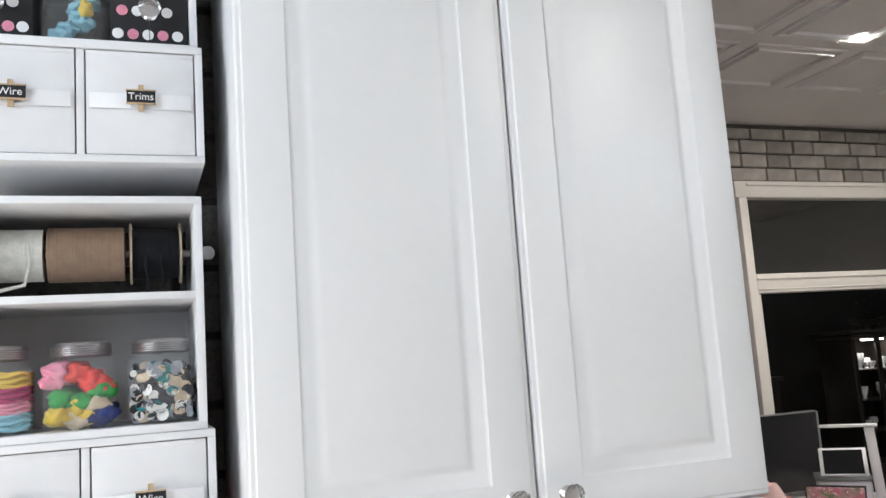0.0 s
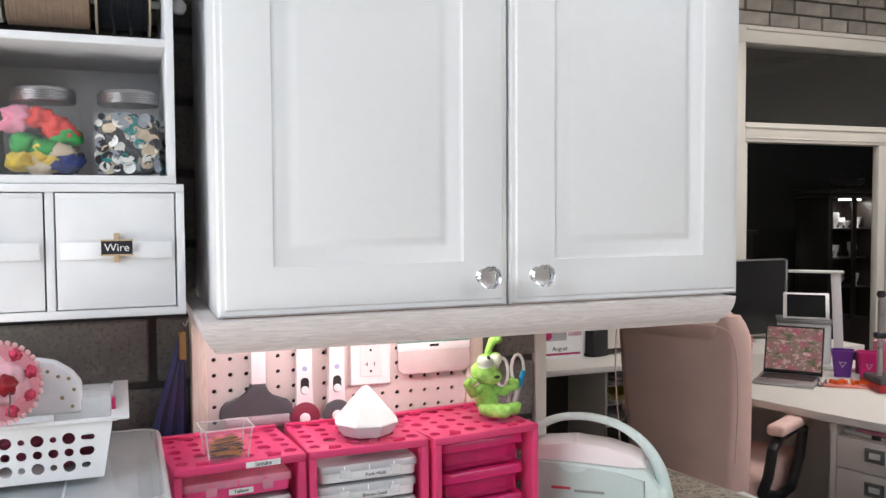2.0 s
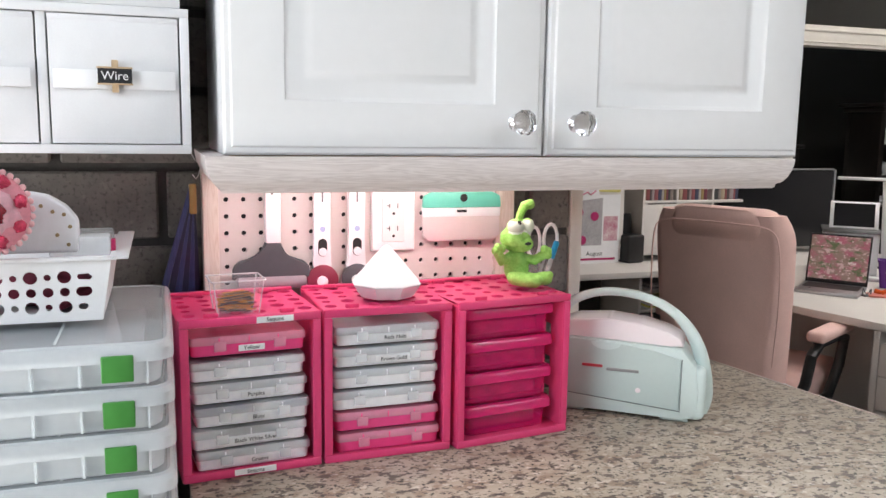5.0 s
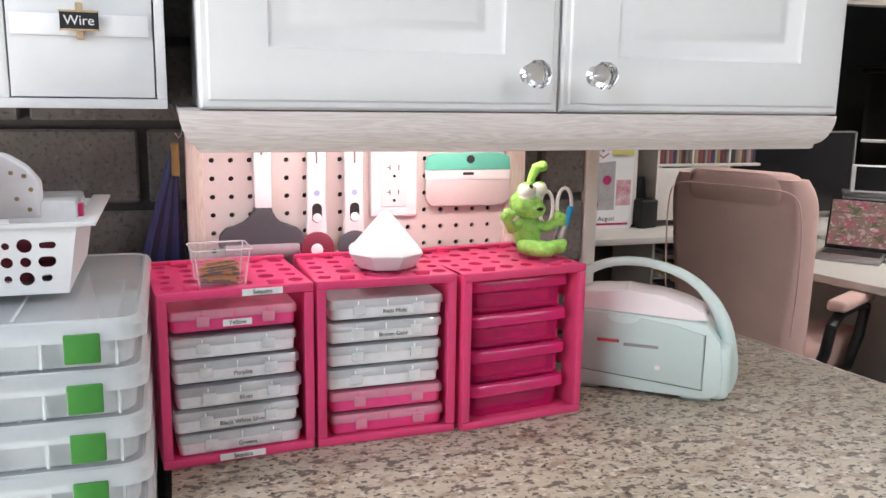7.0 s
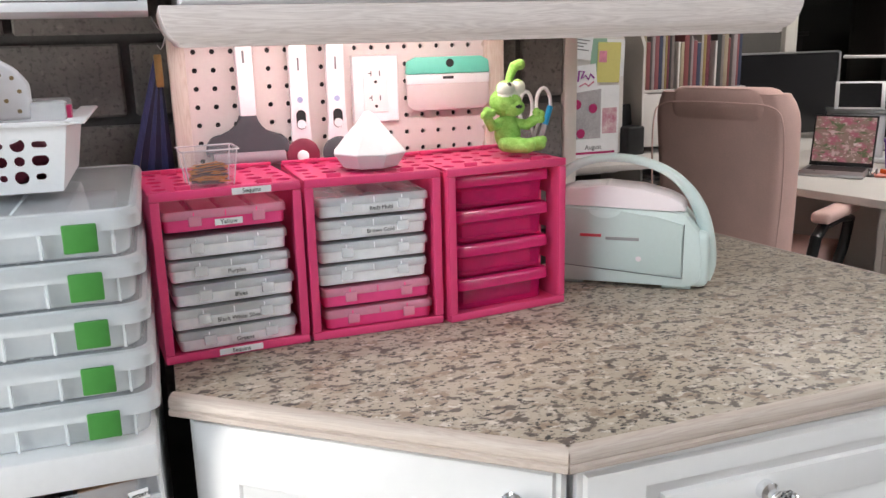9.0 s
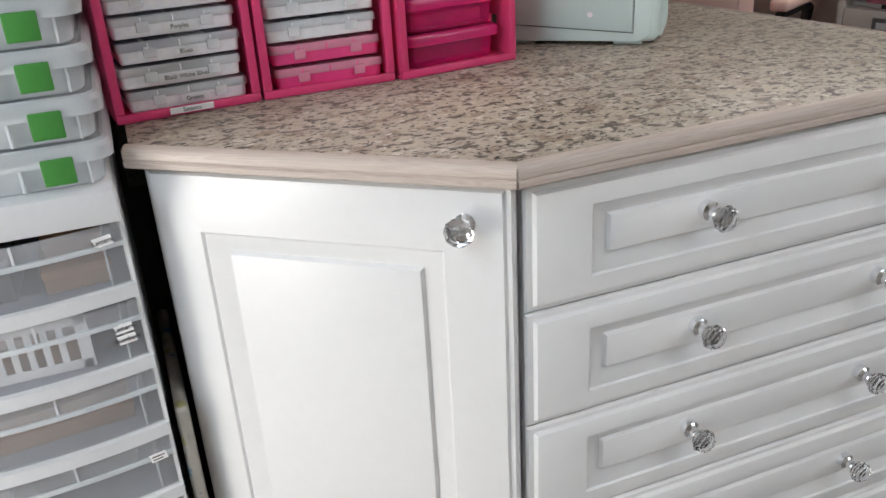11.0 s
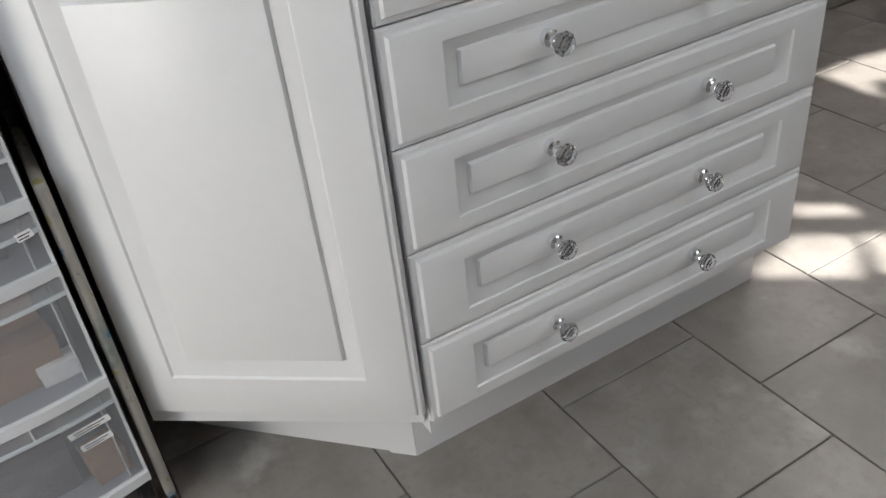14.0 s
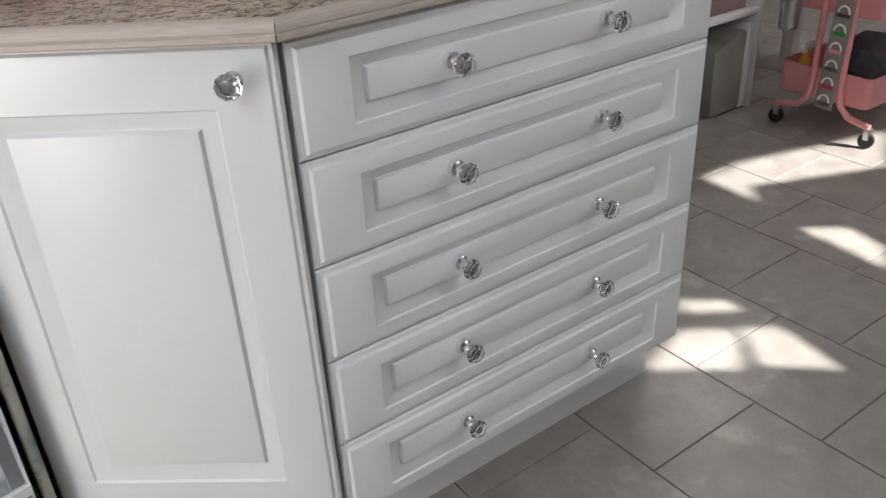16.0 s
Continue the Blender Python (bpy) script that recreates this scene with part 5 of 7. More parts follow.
blob((0, 0, 0.026), (0.0185, 0.017, 0.027), 1)
blob((-0.004, -0.004, 0.068), (0.0225, 0.020, 0.0195), 2)
blob((0.004, -0.011, 0.061), (0.0165, 0.0145, 0.0125), 2.5)
for pts, rr in ((((-0.012, -0.004, 0.040), (-0.026, -0.010, 0.036), (-0.033, -0.014, 0.048)), (0.0075, 0.0075, 0.007)),
                (((0.012, -0.004, 0.038), (0.025, -0.010, 0.036), (0.038, -0.014, 0.045)), (0.0075, 0.0075, 0.007)),
                (((0.004, -0.010, 0.011), (0.020, -0.020, 0.009), (0.038, -0.022, 0.011)), (0.011, 0.0095, 0.010)),
                (((-0.006, -0.010, 0.011), (0.002, -0.028, 0.010), (0.016, -0.036, 0.010)), (0.011, 0.010, 0.010)),
                (((0.000, 0.0, 0.088), (0.004, 0.0, 0.103), (0.010, 0.0, 0.115), (0.018, 0.0, 0.1175)), (0.0050, 0.0055, 0.0072, 0.0075))):
    tube(pts, list(rr), 12, bm)
    for end, q in ((pts[0], rr[0]), (pts[-1], rr[-1])):
        blob(end, (q, q, q), q * 100, 0.03)
for c in ((-0.038, -0.016, 0.052), (-0.034, -0.016, 0.057), (-0.028, -0.016, 0.055), (0.043, -0.016, 0.044), (0.043, -0.016, 0.050), (0.037, -0.016, 0.053), (0.044, -0.022, 0.015), (0.021, -0.040, 0.013)):
    blob(c, (0.0058, 0.0055, 0.0062), c[0] * 50, 0.03)
blob((-0.007, -0.012, 0.0865), (0.0130, 0.0115, 0.0112), 4, 0.02)
blob((0.0125, -0.008, 0.0875), (0.0100, 0.0105, 0.0108), 5, 0.02)
plush = solid("plush_toy", bm, FUR, "bright green plush toy sitting on a pink carrier", "plush toy", m=pose(0.7045, 1.400, 1.1205, 0, 0, -4))
EYE_W = mat("toy_eye", (0.72, 0.80, 0.68), 0.6, vary=0.05)
plush.data.materials.append(EYE_W)
plush.data.materials.append(INK)
for p in plush.data.polygons:
    c = p.center
    for ex, ey, ez in ((-0.007, -0.012, 0.0865), (0.0125, -0.008, 0.0875)):
        if (Vector((ex, ey, ez)) - c).length < 0.0146 and c.y < ey - 0.001 and c.z < ez + 0.0085:
            p.material_index = 1
    if (c - Vector((-0.0035, -0.0215, 0.0935))).length < 0.0036 or ((c.x - 0.009) / 0.0055) ** 2 + ((c.z - 0.0625 - 8 * (c.x - 0.009) ** 2) / 0.0026) ** 2 < 1 and c.y < -0.018:
        p.material_index = 2

# cup with scissors and a pen behind the toy
cup = thing("pen_cup", "clear cup on a pink carrier behind the toy", "cup", pose(0.7570, 1.448, 1.1180))
part("glass", lathe([(0.018, 0), (0.019, 0.001), (0.0205, 0.045), (0.0195, 0.045), (0.0175, 0.003), (0.001, 0.003)], 20), acr, cup)
sc = thing("scissors", "white-handled scissors standing in a cup", "scissors", pose(0.7640, 1.448, 1.122))
for s in (-1, 1):
    part("handle", tube([(s * 0.014 + 0.004 + 0.0115 * math.cos(t * math.pi / 8) * (1 if s > 0 else 0.9), 0.0, 0.052 + 0.024 * math.sin(t * math.pi / 8) + (0.004 if s > 0 else 0)) for t in range(16)], 0.0028, 8, closed=True), WHITE, sc, "white loop handle")
    part("blade", tube([(s * 0.006 + 0.004, 0, 0.030), (-s * 0.002 + 0.002, 0, 0.001)], 0.0022, 6), STEEL, sc)
pen = thing("blue_pen", "clear pen with a bright blue cap standing in a cup", "pen", pose(0.7700, 1.437, 1.1215, 0, 18, 0))
part("barrel", tube([(0, 0, 0), (0, 0, 0.030)], 0.0040, 10), CLEAR_LID, pen)
part("cap", tube([(0, 0, 0.030), (0, 0, 0.056), (0, 0, 0.058)], [0.0046, 0.0046, 0.003], 10), mat("blue_cap", (0.02, 0.34, 0.62), 0.35), pen)

# ---- tools on the pegboard ----
GREY_PL = mat("charcoal_plastic", (0.075, 0.078, 0.088), 0.65, vary=0.12, scale=20)
TOOLW = mat("tool_white", (0.88, 0.87, 0.88), 0.4, vary=0.03)
FAINT = mat("grey_print", (0.22, 0.21, 0.22), 0.6, vary=0.1)
MAUVE = mat("mauve_roller", (0.50, 0.40, 0.45), 0.3, vary=0.08, alpha=0.6)
MAROON = mat("maroon_disc", (0.22, 0.03, 0.06), 0.4, vary=0.1)
br = thing("brayer", "white and charcoal roller tool hanging on the pegboard", "craft tool", pose(0.360, 1.488, 1.10))
part("handle", slab([(-0.0105, 0.080), (0.0115, 0.080), (0.0115, 0.200), (0.007, 0.212), (-0.007, 0.212), (-0.0115, 0.200)], -0.016, 0.0, 0.003), TOOLW, br, "white handle")
part("head", slab([(-0.0115, 0.082), (0.0115, 0.082), (0.014, 0.066), (0.022, 0.058), (0.044, 0.054), (0.052, 0.046), (0.054, 0.030), (0.048, 0.028), (0.046, 0.036), (-0.050, 0.036), (-0.052, 0.028), (-0.058, 0.030), (-0.056, 0.046), (-0.048, 0.055), (-0.024, 0.059), (-0.014, 0.067)], -0.016, -0.002, 0.003), GREY_PL, br, "charcoal bracket")
part("roller", moved(lathe([(0.001, -0.049), (0.0105, -0.049), (0.0105, 0.046), (0.001, 0.046)], 20), pose(0, -0.010, 0.024, 0, 90, 0)), MAUVE, br, "clear mauve roller")
part("lettering_bar", box((-0.0022, -0.0166, 0.150), (0.0006, -0.0158, 0.166)), FAINT, br)


def rotary(x, disc, label):
    th = thing("rotary_cutter", label, "craft tool", pose(x, 1.488, 1.10), "cutters on the pegboard")
    part("handle", slab([(-0.010, 0.045), (-0.012, 0.080), (-0.0130, 0.195), (-0.008, 0.208), (0.008, 0.208), (0.0135, 0.195), (0.0115, 0.080), (0.010, 0.045), (0.018, 0.030), (0.012, 0.020), (-0.014, 0.020), (-0.018, 0.032)], -0.014, -0.001, 0.003), TOOLW, th, "white handle")
    part("blade_guard", moved(lathe([(0.001, 0), (0.021, 0), (0.023, 0.002), (0.023, 0.007), (0.020, 0.009), (0.001, 0.009)], 28), pose(0, -0.008, 0.024, 90)), disc, th, "round blade guard")
    part("hub", moved(lathe([(0.008, 0), (0.008, 0.003), (0.005, 0.0045), (0.0001, 0.0045)], 18), pose(-0.001, -0.017, 0.023, 90)), TOOLW, th)
    part("slot", slab(rounded(0.013, 0.026, 0.0062, 4, 0, 0.072), -0.0148, -0.012, 0), INK, th)
    part("slider", moved(lathe([(0.006, 0), (0.006, 0.003), (0.0001, 0.004)], 16), pose(0, -0.0148, 0.066, 90)), TOOLW, th)
    part("button", moved(lathe([(0.004, 0), (0.004, 0.001), (0.0001, 0.001)], 14), pose(0, -0.014, 0.099, 90)), mat("lilac_dot", (0.42, 0.48, 0.72), 0.5), th)
    part("lettering_bar", box((-0.0012, -0.0146, 0.138), (0.0014, -0.0138, 0.155)), FAINT, th)


rotary(0.431, MAROON, "white rotary cutter with a maroon guard on the pegboard")
rotary(0.482, GREY_PL, "white rotary cutter with a charcoal guard on the pegboard")
for x, z in ((0.360, 1.278), (0.431, 1.278), (0.482, 1.278)):
    hk = thing("peg_hook", "small steel hook in the pegboard", "hook", pose(x, 1.50, z), "hooks on the pegboard")
    part("wire", tube([(0, 0.004, 0.004), (0, -0.014, 0.003), (0, -0.020, 0.001), (0, -0.0215, 0.007)], 0.0014, 6), STEEL, hk)

socket = thing("wall_socket", "white double wall socket with wide cover plate on the pegboard", "socket", pose(0.542, 1.4985, 1.208))
part("plate", moved(panel(0.068, 0.094, [(0, 0, 0.003), (0.002, 0.002, 0.0), (0.003, 0.003, 0)], 0.0055), pose(-0.034, -0.0055, -0.047)), TOOLW, socket)
ins = part("insert", moved(panel(0.036, 0.066, [(0, 0, 0.0006), (0.0008, 0.0008, 0.0), (0.001, 0.001, 0)], 0.002), pose(-0.018, -0.0068, -0.033)), WHITE, socket)
for z in (0.017, -0.017):
    for x0, x1, z0, z1 in ((-0.0068, -0.0056, -0.003, 0.004), (-0.010, -0.0068, 0.0002, 0.0014), (0.0056, 0.0068, -0.003, 0.004)):
        part("slot", box((x0, -0.0072, z + z0 + 0.004), (x1, -0.0066, z + z1 + 0.004)), INK, ins)
    part("slot", moved(lathe([(0.0022, 0), (0.0022, 0.0005), (0.0001, 0.0005)], 10), pose(0, -0.0067, z - 0.007, 90)), INK, ins)

MINTP = mat("mint_grip", (0.16, 0.62, 0.48), 0.4, vary=0.05)
scr = thing("scraper", "white scraper with a mint grip hanging on the pegboard", "craft tool", pose(0.649, 1.492, 1.21))
part("blade", slab([(-0.063, 0.016), (0.063, 0.016), (0.064, -0.026), (0.055, -0.035), (-0.052, -0.035), (-0.062, -0.026)], -0.004, -0.0015, 0.001), mat("milky_scraper", (0.78, 0.68, 0.68), 0.3, vary=0.05, alpha=0.9), scr)
part("white_band", slab([(-0.064, 0.017), (0.064, 0.017), (0.0635, 0.002), (-0.0625, 0.002)], -0.0052, -0.001, 0.0008), TOOLW, scr)
part("grip", slab([(-0.064, 0.016), (0.064, 0.016), (0.062, 0.034), (0.050, 0.040), (-0.050, 0.040), (-0.062, 0.034)], -0.008, -0.0005, 0.002), MINTP, scr, "mint green grip")
part("hole", moved(lathe([(0.006, 0), (0.006, 0.001), (0.0001, 0.001)], 14), pose(0.002, -0.0078, 0.031, 90)), INK, scr)
part("lettering_bar", box((-0.008, -0.0058, 0.0085), (0.008, -0.0051, 0.0125)), INK, scr)

# paper fans on a hook between shelf and pegboard
FAND = mat("dark_foil", (0.018, 0.02, 0.05), 0.45, vary=0.4, scale=30, stretch=(30, 30, 2))
FANB = mat("navy_foil", (0.045, 0.055, 0.15), 0.4, 0.1, vary=0.5, scale=30, stretch=(30, 30, 2))
hookw = thing("wire_hook", "bent silver wire hook under the shelf", "hook", pose(0.262, 1.525, 1.30))
part("wire", tube([(-0.012, 0.0, 0.012), (-0.004, -0.006, -0.004), (0.004, -0.010, -0.010), (0.0, -0.012, -0.025), (-0.004, -0.014, -0.030), (-0.008, -0.014, -0.024)], 0.0011, 6), CHROME, hookw)
fan = thing("folded_fan", "dark blue folded paper fans with gold tops on the wall", "fan", pose(0.252, 1.500, 1.262))
for k, a in enumerate((-16, -12, -8.5, -5, -1.5, 1.5)):
    part("blade", moved(slab([(-0.0032, 0.0), (0.0032, 0.0), (0.0052, -0.165 + 0.004 * (k % 2)), (-0.0042, -0.165)], -0.006 + 0.003 * k, -0.0045 + 0.003 * k, 0.0003), pose(0, 0, 0, 0, -a, 0)), (FANB, FAND)[k % 2], fan)
part("gold_top", box((-0.004, -0.008, -0.040), (0.006, 0.010, 0.002), 0.002), mat("gold_card", (0.30, 0.19, 0.07), 0.5, 0.3, vary=0.2), fan, "gold card top")

# ---- the room beyond: window wall, desk, chair ----
trim_end = solid("trim", box((END_X, WALL_Y - 0.002, 0.0), (END_X + 0.022, WALL_Y + 0.19, CEIL_Z), 0.002), CREAM, "cream painted wooden corner trim", "trim", "structure")
WX0, WX1 = 3.57, 6.2
bm = box((-1.3, FAR_Y, 0), (WX0, FAR_Y + 0.15, CEIL_Z))
box((WX0, FAR_Y, 2.50), (6.6, FAR_Y + 0.15, CEIL_Z), bm=bm)
box((WX1, FAR_Y, 0), (6.6, FAR_Y + 0.15, 2.50), bm=bm)
wall_far = solid("wall_far", bm, STONE_JOINT, "wall of pale rough stone above a wide window", "wall", "structure")
window_1 = thing("window_1", "wide cream-framed window with transom, dark room behind", "window", pose((WX0 + WX1) / 2, FAR_Y, 0), kind="structure")
GLASS = mat("window_glass", (0.95, 0.97, 0.97), 0.0, vary=0.0, trans=1.0, ior=1.45)
for name, lo, hi in (("head_frame", (WX0 - 0.08, -0.035, 2.400), (WX1 + 0.06, 0.06, 2.500)), ("transom_bar", (WX0, -0.035, 1.826), (WX1, 0.06, 1.940)), ("left_jamb", (WX0 - 0.06, -0.035, 0.0), (WX0, 0.06, 2.400)), ("right_jamb", (WX1, -0.035, 0.0), (WX1 + 0.06, 0.06, 2.400)), ("sash_stile", (WX0, -0.015, 0.08), (WX0 + 0.035, 0.04, 1.826)), ("meeting_stile", (4.615, -0.03, 0.08), (4.68, 0.02, 1.826)), ("meeting_stile", (4.73, -0.02, 0.08), (4.775, 0.05, 1.826)), ("sill", (WX0, -0.03, 0.0), (WX1, 0.06, 0.08)), ("transom_mullion", (4.93, -0.03, 1.94), (4.98, 0.05, 2.40))):
    part(name, box((lo[0], FAR_Y + lo[1], lo[2]), (hi[0], FAR_Y + hi[1], hi[2]), 0.004), CREAM, window_1, world=True)
for z0, z1, d in ((2.470, 2.484, -0.047), (1.905, 1.918, -0.045), (1.845, 1.852, -0.043)):
    part("bead_moulding", box((WX0, FAR_Y + d, z0), (WX1, FAR_Y - 0.034, z1), 0.003), CREAM, window_1, world=True)
TRANSOM = mat("transom_glass", (0.95, 0.97, 0.97), 0.0, vary=0.0, trans=1.0, ior=1.9)
for x0, x1, z0, z1, y in ((WX0, 4.93, 1.94, 2.40, 0.012), (4.98, WX1, 1.94, 2.40, 0.012), (4.77, WX1, 0.08, 1.826, 0.03)):
    g = part("pane", box((x0, FAR_Y + y, z0), (x1, FAR_Y + y + 0.004, z1)), TRANSOM if z0 > 1.0 else GLASS, window_1, "clear glass pane", world=True)
    g.visible_shadow = False

# dark room behind the window; its gloom is put into the blackened wall olive
OLIVE_DIM = mat("olive_wall_dimmed", (0.034, 0.032, 0.026), 0.85, vary=0.08, scale=2)
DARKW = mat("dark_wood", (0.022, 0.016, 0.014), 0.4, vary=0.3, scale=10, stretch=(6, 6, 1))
wall_back = solid("wall_back_room", box((1.0, 6.9, 0), (8.6, 7.0, 3.2)), OLIVE_DIM, "dim olive wall of the room behind the window", "wall", "structure")
solid("wall_back_room_side", box((8.6, FAR_Y, 0), (8.7, 7.0, 3.2)), OLIVE_DIM, "dim olive side wall of the room behind", "wall", "structure")
solid("wall_back_room_side", box((0.9, FAR_Y + 0.15, 0), (1.0, 7.0, 3.2)), OLIVE_DIM, "dim olive side wall of the room behind", "wall", "structure")
solid("wall_back_room_front", box((6.6, FAR_Y, 0), (8.6, FAR_Y + 0.1, 3.2)), OLIVE_DIM, "dim olive wall beside the window", "wall", "structure")
solid("ceiling_back_room", box((0.9, FAR_Y + 0.15, 3.0), (8.7, 7.0, 3.05)), CEILING, "plain ceiling of the room behind", "ceiling", "structure")
show = thing("display_cabinet", "dark wooden glass-fronted display cabinet with lit shelves", "cabinet", pose(5.93, 5.6, 0) @ Matrix.Diagonal((0.80, 1, 1, 1)))
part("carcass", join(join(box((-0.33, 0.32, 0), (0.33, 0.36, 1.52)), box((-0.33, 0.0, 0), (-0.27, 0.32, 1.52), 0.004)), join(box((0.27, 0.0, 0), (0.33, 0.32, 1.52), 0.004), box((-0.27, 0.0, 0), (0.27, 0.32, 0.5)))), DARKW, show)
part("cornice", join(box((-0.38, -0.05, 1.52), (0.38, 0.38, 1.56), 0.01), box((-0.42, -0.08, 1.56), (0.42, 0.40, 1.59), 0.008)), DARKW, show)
part("door_stile", box((-0.03, -0.02, 0.5), (0.03, 0.0, 1.52), 0.003), DARKW, show)
for z in (0.75, 1.0, 1.25):
    part("shelf", box((-0.27, 0.02, z), (0.27, 0.31, z + 0.012)), DARKW, show)
CHINA = mat("white_china", (0.75, 0.75, 0.74), 0.2, vary=0.05)
spot = mat("shelf_spot", (1.0, 0.97, 0.9), 0.5, vary=0, emit=1.0)
part("shelf_lamp", box((-0.05, 0.05, 1.498), (0.18, 0.12, 1.512), 0.002), spot, show, "small lit shelf lamp")
lamp("display_light", "AREA", look((5.95, 5.68, 1.49), (5.95, 5.74, 0.6)), 0.23, (1.0, 0.96, 0.9), 0.35, 0.10)
r = random.Random(3)
for z in (0.762, 1.012, 1.262):
    for k in range(5):
        piece = thing("china_piece", "white china piece on a cabinet shelf", "china", pose(5.77 + 0.08 * k + r.uniform(-0.02, 0.02), 5.72 + r.uniform(-0.05, 0.08), z), "china in the display cabinet")
        h = r.uniform(0.05, 0.14)
        part("bowl", lathe([(0.02, 0), (0.022, 0.004), (0.012, 0.012), (0.03 + 0.01 * (k % 2), h * 0.6), (0.034, h), (0.028, h), (0.004, 0.02)], 16), CHINA, piece)
ship = thing("model_ship", "dark wooden model sailing ship on the display cabinet", "model ship", pose(6.00, 5.72, 1.592))
part("hull", loft([[(x, w * s, z0 + zz) for s, zz in ((-1, 0.05), (-0.7, 0.01), (0, 0), (0.7, 0.01), (1, 0.05))] for x, w, z0 in ((-0.20, 0.005, 0.05), (-0.14, 0.03, 0.035), (0.0, 0.042, 0.03), (0.12, 0.034, 0.035), (0.17, 0.015, 0.05))]), DARKW, ship)
for x in (-0.07, 0.07):
    part("stand", box((x - 0.01, -0.03, 0), (x + 0.01, 0.03, 0.04)), DARKW, ship)
for x, h in ((-0.09, 0.20), (0.01, 0.23), (0.10, 0.18)):
    m_ = part("mast", tube([(x, 0, 0.06), (x, 0, 0.06 + h)], [0.005, 0.002], 6), DARKW, ship)
    for q in (0.35, 0.6, 0.82):
        part("yard", tube([(x - 0.045 * (1.1 - q), -0.02, 0.06 + h * q), (x + 0.045 * (1.1 - q), 0.02, 0.06 + h * q)], 0.002, 6), DARKW, m_)
    part("rigging", tube([(x, 0, 0.06 + h), (x - 0.11, 0, 0.08)], 0.0012, 4), DARKW, m_)
side = thing("sideboard", "dark wooden sideboard with small ornaments in the dim room", "sideboard", pose(4.75, 5.9, 0))
part("body", box((-0.40, 0, 0.1), (0.40, 0.4, 1.22), 0.006), DARKW, side)
part("top", box((-0.43, -0.03, 1.22), (0.43, 0.42, 1.25), 0.006), DARKW, side)
for x in (-0.36, 0.36):
    part("leg", box((x - 0.03, 0.02, 0), (x + 0.03, 0.08, 0.1), 0.004), DARKW, side)
for k, x in enumerate((-0.28, -0.12, 0.05, 0.2)):
    o = thing("ornament", "small dark ornament on the sideboard", "ornament", pose(4.75 + x, 6.0, 1.2505), "ornaments")
    part("body", lathe([(0.03, 0), (0.045, 0.03), (0.03, 0.08 + 0.02 * (k % 2)), (0.012, 0.11), (0.016, 0.13), (0.001, 0.13)], 14), FILLS["dark"], o)

# ---- desk ----
DZ = 0.730
DESKW = mat("desk_white", (0.70, 0.66, 0.62), 0.4, vary=0.05, scale=5, fine=150)
desk = thing("corner_desk", "white corner desk along the window with a return", "desk", pose(2.8, 3.4, 0))
part("return_top", prism([(2.300, 3.46), (2.320, 2.85), (2.437, 2.42), (2.578, 1.965), (3.35, 1.965), (3.35, 3.46)], DZ - 0.028, DZ, 0.003), DESKW, desk, world=True)
part("window_top", box((1.70, 3.462, DZ - 0.028), (3.75, 4.12, DZ), 0.003), DESKW, desk, world=True)
for x, y in ((1.74, 3.5), (1.74, 4.06), (3.7, 4.06), (3.28, 2.02)):
    part("leg", box((x - 0.025, y - 0.025, 0), (x + 0.025, y + 0.025, DZ - 0.029), 0.003), DESKW, desk, world=True)
# modesty panel at the rear of the knee space
part("modesty_panel", prism([(2.867, 2.575), (2.885, 2.580), (2.632, 3.40), (2.614, 3.395)], 0.03, DZ - 0.029), DESKW, desk, "plain white panel under the top", world=True)
unit = thing("desk_pedestal", "white desk pedestal with an open shelf and four drawers", "drawer unit", pose(2.449, 2.410, 0, 0, 0, -72.7))
part("left_panel", box((0, 0.0, 0.05), (0.02, 0.45, 0.7005)), DESKW, unit)
part("right_panel", box((0.41, 0.0, 0.05), (0.43, 0.45, 0.7005)), DESKW, unit)
part("carcass", box((0.02, 0.022, 0.05), (0.41, 0.45, 0.660)), DESKW, unit)
part("rear_panel", box((0.02, 0.43, 0.660), (0.41, 0.45, 0.7005)), DESKW, unit)
part("plinth", box((0.01, 0.03, 0.0), (0.42, 0.44, 0.05)), DESKW, unit)
PEWTER = mat("pewter", (0.28, 0.28, 0.28), 0.4, 0.8, vary=0.2, scale=40)
for z0, z1 in ((0.550, 0.659), (0.433, 0.547), (0.316, 0.430), (0.06, 0.313)):
    d = part("drawer_front", box((0.022, 0.0, z0), (0.408, 0.020, z1), 0.003), DESKW, unit)
    zc = (z0 + z1) / 2 + 0.01
    for xc in (0.152,):
        part("label_pull", moved(panel(0.064, 0.046, [(0, 0, 0.004), (0.002, 0.002, 0), (0.011, 0.011, 0), (0.012, 0.012, 0.006)], 0.009), pose(xc - 0.032, -0.009, zc - 0.023)), PEWTER, d, "pewter label-holder pull")
        part("label_card", box((xc - 0.019, -0.0045, zc - 0.010), (xc + 0.019, -0.0025, zc + 0.010)), PAPER, d)
for k in range(5):
    p = thing("paper_stack", "small stack of papers and magazines on the desk shelf", "papers", POSE[unit.name] @ pose(0.125 + 0.045 * k, 0.13, 0.6605 if k % 2 == 0 else 0.6730, 0, 0, 8 * k - 10), "papers in the desk shelf")
    part("bundle", box((-0.10, -0.09, 0), (0.10, 0.10, 0.012), 0.001), (PAPER, ROSE, FILLS["dark"], CRIMSON, PAPER)[k], p)

# ---- office chair ----
SUEDE = mat("pink_suede", (0.80, 0.54, 0.485), 0.9, vary=0.14, scale=5, fine=260, bump=0.12)
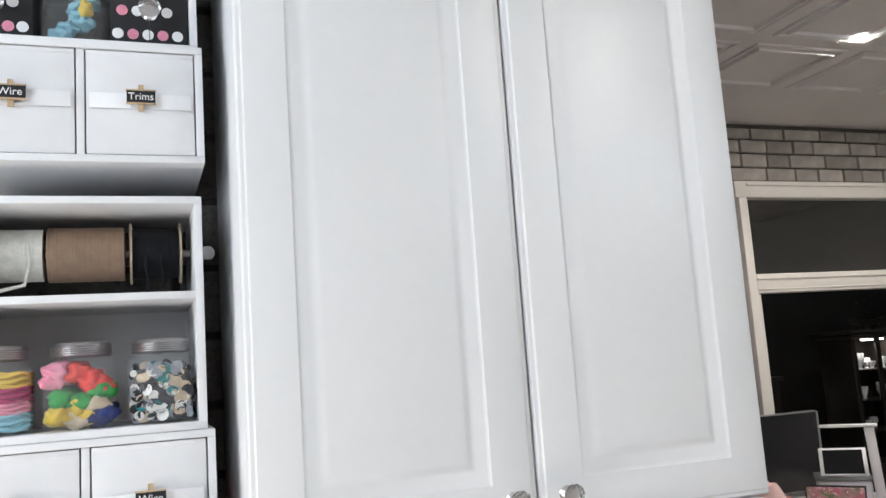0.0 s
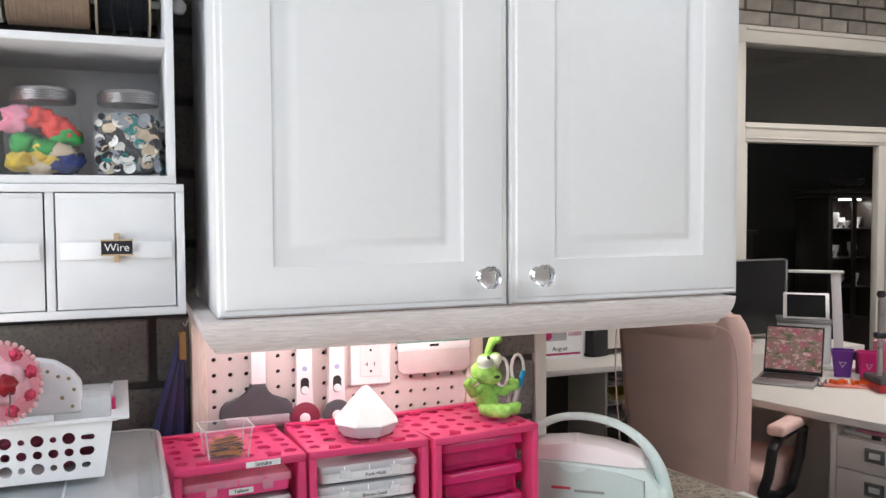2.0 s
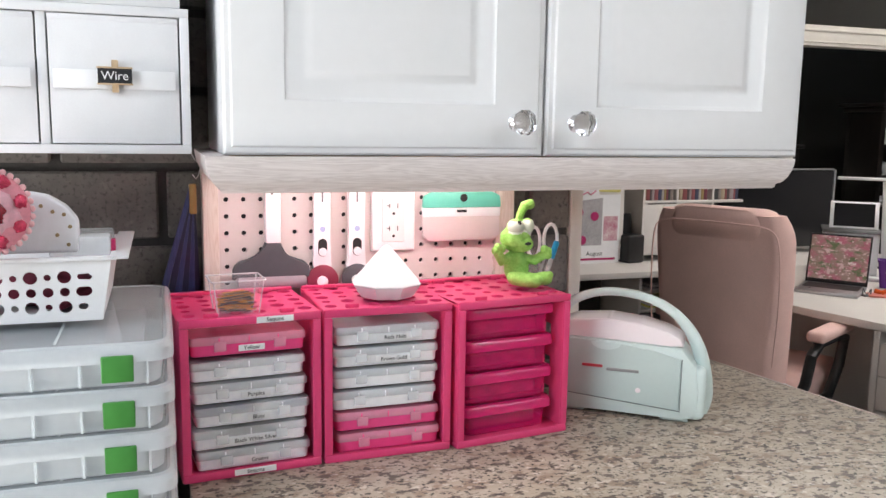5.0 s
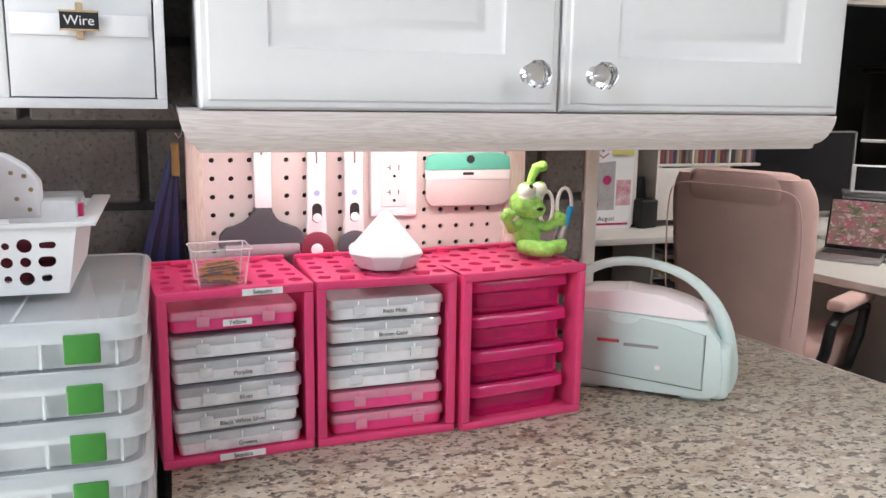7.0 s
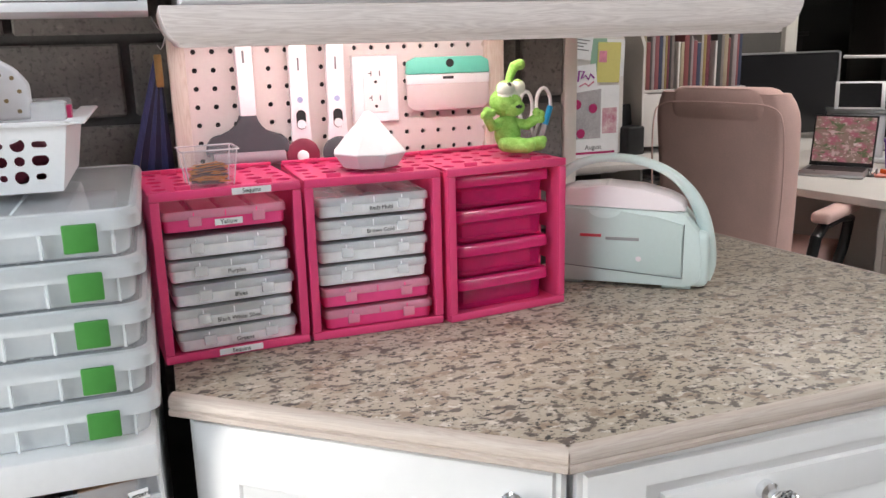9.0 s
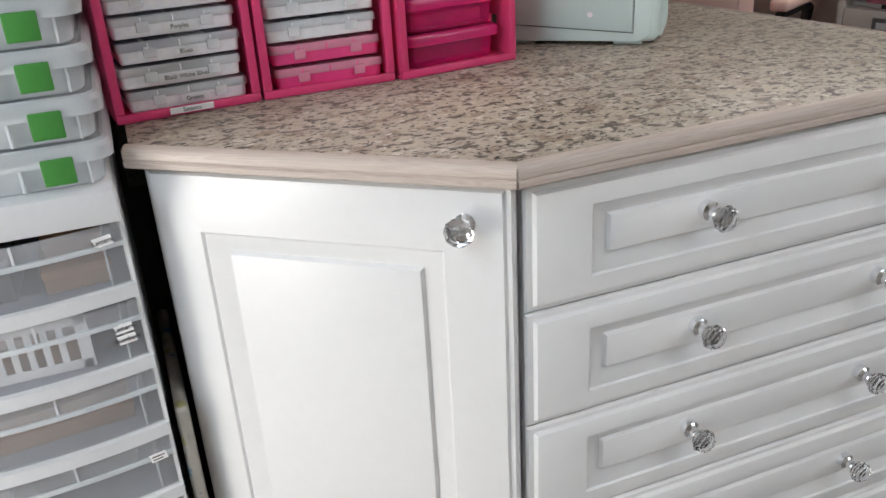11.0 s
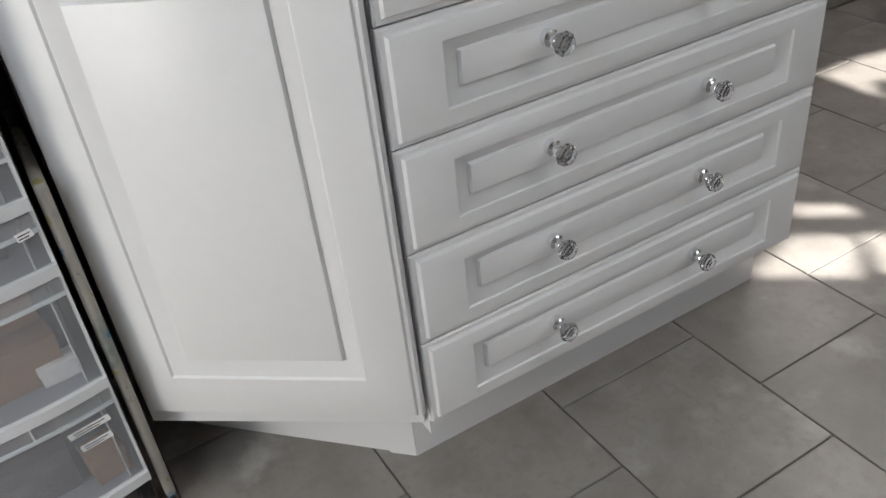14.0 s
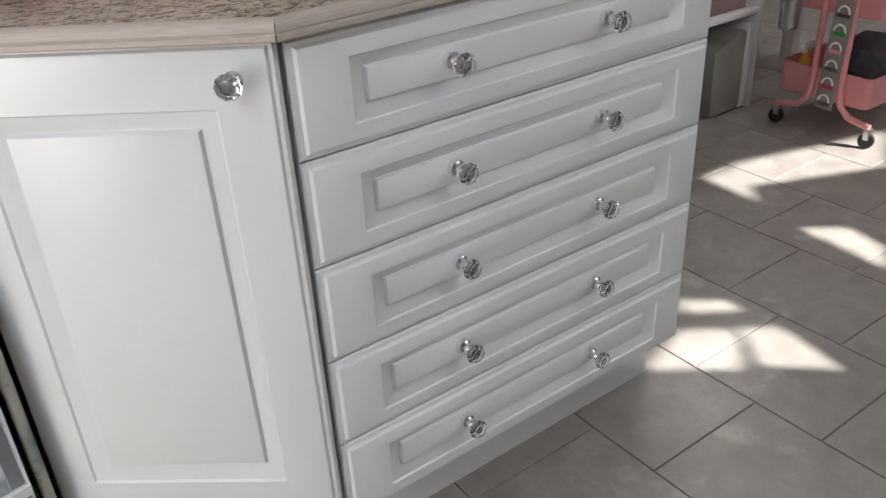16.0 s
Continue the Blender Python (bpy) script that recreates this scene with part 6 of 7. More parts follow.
chair = thing("office_chair", "dusty pink upholstered office chair with black arms", "office chair", pose(2.075, 2.672, 0, 0, 0, -62) @ Matrix.Diagonal((0.90, 1, 1, 1)))
# local: +y is where the sitter looks
def cushion(w0, w1, z0, z1, y, t, n=10, lean=0.08, bow=0.05):
    loops = []
    for i in range(n + 1):
        v = i / n
        z = z0 + (z1 - z0) * v
        w = w0 + (w1 - w0) * v
        e = 1 - max(0, (v - 0.86) / 0.14) ** 2 * 0.13 - max(0, (0.08 - v) / 0.08) ** 2 * 0.1
        th = t * (0.35 + 0.65 * math.sin(math.pi * min(1, max(0.0, 0.12 + v * 0.8))) ** 0.5)
        yy = y - lean * v
        row = []
        for a, b in rounded(w * e, th, min(th * 0.48, 0.05), 5):
            row.append((a, yy + b - bow * (1 - (2 * a / w) ** 2), z))
        loops.append(row)
    return loft(loops)


part("backrest", cushion(0.46, 0.535, 0.41, 1.085, -0.02, 0.13, 24), SUEDE, chair)
part("headroll", cushion(0.40, 0.38, 1.00, 1.100, -0.085, 0.145, 14, 0.01, 0.04), SUEDE, chair, "raised pad along the top")
part("piping", tube(smooth([(0.93 * x, y, z) for x, y, z in [(-0.255, -0.145, 0.60), (-0.268, -0.155, 0.80), (-0.262, -0.166, 0.98), (-0.225, -0.178, 1.045), (-0.10, -0.205, 1.058), (0.10, -0.205, 1.058), (0.225, -0.178, 1.045), (0.262, -0.166, 0.98), (0.268, -0.155, 0.80), (0.255, -0.145, 0.60)]]), 0.003, 6), SUEDE, chair, "stitched seam")
part("seat", box((-0.26, 0.0, 0.40), (0.26, 0.50, 0.52), 0.045, 4), SUEDE, chair)
for s in (-1, 1):
    a = part("arm", tube([(s * 0.27, 0.02, 0.46), (s * 0.30, 0.0, 0.53), (s * 0.31, 0.01, 0.62), (s * 0.31, 0.08, 0.655), (s * 0.31, 0.24, 0.655), (s * 0.31, 0.32, 0.635), (s * 0.305, 0.30, 0.54), (s * 0.30, 0.22, 0.44), (s * 0.28, 0.14, 0.42), (s * 0.27, 0.02, 0.46)], 0.020, 10), BLACK, chair, "black looped arm")
    part("arm_pad", box((s * 0.31 - 0.035, 0.03, 0.662), (s * 0.31 + 0.035, 0.33, 0.700), 0.014, 3), SUEDE, a, "padded arm rest")
part("column", tube([(0, 0.24, 0.10), (0, 0.24, 0.40)], 0.028, 14), BLACK, chair)
for k in range(5):
    t = 2 * math.pi * k / 5
    lg = part("base_leg", tube([(0, 0.24, 0.10), (0.15 * math.cos(t), 0.24 + 0.15 * math.sin(t), 0.085), (0.30 * math.cos(t), 0.24 + 0.30 * math.sin(t), 0.065)], [0.03, 0.022, 0.015], 8), BLACK, chair)
    part("castor", lathe([(0.004, -0.02), (0.028, -0.02), (0.03, 0), (0.028, 0.02), (0.004, 0.02)], 14, m=pose(0.30 * math.cos(t), 0.24 + 0.30 * math.sin(t), 0.030, 0, 90, math.degrees(t) + 90)), BLACK, lg)

# ---- on the desk ----
ALUM = mat("aluminium", (0.55, 0.55, 0.57), 0.3, 0.9, vary=0.04)
SCREEN = ramp_mat("laptop_picture", [(0, 0, 0, 0, (0.18, 0.12, 0.10)), (8, 3, 0.48, 0.6, (0.26, 0.08, 0.11)), (14, 4, 0.54, 0.62, (0.38, 0.26, 0.25)), (11, 3, 0.55, 0.65, (0.07, 0.09, 0.04)), (24, 3, 0.62, 0.66, (0.50, 0.40, 0.38))], 0.3, 0.0, (2, 4, 4))
n_, l_ = SCREEN.node_tree.nodes, SCREEN.node_tree.links
l_.new(n_["Principled BSDF"].inputs["Base Color"].links[0].from_socket, n_["Principled BSDF"].inputs["Emission Color"])
n_["Principled BSDF"].inputs["Emission Strength"].default_value = 0.08
DARKSCR = mat("dark_screen", (0.010, 0.010, 0.012), 0.22, vary=0.2, scale=3)
lap = thing("laptop", "open silver laptop with a pink picture on its screen", "laptop", pose(2.702, 2.885, DZ + 0.001, 0, 0, -53) @ Matrix.Diagonal((0.75, 1, 0.96, 1)))
part("base", box((-0.155, -0.11, 0), (0.155, 0.11, 0.014), 0.004), ALUM, lap)
part("keyboard", box((-0.135, -0.02, 0.0142), (0.135, 0.09, 0.0152)), BLACK, lap)
tilt = pose(0, 0.11, 0.012, -14, 0, 0)
lid = part("lid", moved(box((-0.155, 0, 0), (0.155, 0.007, 0.212), 0.003), tilt), BLACK, lap, "black-rimmed screen lid")
part("picture", moved(box((-0.146, -0.001, 0.018), (0.146, -0.0002, 0.204)), tilt), SCREEN, lid, "pink and green floral picture")
mon = thing("monitor", "large dark switched-off desktop monitor", "monitor", pose(3.19, 3.80, DZ + 0.001))
part("screen", box((-0.35, 0, 0.03), (0.35, 0.03, 0.425), 0.006), DARKSCR, mon)
part("frame", join(box((0.350, -0.003, 0.03), (0.362, 0.034, 0.428), 0.003), box((-0.35, -0.003, 0.4255), (0.35, 0.034, 0.434), 0.003)), ALUM, mon, "thin silver frame")
part("stand", box((-0.10, -0.06, 0), (0.10, 0.12, 0.012), 0.004), ALUM, mon)
part("neck", box((-0.05, 0.031, 0.012), (0.05, 0.045, 0.25), 0.003), ALUM, mon)
stand = thing("desk_box", "white box with a small printer top beside the laptop", "box", pose(3.06, 3.17, DZ + 0.001, 0, 0, -40) @ Matrix.Diagonal((0.72, 0.8, 0.97, 1)))
part("body", box((-0.15, -0.11, 0), (0.15, 0.13, 0.20), 0.012), WHITE_SIDE, stand)
part("top_plate", box((-0.16, -0.12, 0.2), (0.16, 0.14, 0.214), 0.004), PEWTER, stand)
tab = thing("tablet", "white-framed tablet standing on a box", "tablet", pose(3.035, 3.13, DZ + 0.2090, 0, 0, -42) @ Matrix.Diagonal((0.74, 1, 0.74, 1)))
tt = pose(0, 0, 0, -18, 0, 0)
part("frame", moved(box((-0.13, 0, 0.004), (0.13, 0.008, 0.165), 0.003), tt), WHITE, tab)
part("screen", moved(box((-0.108, -0.0015, 0.016), (0.108, -0.0002, 0.153)), tt), DARKSCR, tab)
part("prop", moved(box((-0.12, -0.02, 0), (0.12, 0.03, 0.006), 0.002), Matrix()), PEWTER, tab)
dl = thing("desk_lamp", "white slim desk lamp with a flat horizontal arm", "lamp", pose(3.105, 3.005, DZ + 0.001, 0, 0, -45))
part("base", box((-0.07, -0.05, 0), (0.07, 0.05, 0.018), 0.006), WHITE, dl)
part("post", moved(box((-0.020, -0.008, 0.018), (0.020, 0.008, 0.42), 0.003), pose(0, 0, 0, 0, -3, 0)), WHITE, dl)
part("arm", box((-0.215, -0.018, 0.422), (0.012, 0.018, 0.434), 0.004), WHITE, dl)
for k, (c, x, y) in enumerate((((0.14, 0.03, 0.28), 2.995, 2.885), ((0.62, 0.02, 0.20), 3.055, 2.805))):
    m_ = mat("bin_plastic", c, 0.35, vary=0.1)
    b_ = thing("mini_bin", ("purple" if k == 0 else "magenta") + " toy recycling bin used as pen holder on the desk", "pen holder", pose(x, y, DZ + 0.001, 0, 0, -45), "mini bins")
    part("body", loft([[(a, b, h) for a, b in rounded(w, w * 0.8, 0.008, 3)] for w, h in ((0.062, 0), (0.086, 0.105), (0.092, 0.105), (0.092, 0.113), (0.080, 0.113), (0.058, 0.004))]), m_, b_)
    part("emblem", tube([(0.014 * math.cos(t * 2.094 + 0.5), -0.0375, 0.058 + 0.014 * math.sin(t * 2.094 + 0.5)) for t in range(3)], 0.002, 6, closed=True), WHITE, b_)
post = thing("trimmer_post", "red paper trimmer with an upright silver bar on the desk", "paper trimmer", pose(2.985, 2.615, DZ + 0.001, 0, 0, -25))
part("base", box((-0.10, -0.09, 0), (0.16, 0.09, 0.030), 0.005), mat("red_base", (0.42, 0.025, 0.03), 0.4), post)
part("deck", box((-0.09, -0.08, 0.030), (0.16, 0.08, 0.052), 0.004), FILLS["dark"], post)
part("bar", tube([(-0.06, 0, 0.052), (-0.06, 0, 0.36)], 0.011, 12), STEEL, post)
part("clamp", box((-0.082, -0.018, 0.20), (-0.038, 0.018, 0.222), 0.004), BLACK, post)
part("knob_top", lathe([(0.012, 0.36), (0.018, 0.37), (0.012, 0.385), (0.001, 0.386)], 12, (-0.06, 0, 0)), BLACK, post)
clips = thing("orange_clips", "orange and pink clips in a tray on the desk", "clips", pose(2.850, 2.720, DZ + 0.001, 0, 0, -35))
part("tray", box((-0.09, -0.035, 0), (0.09, 0.035, 0.008), 0.003), mat("salmon_tray", (0.70, 0.25, 0.20), 0.4), clips)
ORNG = mat("orange_clip", (0.80, 0.13, 0.02), 0.4)
for k in range(6):
    part("clip", moved(box((-0.018, -0.005, 0), (0.018, 0.005, 0.016), 0.003), pose(-0.05 + 0.022 * k, 0.01 * (-1) ** k, 0.008 + 0.006 * (k % 2), 0, 12 * (-1) ** k, 30 * k)), ORNG, clips)
tick = thing("cable_clip", "small brown metal clip on the desk", "clip", pose(2.765, 2.765, DZ + 0.001))
part("body", join(tube([(-0.02, 0, 0.004), (-0.01, 0.01, 0.03), (0.0, 0, 0.004), (0.012, -0.008, 0.028), (0.02, 0, 0.004)], 0.003, 6), box((-0.02, -0.012, 0), (0.02, 0.012, 0.006), 0.002)), PEWTER, tick)
for k in range(2):
    pb = thing("pink_pad", "salmon pink file box behind the laptop", "box", pose(2.66 + 0.10 * k, 3.25 - 0.02 * k, DZ + 0.001, 0, 0, -20), "pink boxes behind the laptop")
    part("body", box((-0.045, -0.02, 0), (0.045, 0.02, 0.14), 0.003), mat("salmon_card", (0.70, 0.30, 0.27), 0.6, vary=0.1), pb)
for k, (x, y, h, c) in enumerate(((3.15, 2.78, 0.26, ROSE), (3.22, 2.70, 0.20, PINKBEAD), (3.16, 2.90, 0.15, CRIMSON))):
    st = thing("sticker_stack", "stack of pink craft supplies on the desk", "craft supplies", pose(x, y, DZ + 0.001, 0, 0, 20 * k), "craft supplies on the desk")
    part("body", box((-0.05, -0.05, 0), (0.05, 0.05, h * 0.6), 0.006), c, st)
    part("round_tag", moved(lathe([(0.001, -0.004), (0.045, -0.004), (0.047, 0), (0.045, 0.004), (0.001, 0.004)], 20), pose(0, -0.03, h * 0.6 + 0.044, 90)), PINKBEAD, st, "round pale pink tag")

# hutch side with calendar and notes, organiser with books
hutch = thing("filing_cabinet", "white upright cabinet with calendar and notes pinned on it", "cabinet", pose(2.10, 3.74, DZ + 0.001))
part("body", box((-0.155, 0, -0.0), (0.17, 0.32, 0.88), 0.004), DESKW, hutch)
part("door_panel", box((-0.145, -0.014, 0.01), (0.16, -0.001, 0.87), 0.003), DESKW, hutch)


def sheet(name, label, category, x, z, w, h, material, turn=0.0, y=3.722, bars=0):
    th = thing(name, label, category, pose(x, y, z, 0, turn, 0), "papers on the cabinet")
    part("paper", box((-w / 2, -0.0012, -h / 2), (w / 2, 0, h / 2)), material, th)
    for k in range(bars):
        part("print_bar", box((-w * 0.38, -0.0022, h * (0.3 - 0.14 * k)), (w * (0.38 - 0.1 * (k % 3)), -0.0012, h * (0.3 - 0.14 * k) + 0.005)), PEWTER, th)
    return th


YELLOW = mat("yellow_note", (0.66, 0.60, 0.20), 0.7, vary=0.08)
GREENN = mat("green_note", (0.28, 0.45, 0.33), 0.7, vary=0.08)
GREYP = mat("grey_print", (0.42, 0.40, 0.41), 0.7, vary=0.3, scale=14)
BLUSH = mat("floral_print", (0.62, 0.52, 0.52), 0.7, vary=0.3, scale=25, dark=(0.45, 0.10, 0.18))
cal = sheet("wall_calendar", "wall calendar with floral picture hanging on the cabinet", "calendar", 2.105, 0.85, 0.265, 0.40, PAPER)
part("picture", box((-0.125, -0.0022, -0.035), (0.04, -0.0013, 0.185)), GREYP, cal, "grey picture with red flowers")
part("picture", box((0.048, -0.0022, -0.015), (0.122, -0.0013, 0.10)), BLUSH, cal, "red floral print")
for x, z in ((-0.08, 0.12), (0.0, 0.10), (-0.06, -0.01)):
    part("flower", moved(lathe([(0.001, 0), (0.022, 0), (0.018, 0.001), (0.001, 0.0012)], 10), pose(x, -0.0023, z, 90)), CRIMSON, cal)
part("month", moved(words("August", 0.030), pose(0.005, -0.0018, -0.075)), INK, cal)
part("red_bar", box((-0.11, -0.0022, -0.105), (0.115, -0.0013, -0.095)), CRIMSON, cal)
sheet("note_sheet", "white printed note pinned on the cabinet", "paper", 2.03, 1.22, 0.13, 0.10, PAPER, 8, 3.721, 4)
sheet("note_sheet", "green note pinned on the cabinet", "paper", 2.13, 1.17, 0.08, 0.17, GREENN, 0, 3.7225)
sheet("note_sheet", "pale note pinned on the cabinet", "paper", 2.21, 1.17, 0.10, 0.16, PAPER, 2, 3.7235)
yn = sheet("note_sheet", "yellow note pinned on the cabinet", "paper", 2.18, 1.15, 0.115, 0.175, YELLOW, 2, 3.720)
part("sticky", box((-0.05, -0.0022, 0.0), (-0.012, -0.0013, 0.05)), ROSE, yn, "pink sticky note")
pn = sheet("note_card", "white card with purple lettering strokes", "paper", 2.065, 1.085, 0.11, 0.115, PAPER, -6, 3.7185)
PURP = mat("purple_ink", (0.40, 0.05, 0.40), 0.6)
part("strokes", tube([(-0.04, -0.0025, -0.01), (-0.03, -0.0025, 0.035), (-0.005, -0.0025, 0.03), (-0.025, -0.0025, 0.0), (0.0, -0.0025, 0.012), (0.012, -0.0025, -0.008), (0.025, -0.0025, 0.015), (0.04, -0.0025, -0.005)], 0.004, 6), PURP, pn)
part("strokes", tube([(-0.035, -0.0025, -0.032), (-0.005, -0.0025, -0.022), (0.01, -0.0025, -0.036), (0.038, -0.0025, -0.02)], 0.0035, 6), ROSE, pn)

org = thing("magazine_rack", "white desktop rack holding books and folders", "rack", pose(2.52, 3.72, DZ + 0.001))
part("left_side", slab([(-0.175, 0), (-0.165, 0), (-0.165, 0.50), (-0.20, 0.58), (-0.21, 0.58), (-0.175, 0.48)], -0.02, 0.25, 0.0), DESKW, org)
for x in (0.02, 0.22):
    part("divider", box((x, 0.0, 0.0), (x + 0.010, 0.25, 0.5), 0.001), DESKW, org)
part("shelf", box((-0.165, 0, 0.275), (0.40, 0.25, 0.287), 0.001), DESKW, org)
drw = part("drawer_front", box((-0.163, -0.012, 0.03), (0.018, 0.0, 0.27), 0.003), DESKW, org)
part("label_pull", moved(panel(0.075, 0.05, [(0, 0, 0.002), (0.002, 0.002, 0), (0.014, 0.014, 0), (0.015, 0.015, 0.004)], 0.008), pose(-0.02, -0.02, 0.15)), PEWTER, drw, "pewter label-holder pull")
part("rear", box((-0.165, 0.245, 0), (0.40, 0.25, 0.5)), DESKW, org)
r = random.Random(12)
x = -0.155
cols = [mat("book_cover", c, 0.6, vary=0.2, scale=30) for c in ((0.42, 0.34, 0.24), (0.24, 0.07, 0.07), (0.10, 0.08, 0.08), (0.36, 0.30, 0.30), (0.30, 0.10, 0.11), (0.06, 0.07, 0.12), (0.45, 0.42, 0.38), (0.34, 0.24, 0.10), (0.18, 0.05, 0.07), (0.05, 0.05, 0.05), (0.26, 0.22, 0.20))]
k = 0
while x < 0.38:
    w, h = r.uniform(0.010, 0.026), r.uniform(0.20, 0.30)
    if not (0.012 < x + w and x < 0.035) and not (0.21 < x + w and x < 0.235):
        bk = thing("book", "upright book or folder in the rack", "book", pose(2.52 + x, 3.735, DZ + 0.2885), "books in the rack")
        part("cover", box((0, 0, 0), (w - 0.001, 0.19, h), 0.001), cols[k % len(cols)], bk)
        part("pages", box((0.0015, 0.002, h), (w - 0.0025, 0.187, h + 0.001)), PAPER, bk)
        k += 1
    x += w
spk = thing("speaker", "small black desktop speaker", "speaker", pose(2.31, 3.68, DZ + 0.001, 0, 0, 10))
part("body", box((-0.05, 0, 0), (0.05, 0.12, 0.13), 0.010, 3), BLACK, spk)
part("phone", moved(box((-0.03, 0, 0.13), (0.03, 0.012, 0.23), 0.003), pose(0, 0.05, 0, -8)), BLACK, spk)
srt = thing("paper_sorter", "white paper sorter shelf full of papers under the desk", "shelf", pose(2.47, 3.56, 0))
for x in (-0.21, 0.20):
    part("side", box((x, 0, 0), (x + 0.012, 0.35, 0.70), 0.001), DESKW, srt)
for z in (0.30, 0.42, 0.52, 0.61, 0.685):
    part("shelf", box((-0.198, 0, z), (0.20, 0.35, z + 0.010), 0.001), DESKW, srt)
part("drawer_front", box((-0.195, -0.002, 0.04), (0.198, 0.01, 0.295), 0.002), DESKW, srt)
for z, m_ in ((0.4305, PAPER), (0.5305, YELLOW), (0.6205, FILLS["grey"])):
    ps = thing("paper_pile", "pile of loose papers on a sorter shelf", "papers", pose(2.47, 3.58, z, 0, 0, 3), "piles in the sorter")
    for q in range(4):
        part("bundle", box((-0.16 + 0.01 * q, -0.012 + 0.004 * q, 0.008 * q), (0.15 + 0.01 * q, 0.20, 0.008 * q + 0.007), 0.0005), m_ if q % 2 else PAPER, ps)

# ---- recessed ceiling lamps ----
LAMPON = mat("lamp_on", (1.0, 0.96, 0.9), 0.5, vary=0.0, emit=2.3)
dlm = thing("ceiling_spot", "round white recessed ceiling lamp, lit", "ceiling lamp", pose(3.21, 2.91, CEIL_Z), "ceiling spots")
part("ring", lathe([(0.060, 0.0), (0.075, -0.002), (0.078, 0.0), (0.06, 0.001)], 28), WHITE, dlm)
part("bulb", lathe([(0.001, -0.003), (0.045, -0.003), (0.048, 0.0), (0.001, 0.0005)], 28), LAMPON, dlm, "glowing lamp face")
# the spot at (1.95, -0.72) is an unseen extra, added to light the drawers
for x, y in ((3.21, 1.70), (4.45, 2.91), (4.45, 1.70), (1.95, 2.91), (1.95, -0.72)):
    copy_thing(dlm, pose(x, y, CEIL_Z))
for x, y, power in ((3.21, 2.91, 3.0), (4.45, 2.91, 3.0), (3.21, 1.70, 3.0), (1.95, -0.72, 3.8)):
    lamp("spot_light", "AREA", look((x, y, CEIL_Z - 0.012), (x, y, 0)), power, (1.0, 0.95, 0.91), 0.12, 0.12)

# ---- cart, shelf end and paper bin beside the sunny floor ----
CARTP = mat("cart_pink", (0.72, 0.30, 0.30), 0.35, vary=0.06, scale=8)
cart = thing("rolling_cart", "salmon pink metal rolling cart loaded with craft supplies", "cart", pose(2.765, 1.395, 0))
for z in (0.115, 0.400):
    tr = part("tray", loft([[(a + 0.22, b + 0.17, z + h) for a, b in rounded(0.42 + s, 0.31 + s, 0.02, 4)] for s, h in ((0.0, 0.0), (0.012, 0.004), (0.014, 0.105), (0.018, 0.105), (0.008, 0.105), (0.004, 0.006))]), CARTP, cart)
for x in (-0.01, 0.45):
    for s, y0, yc in ((1, 0.10, -0.02), (-1, 0.20, 0.32)):
        part("post", tube([(x, y0, 0.75), (x, y0, 0.16), (x, y0 - 0.012 * s, 0.115), (x, y0 - 0.045 * s, 0.085), (x, yc + 0.02 * s, 0.075), (x, yc, 0.072)], 0.011, 10), CARTP, cart)
for x in (0.0, 0.45):
    for y in (-0.015, 0.315):
        c = part("castor", lathe([(0.005, -0.010), (0.024, -0.010), (0.026, 0), (0.024, 0.010), (0.005, 0.010)], 18, m=pose(x - 0.005, y, 0.0265, 0, 90, 20)), BLACK, cart, "black castor wheel")
        part("fork", box((x - 0.018, y - 0.010, 0.030), (x + 0.008, y + 0.010, 0.070), 0.003), STEEL, c)
ctn = thing("supply_box", "dark box of supplies in the cart tray", "box", pose(2.965, 1.495, 0.1225, 0, 0, 10))
part("body", box((-0.12, -0.07, 0), (0.12, 0.10, 0.16), 0.004), FILLS["dark"], ctn)
part("pad", moved(box((-0.06, -0.10, 0), (0.10, -0.085, 0.14), 0.002), pose(0, 0, 0, -10)), FILLS["kraft"], ctn)
yt = thing("glue_tube", "yellow tube with a white top in the cart tray", "glue tube", pose(2.80, 1.66, 0.1225))
part("body", lathe([(0.018, 0), (0.020, 0.01), (0.019, 0.10), (0.008, 0.125), (0.008, 0.14), (0.001, 0.141)], 14), mat("amber_tube", (0.65, 0.26, 0.02), 0.4, vary=0.2, scale=30), yt)
part("tag", box((-0.028, -0.006, 0.13), (0.028, 0.0, 0.165), 0.001), PAPER, yt)
stk = thing("sticker_strip", "clear strip of silvery arch stickers hanging on the cart", "stickers", pose(2.738, 1.535, 0.10, 3, 0, 0))
part("strip", box((-0.002, -0.032, 0), (0.002, 0.032, 0.36), 0.001), mat("smoky_sleeve", (0.42, 0.38, 0.34), 0.15, vary=0.15, scale=20, alpha=0.55), stk, "smoky clear sleeve")
for k in range(6):
    z = 0.012 + 0.058 * k
    st = part("sticker", box((-0.0036, -0.022, z), (-0.0022, 0.022, z + 0.012), 0.0004), (FILLS["dark"], CRIMSON, FILLS["dark"], ROSE, LEAF, FILLS["dark"])[k], stk)
    part("arch", tube([(-0.0045, 0.019 * math.cos(math.pi * q / 8), z + 0.014 + 0.022 * math.sin(math.pi * q / 8)) for q in range(9)], 0.0032, 6), FILLS["white"], st, "pale silvery arch")
cupm = thing("metal_cup", "steel cup hooked on the cart", "cup", pose(2.765, 1.72, 0.325))
part("body", lathe([(0.028, 0), (0.032, 0.004), (0.036, 0.10), (0.033, 0.10), (0.028, 0.008)], 20), STEEL, cupm)
shf = thing("floor_shelf", "white shelf unit standing on the tiles", "shelf", pose(2.830, 1.885, 0))
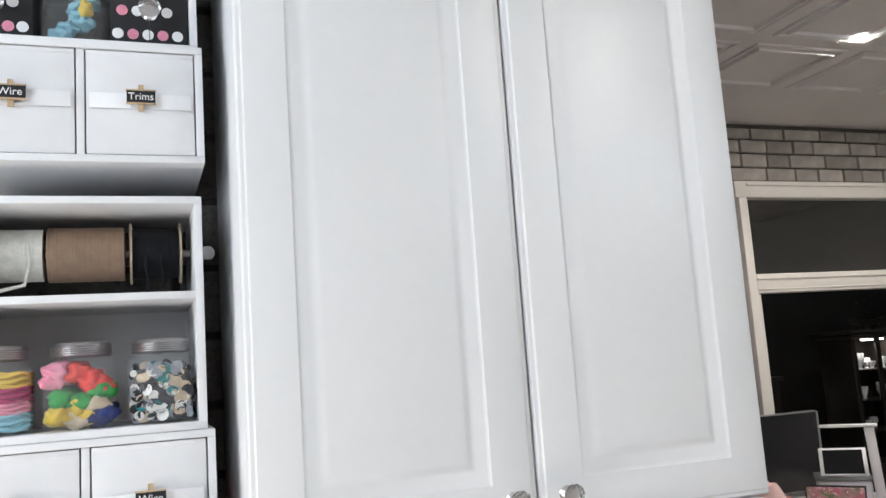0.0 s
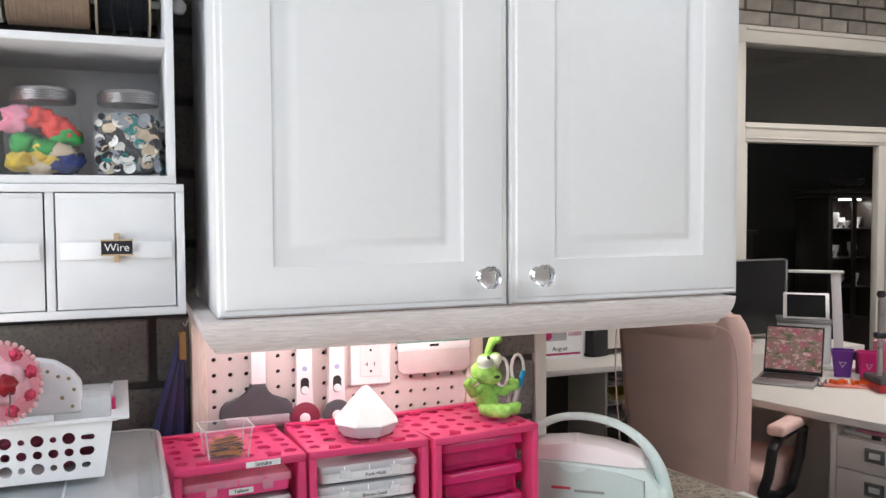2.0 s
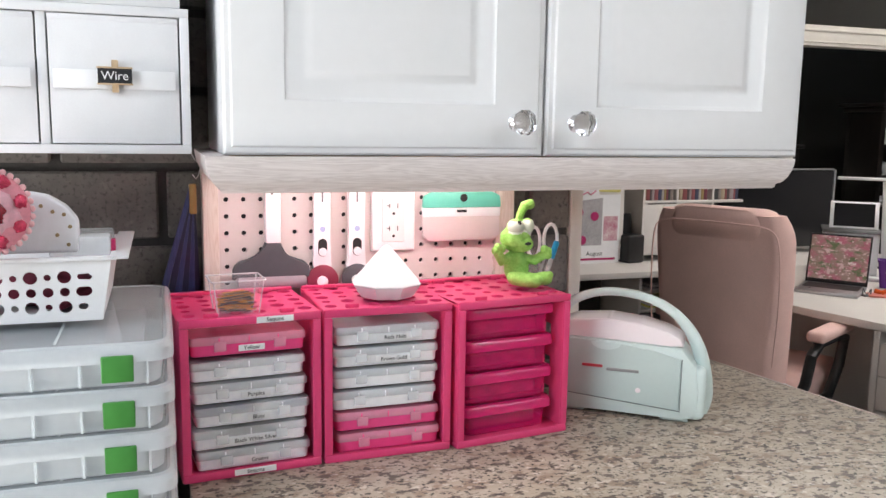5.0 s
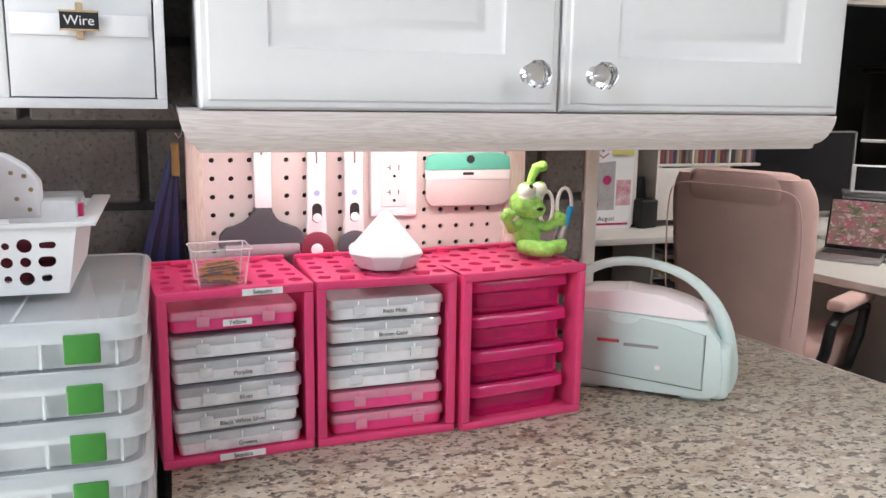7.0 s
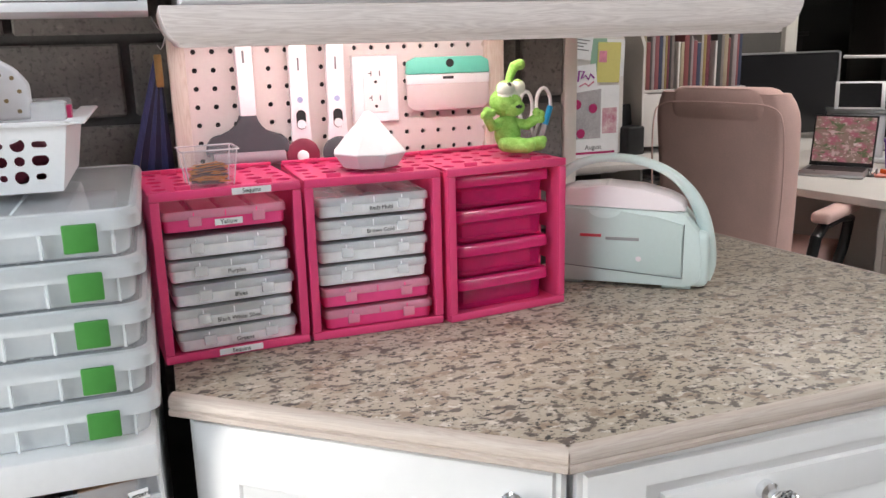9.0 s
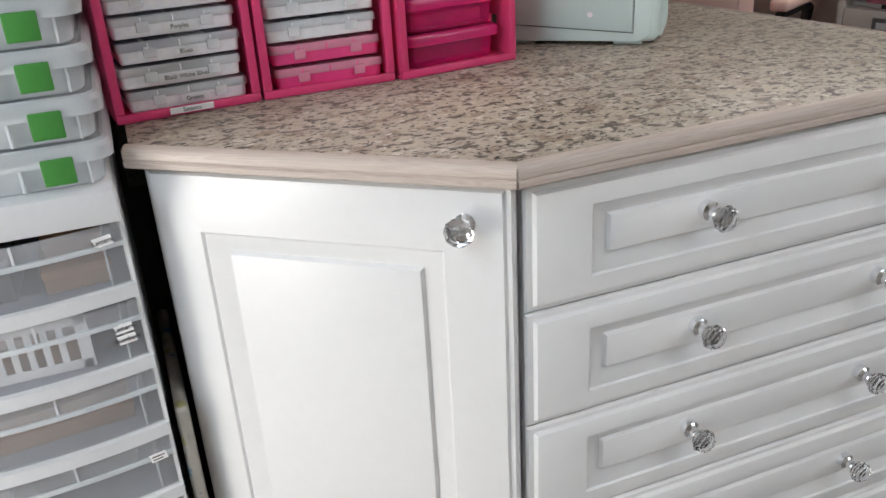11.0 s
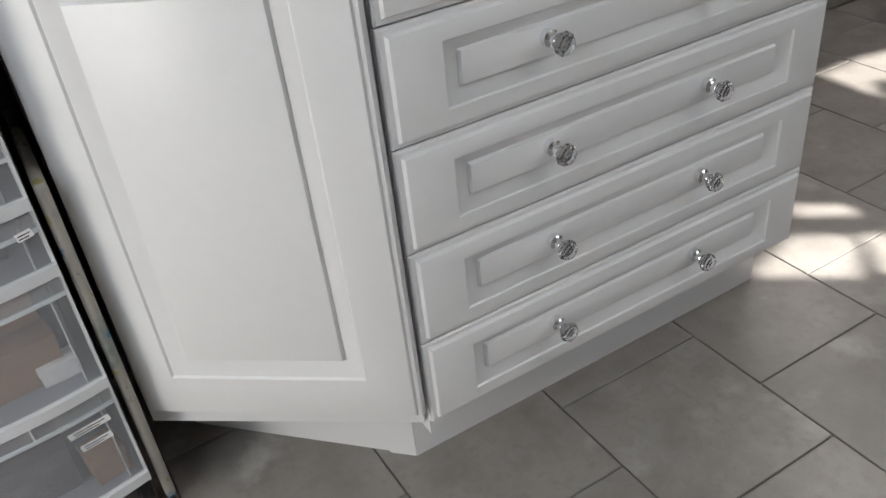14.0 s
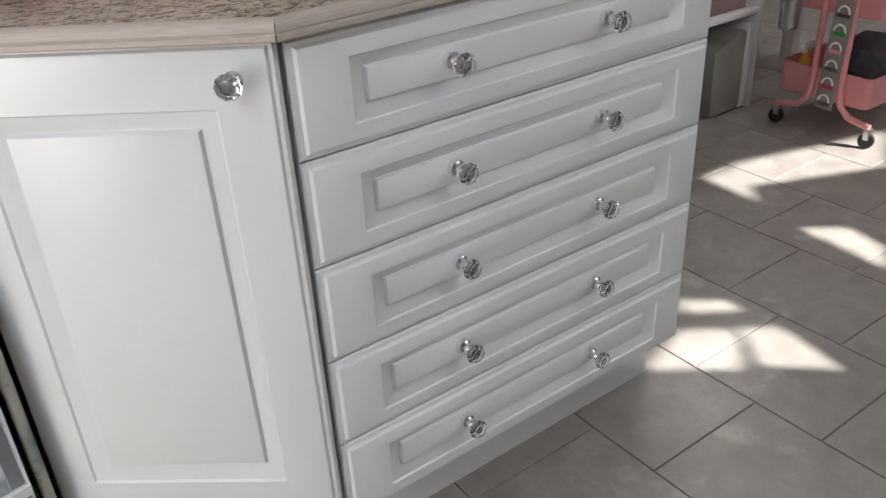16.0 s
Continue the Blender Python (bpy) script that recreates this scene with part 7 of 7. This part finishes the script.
part("side", box((-0.02, -0.02, 0), (0.0, 0.155, 0.69), 0.002), WHITE_SIDE, shf)
part("far_side", box((-0.54, -0.02, 0), (-0.52, 0.155, 0.69), 0.002), WHITE_SIDE, shf)
part("shelf", box((-0.52, -0.02, 0.345), (-0.02, 0.155, 0.365), 0.002), WHITE_SIDE, shf)
part("top", box((-0.54, -0.02, 0.69), (0.0, 0.155, 0.70), 0.002), WHITE_SIDE, shf)
part("rear", box((-0.52, 0.150, 0.02), (-0.02, 0.155, 0.69)), WHITE_SIDE, shf)
bk = thing("shelf_box", "pinkish box on the white shelf", "box", pose(2.630, 1.945, 0.366))
part("body", box((-0.12, -0.05, 0), (0.14, 0.08, 0.18), 0.003), mat("mauve_box", (0.34, 0.22, 0.22), 0.7, vary=0.3, scale=20), bk)
OLIVEG = mat("olive_grey_plastic", (0.26, 0.255, 0.225), 0.45, vary=0.05, scale=8)
ppr = thing("paper_bin", "olive grey and white plastic bin under the shelf", "bin", pose(2.678, 1.875, 0, 0, 0, 0))
part("front", slab([(-0.07, 0.005), (0.08, 0.005), (0.092, 0.02), (0.094, 0.285), (0.06, 0.30), (0.035, 0.295), (0.02, 0.265), (-0.03, 0.250), (-0.075, 0.245)], 0.0, 0.15, 0.006), OLIVEG, ppr)
part("side_shell", slab([(0.096, 0.002), (0.118, 0.02), (0.124, 0.20), (0.116, 0.30), (0.098, 0.315)], -0.004, 0.155, 0.005), WHITE_SIDE, ppr, "white side shell")
part("grip", box((0.1225, 0.05, 0.215), (0.1265, 0.10, 0.232), 0.002), OLIVEG, ppr)

# ---- pieces of the wall and of the floor ----
def block_mesh(w, h, d, bev):
    me = finish(box((0, 0, 0), (w, d, h), bev, 1), "block", BLOCK)
    return me


BH, BL, J = 0.108, 0.286, 0.012
full = block_mesh(BL - J, BH - J, 0.020, 0.003)
count = 0
for i in range(-4, 11):
    z = 1.177 + J / 2 + BH * i
    off = (0.213, 0.075)[i % 2]
    for k in range(-3, 4):
        x0, x1 = off + BL * k + J / 2, off + BL * (k + 1) - J / 2
        if x1 < -0.25 or x0 > END_X - 0.01:
            continue
        me = full
        if x1 > END_X:
            me = block_mesh(END_X - 0.002 - x0, BH - J, 0.020, 0.003)
        o = new("block", me)
        o.location = (x0, WALL_Y - 0.0005, z)
        o.parent = wall_north

# stone courses over the window
r = random.Random(21)
z = 2.505
for h in (0.085, 0.088, 0.085, 0.075):
    x = 3.0 + r.uniform(0, 0.1)
    while x < 5.6:
        w = r.uniform(0.14, 0.30)
        o = new("stone", finish(box((0, 0, 0), (w - 0.012, 0.03, h - 0.010), 0.004, 1), "stone", STONE))
        o.location = (x, FAR_Y - 0.022 - r.uniform(0, 0.008), z)
        o.parent = wall_far
        x += w
    z += h

# floor tiles, half offset column by column
TX, TYL, GJ = 0.300, 0.2960, 0.0028
tile = finish(box((0, 0, -0.008), (TX - GJ, TYL - GJ, 0.0), 0.0012, 1), "tile", TILE)
rest = bmesh.new()
for i in range(-7, 26):
    for k in range(-10, 12):
        x = 0.838 + TX * i + GJ / 2
        y = (0.990, 0.8380)[i % 2] + TYL * k + GJ / 2
        if x < -1.3 or x > 6.3 or y < -1.7 or y > 3.9:
            continue
        if 0.1 < x < 3.3 and 0.0 < y < 2.2:
            o = new("tile", tile)
            o.location = (x, y, 0)
            o.parent = floor
        else:
            box((x, y, -0.008), (x + TX - GJ, y + TYL - GJ, 0.0), bm=rest)
o = new("outer_tiles", finish(rest, "outer_tiles", TILE))
o.parent = floor
tagged(o, kind="stuff")
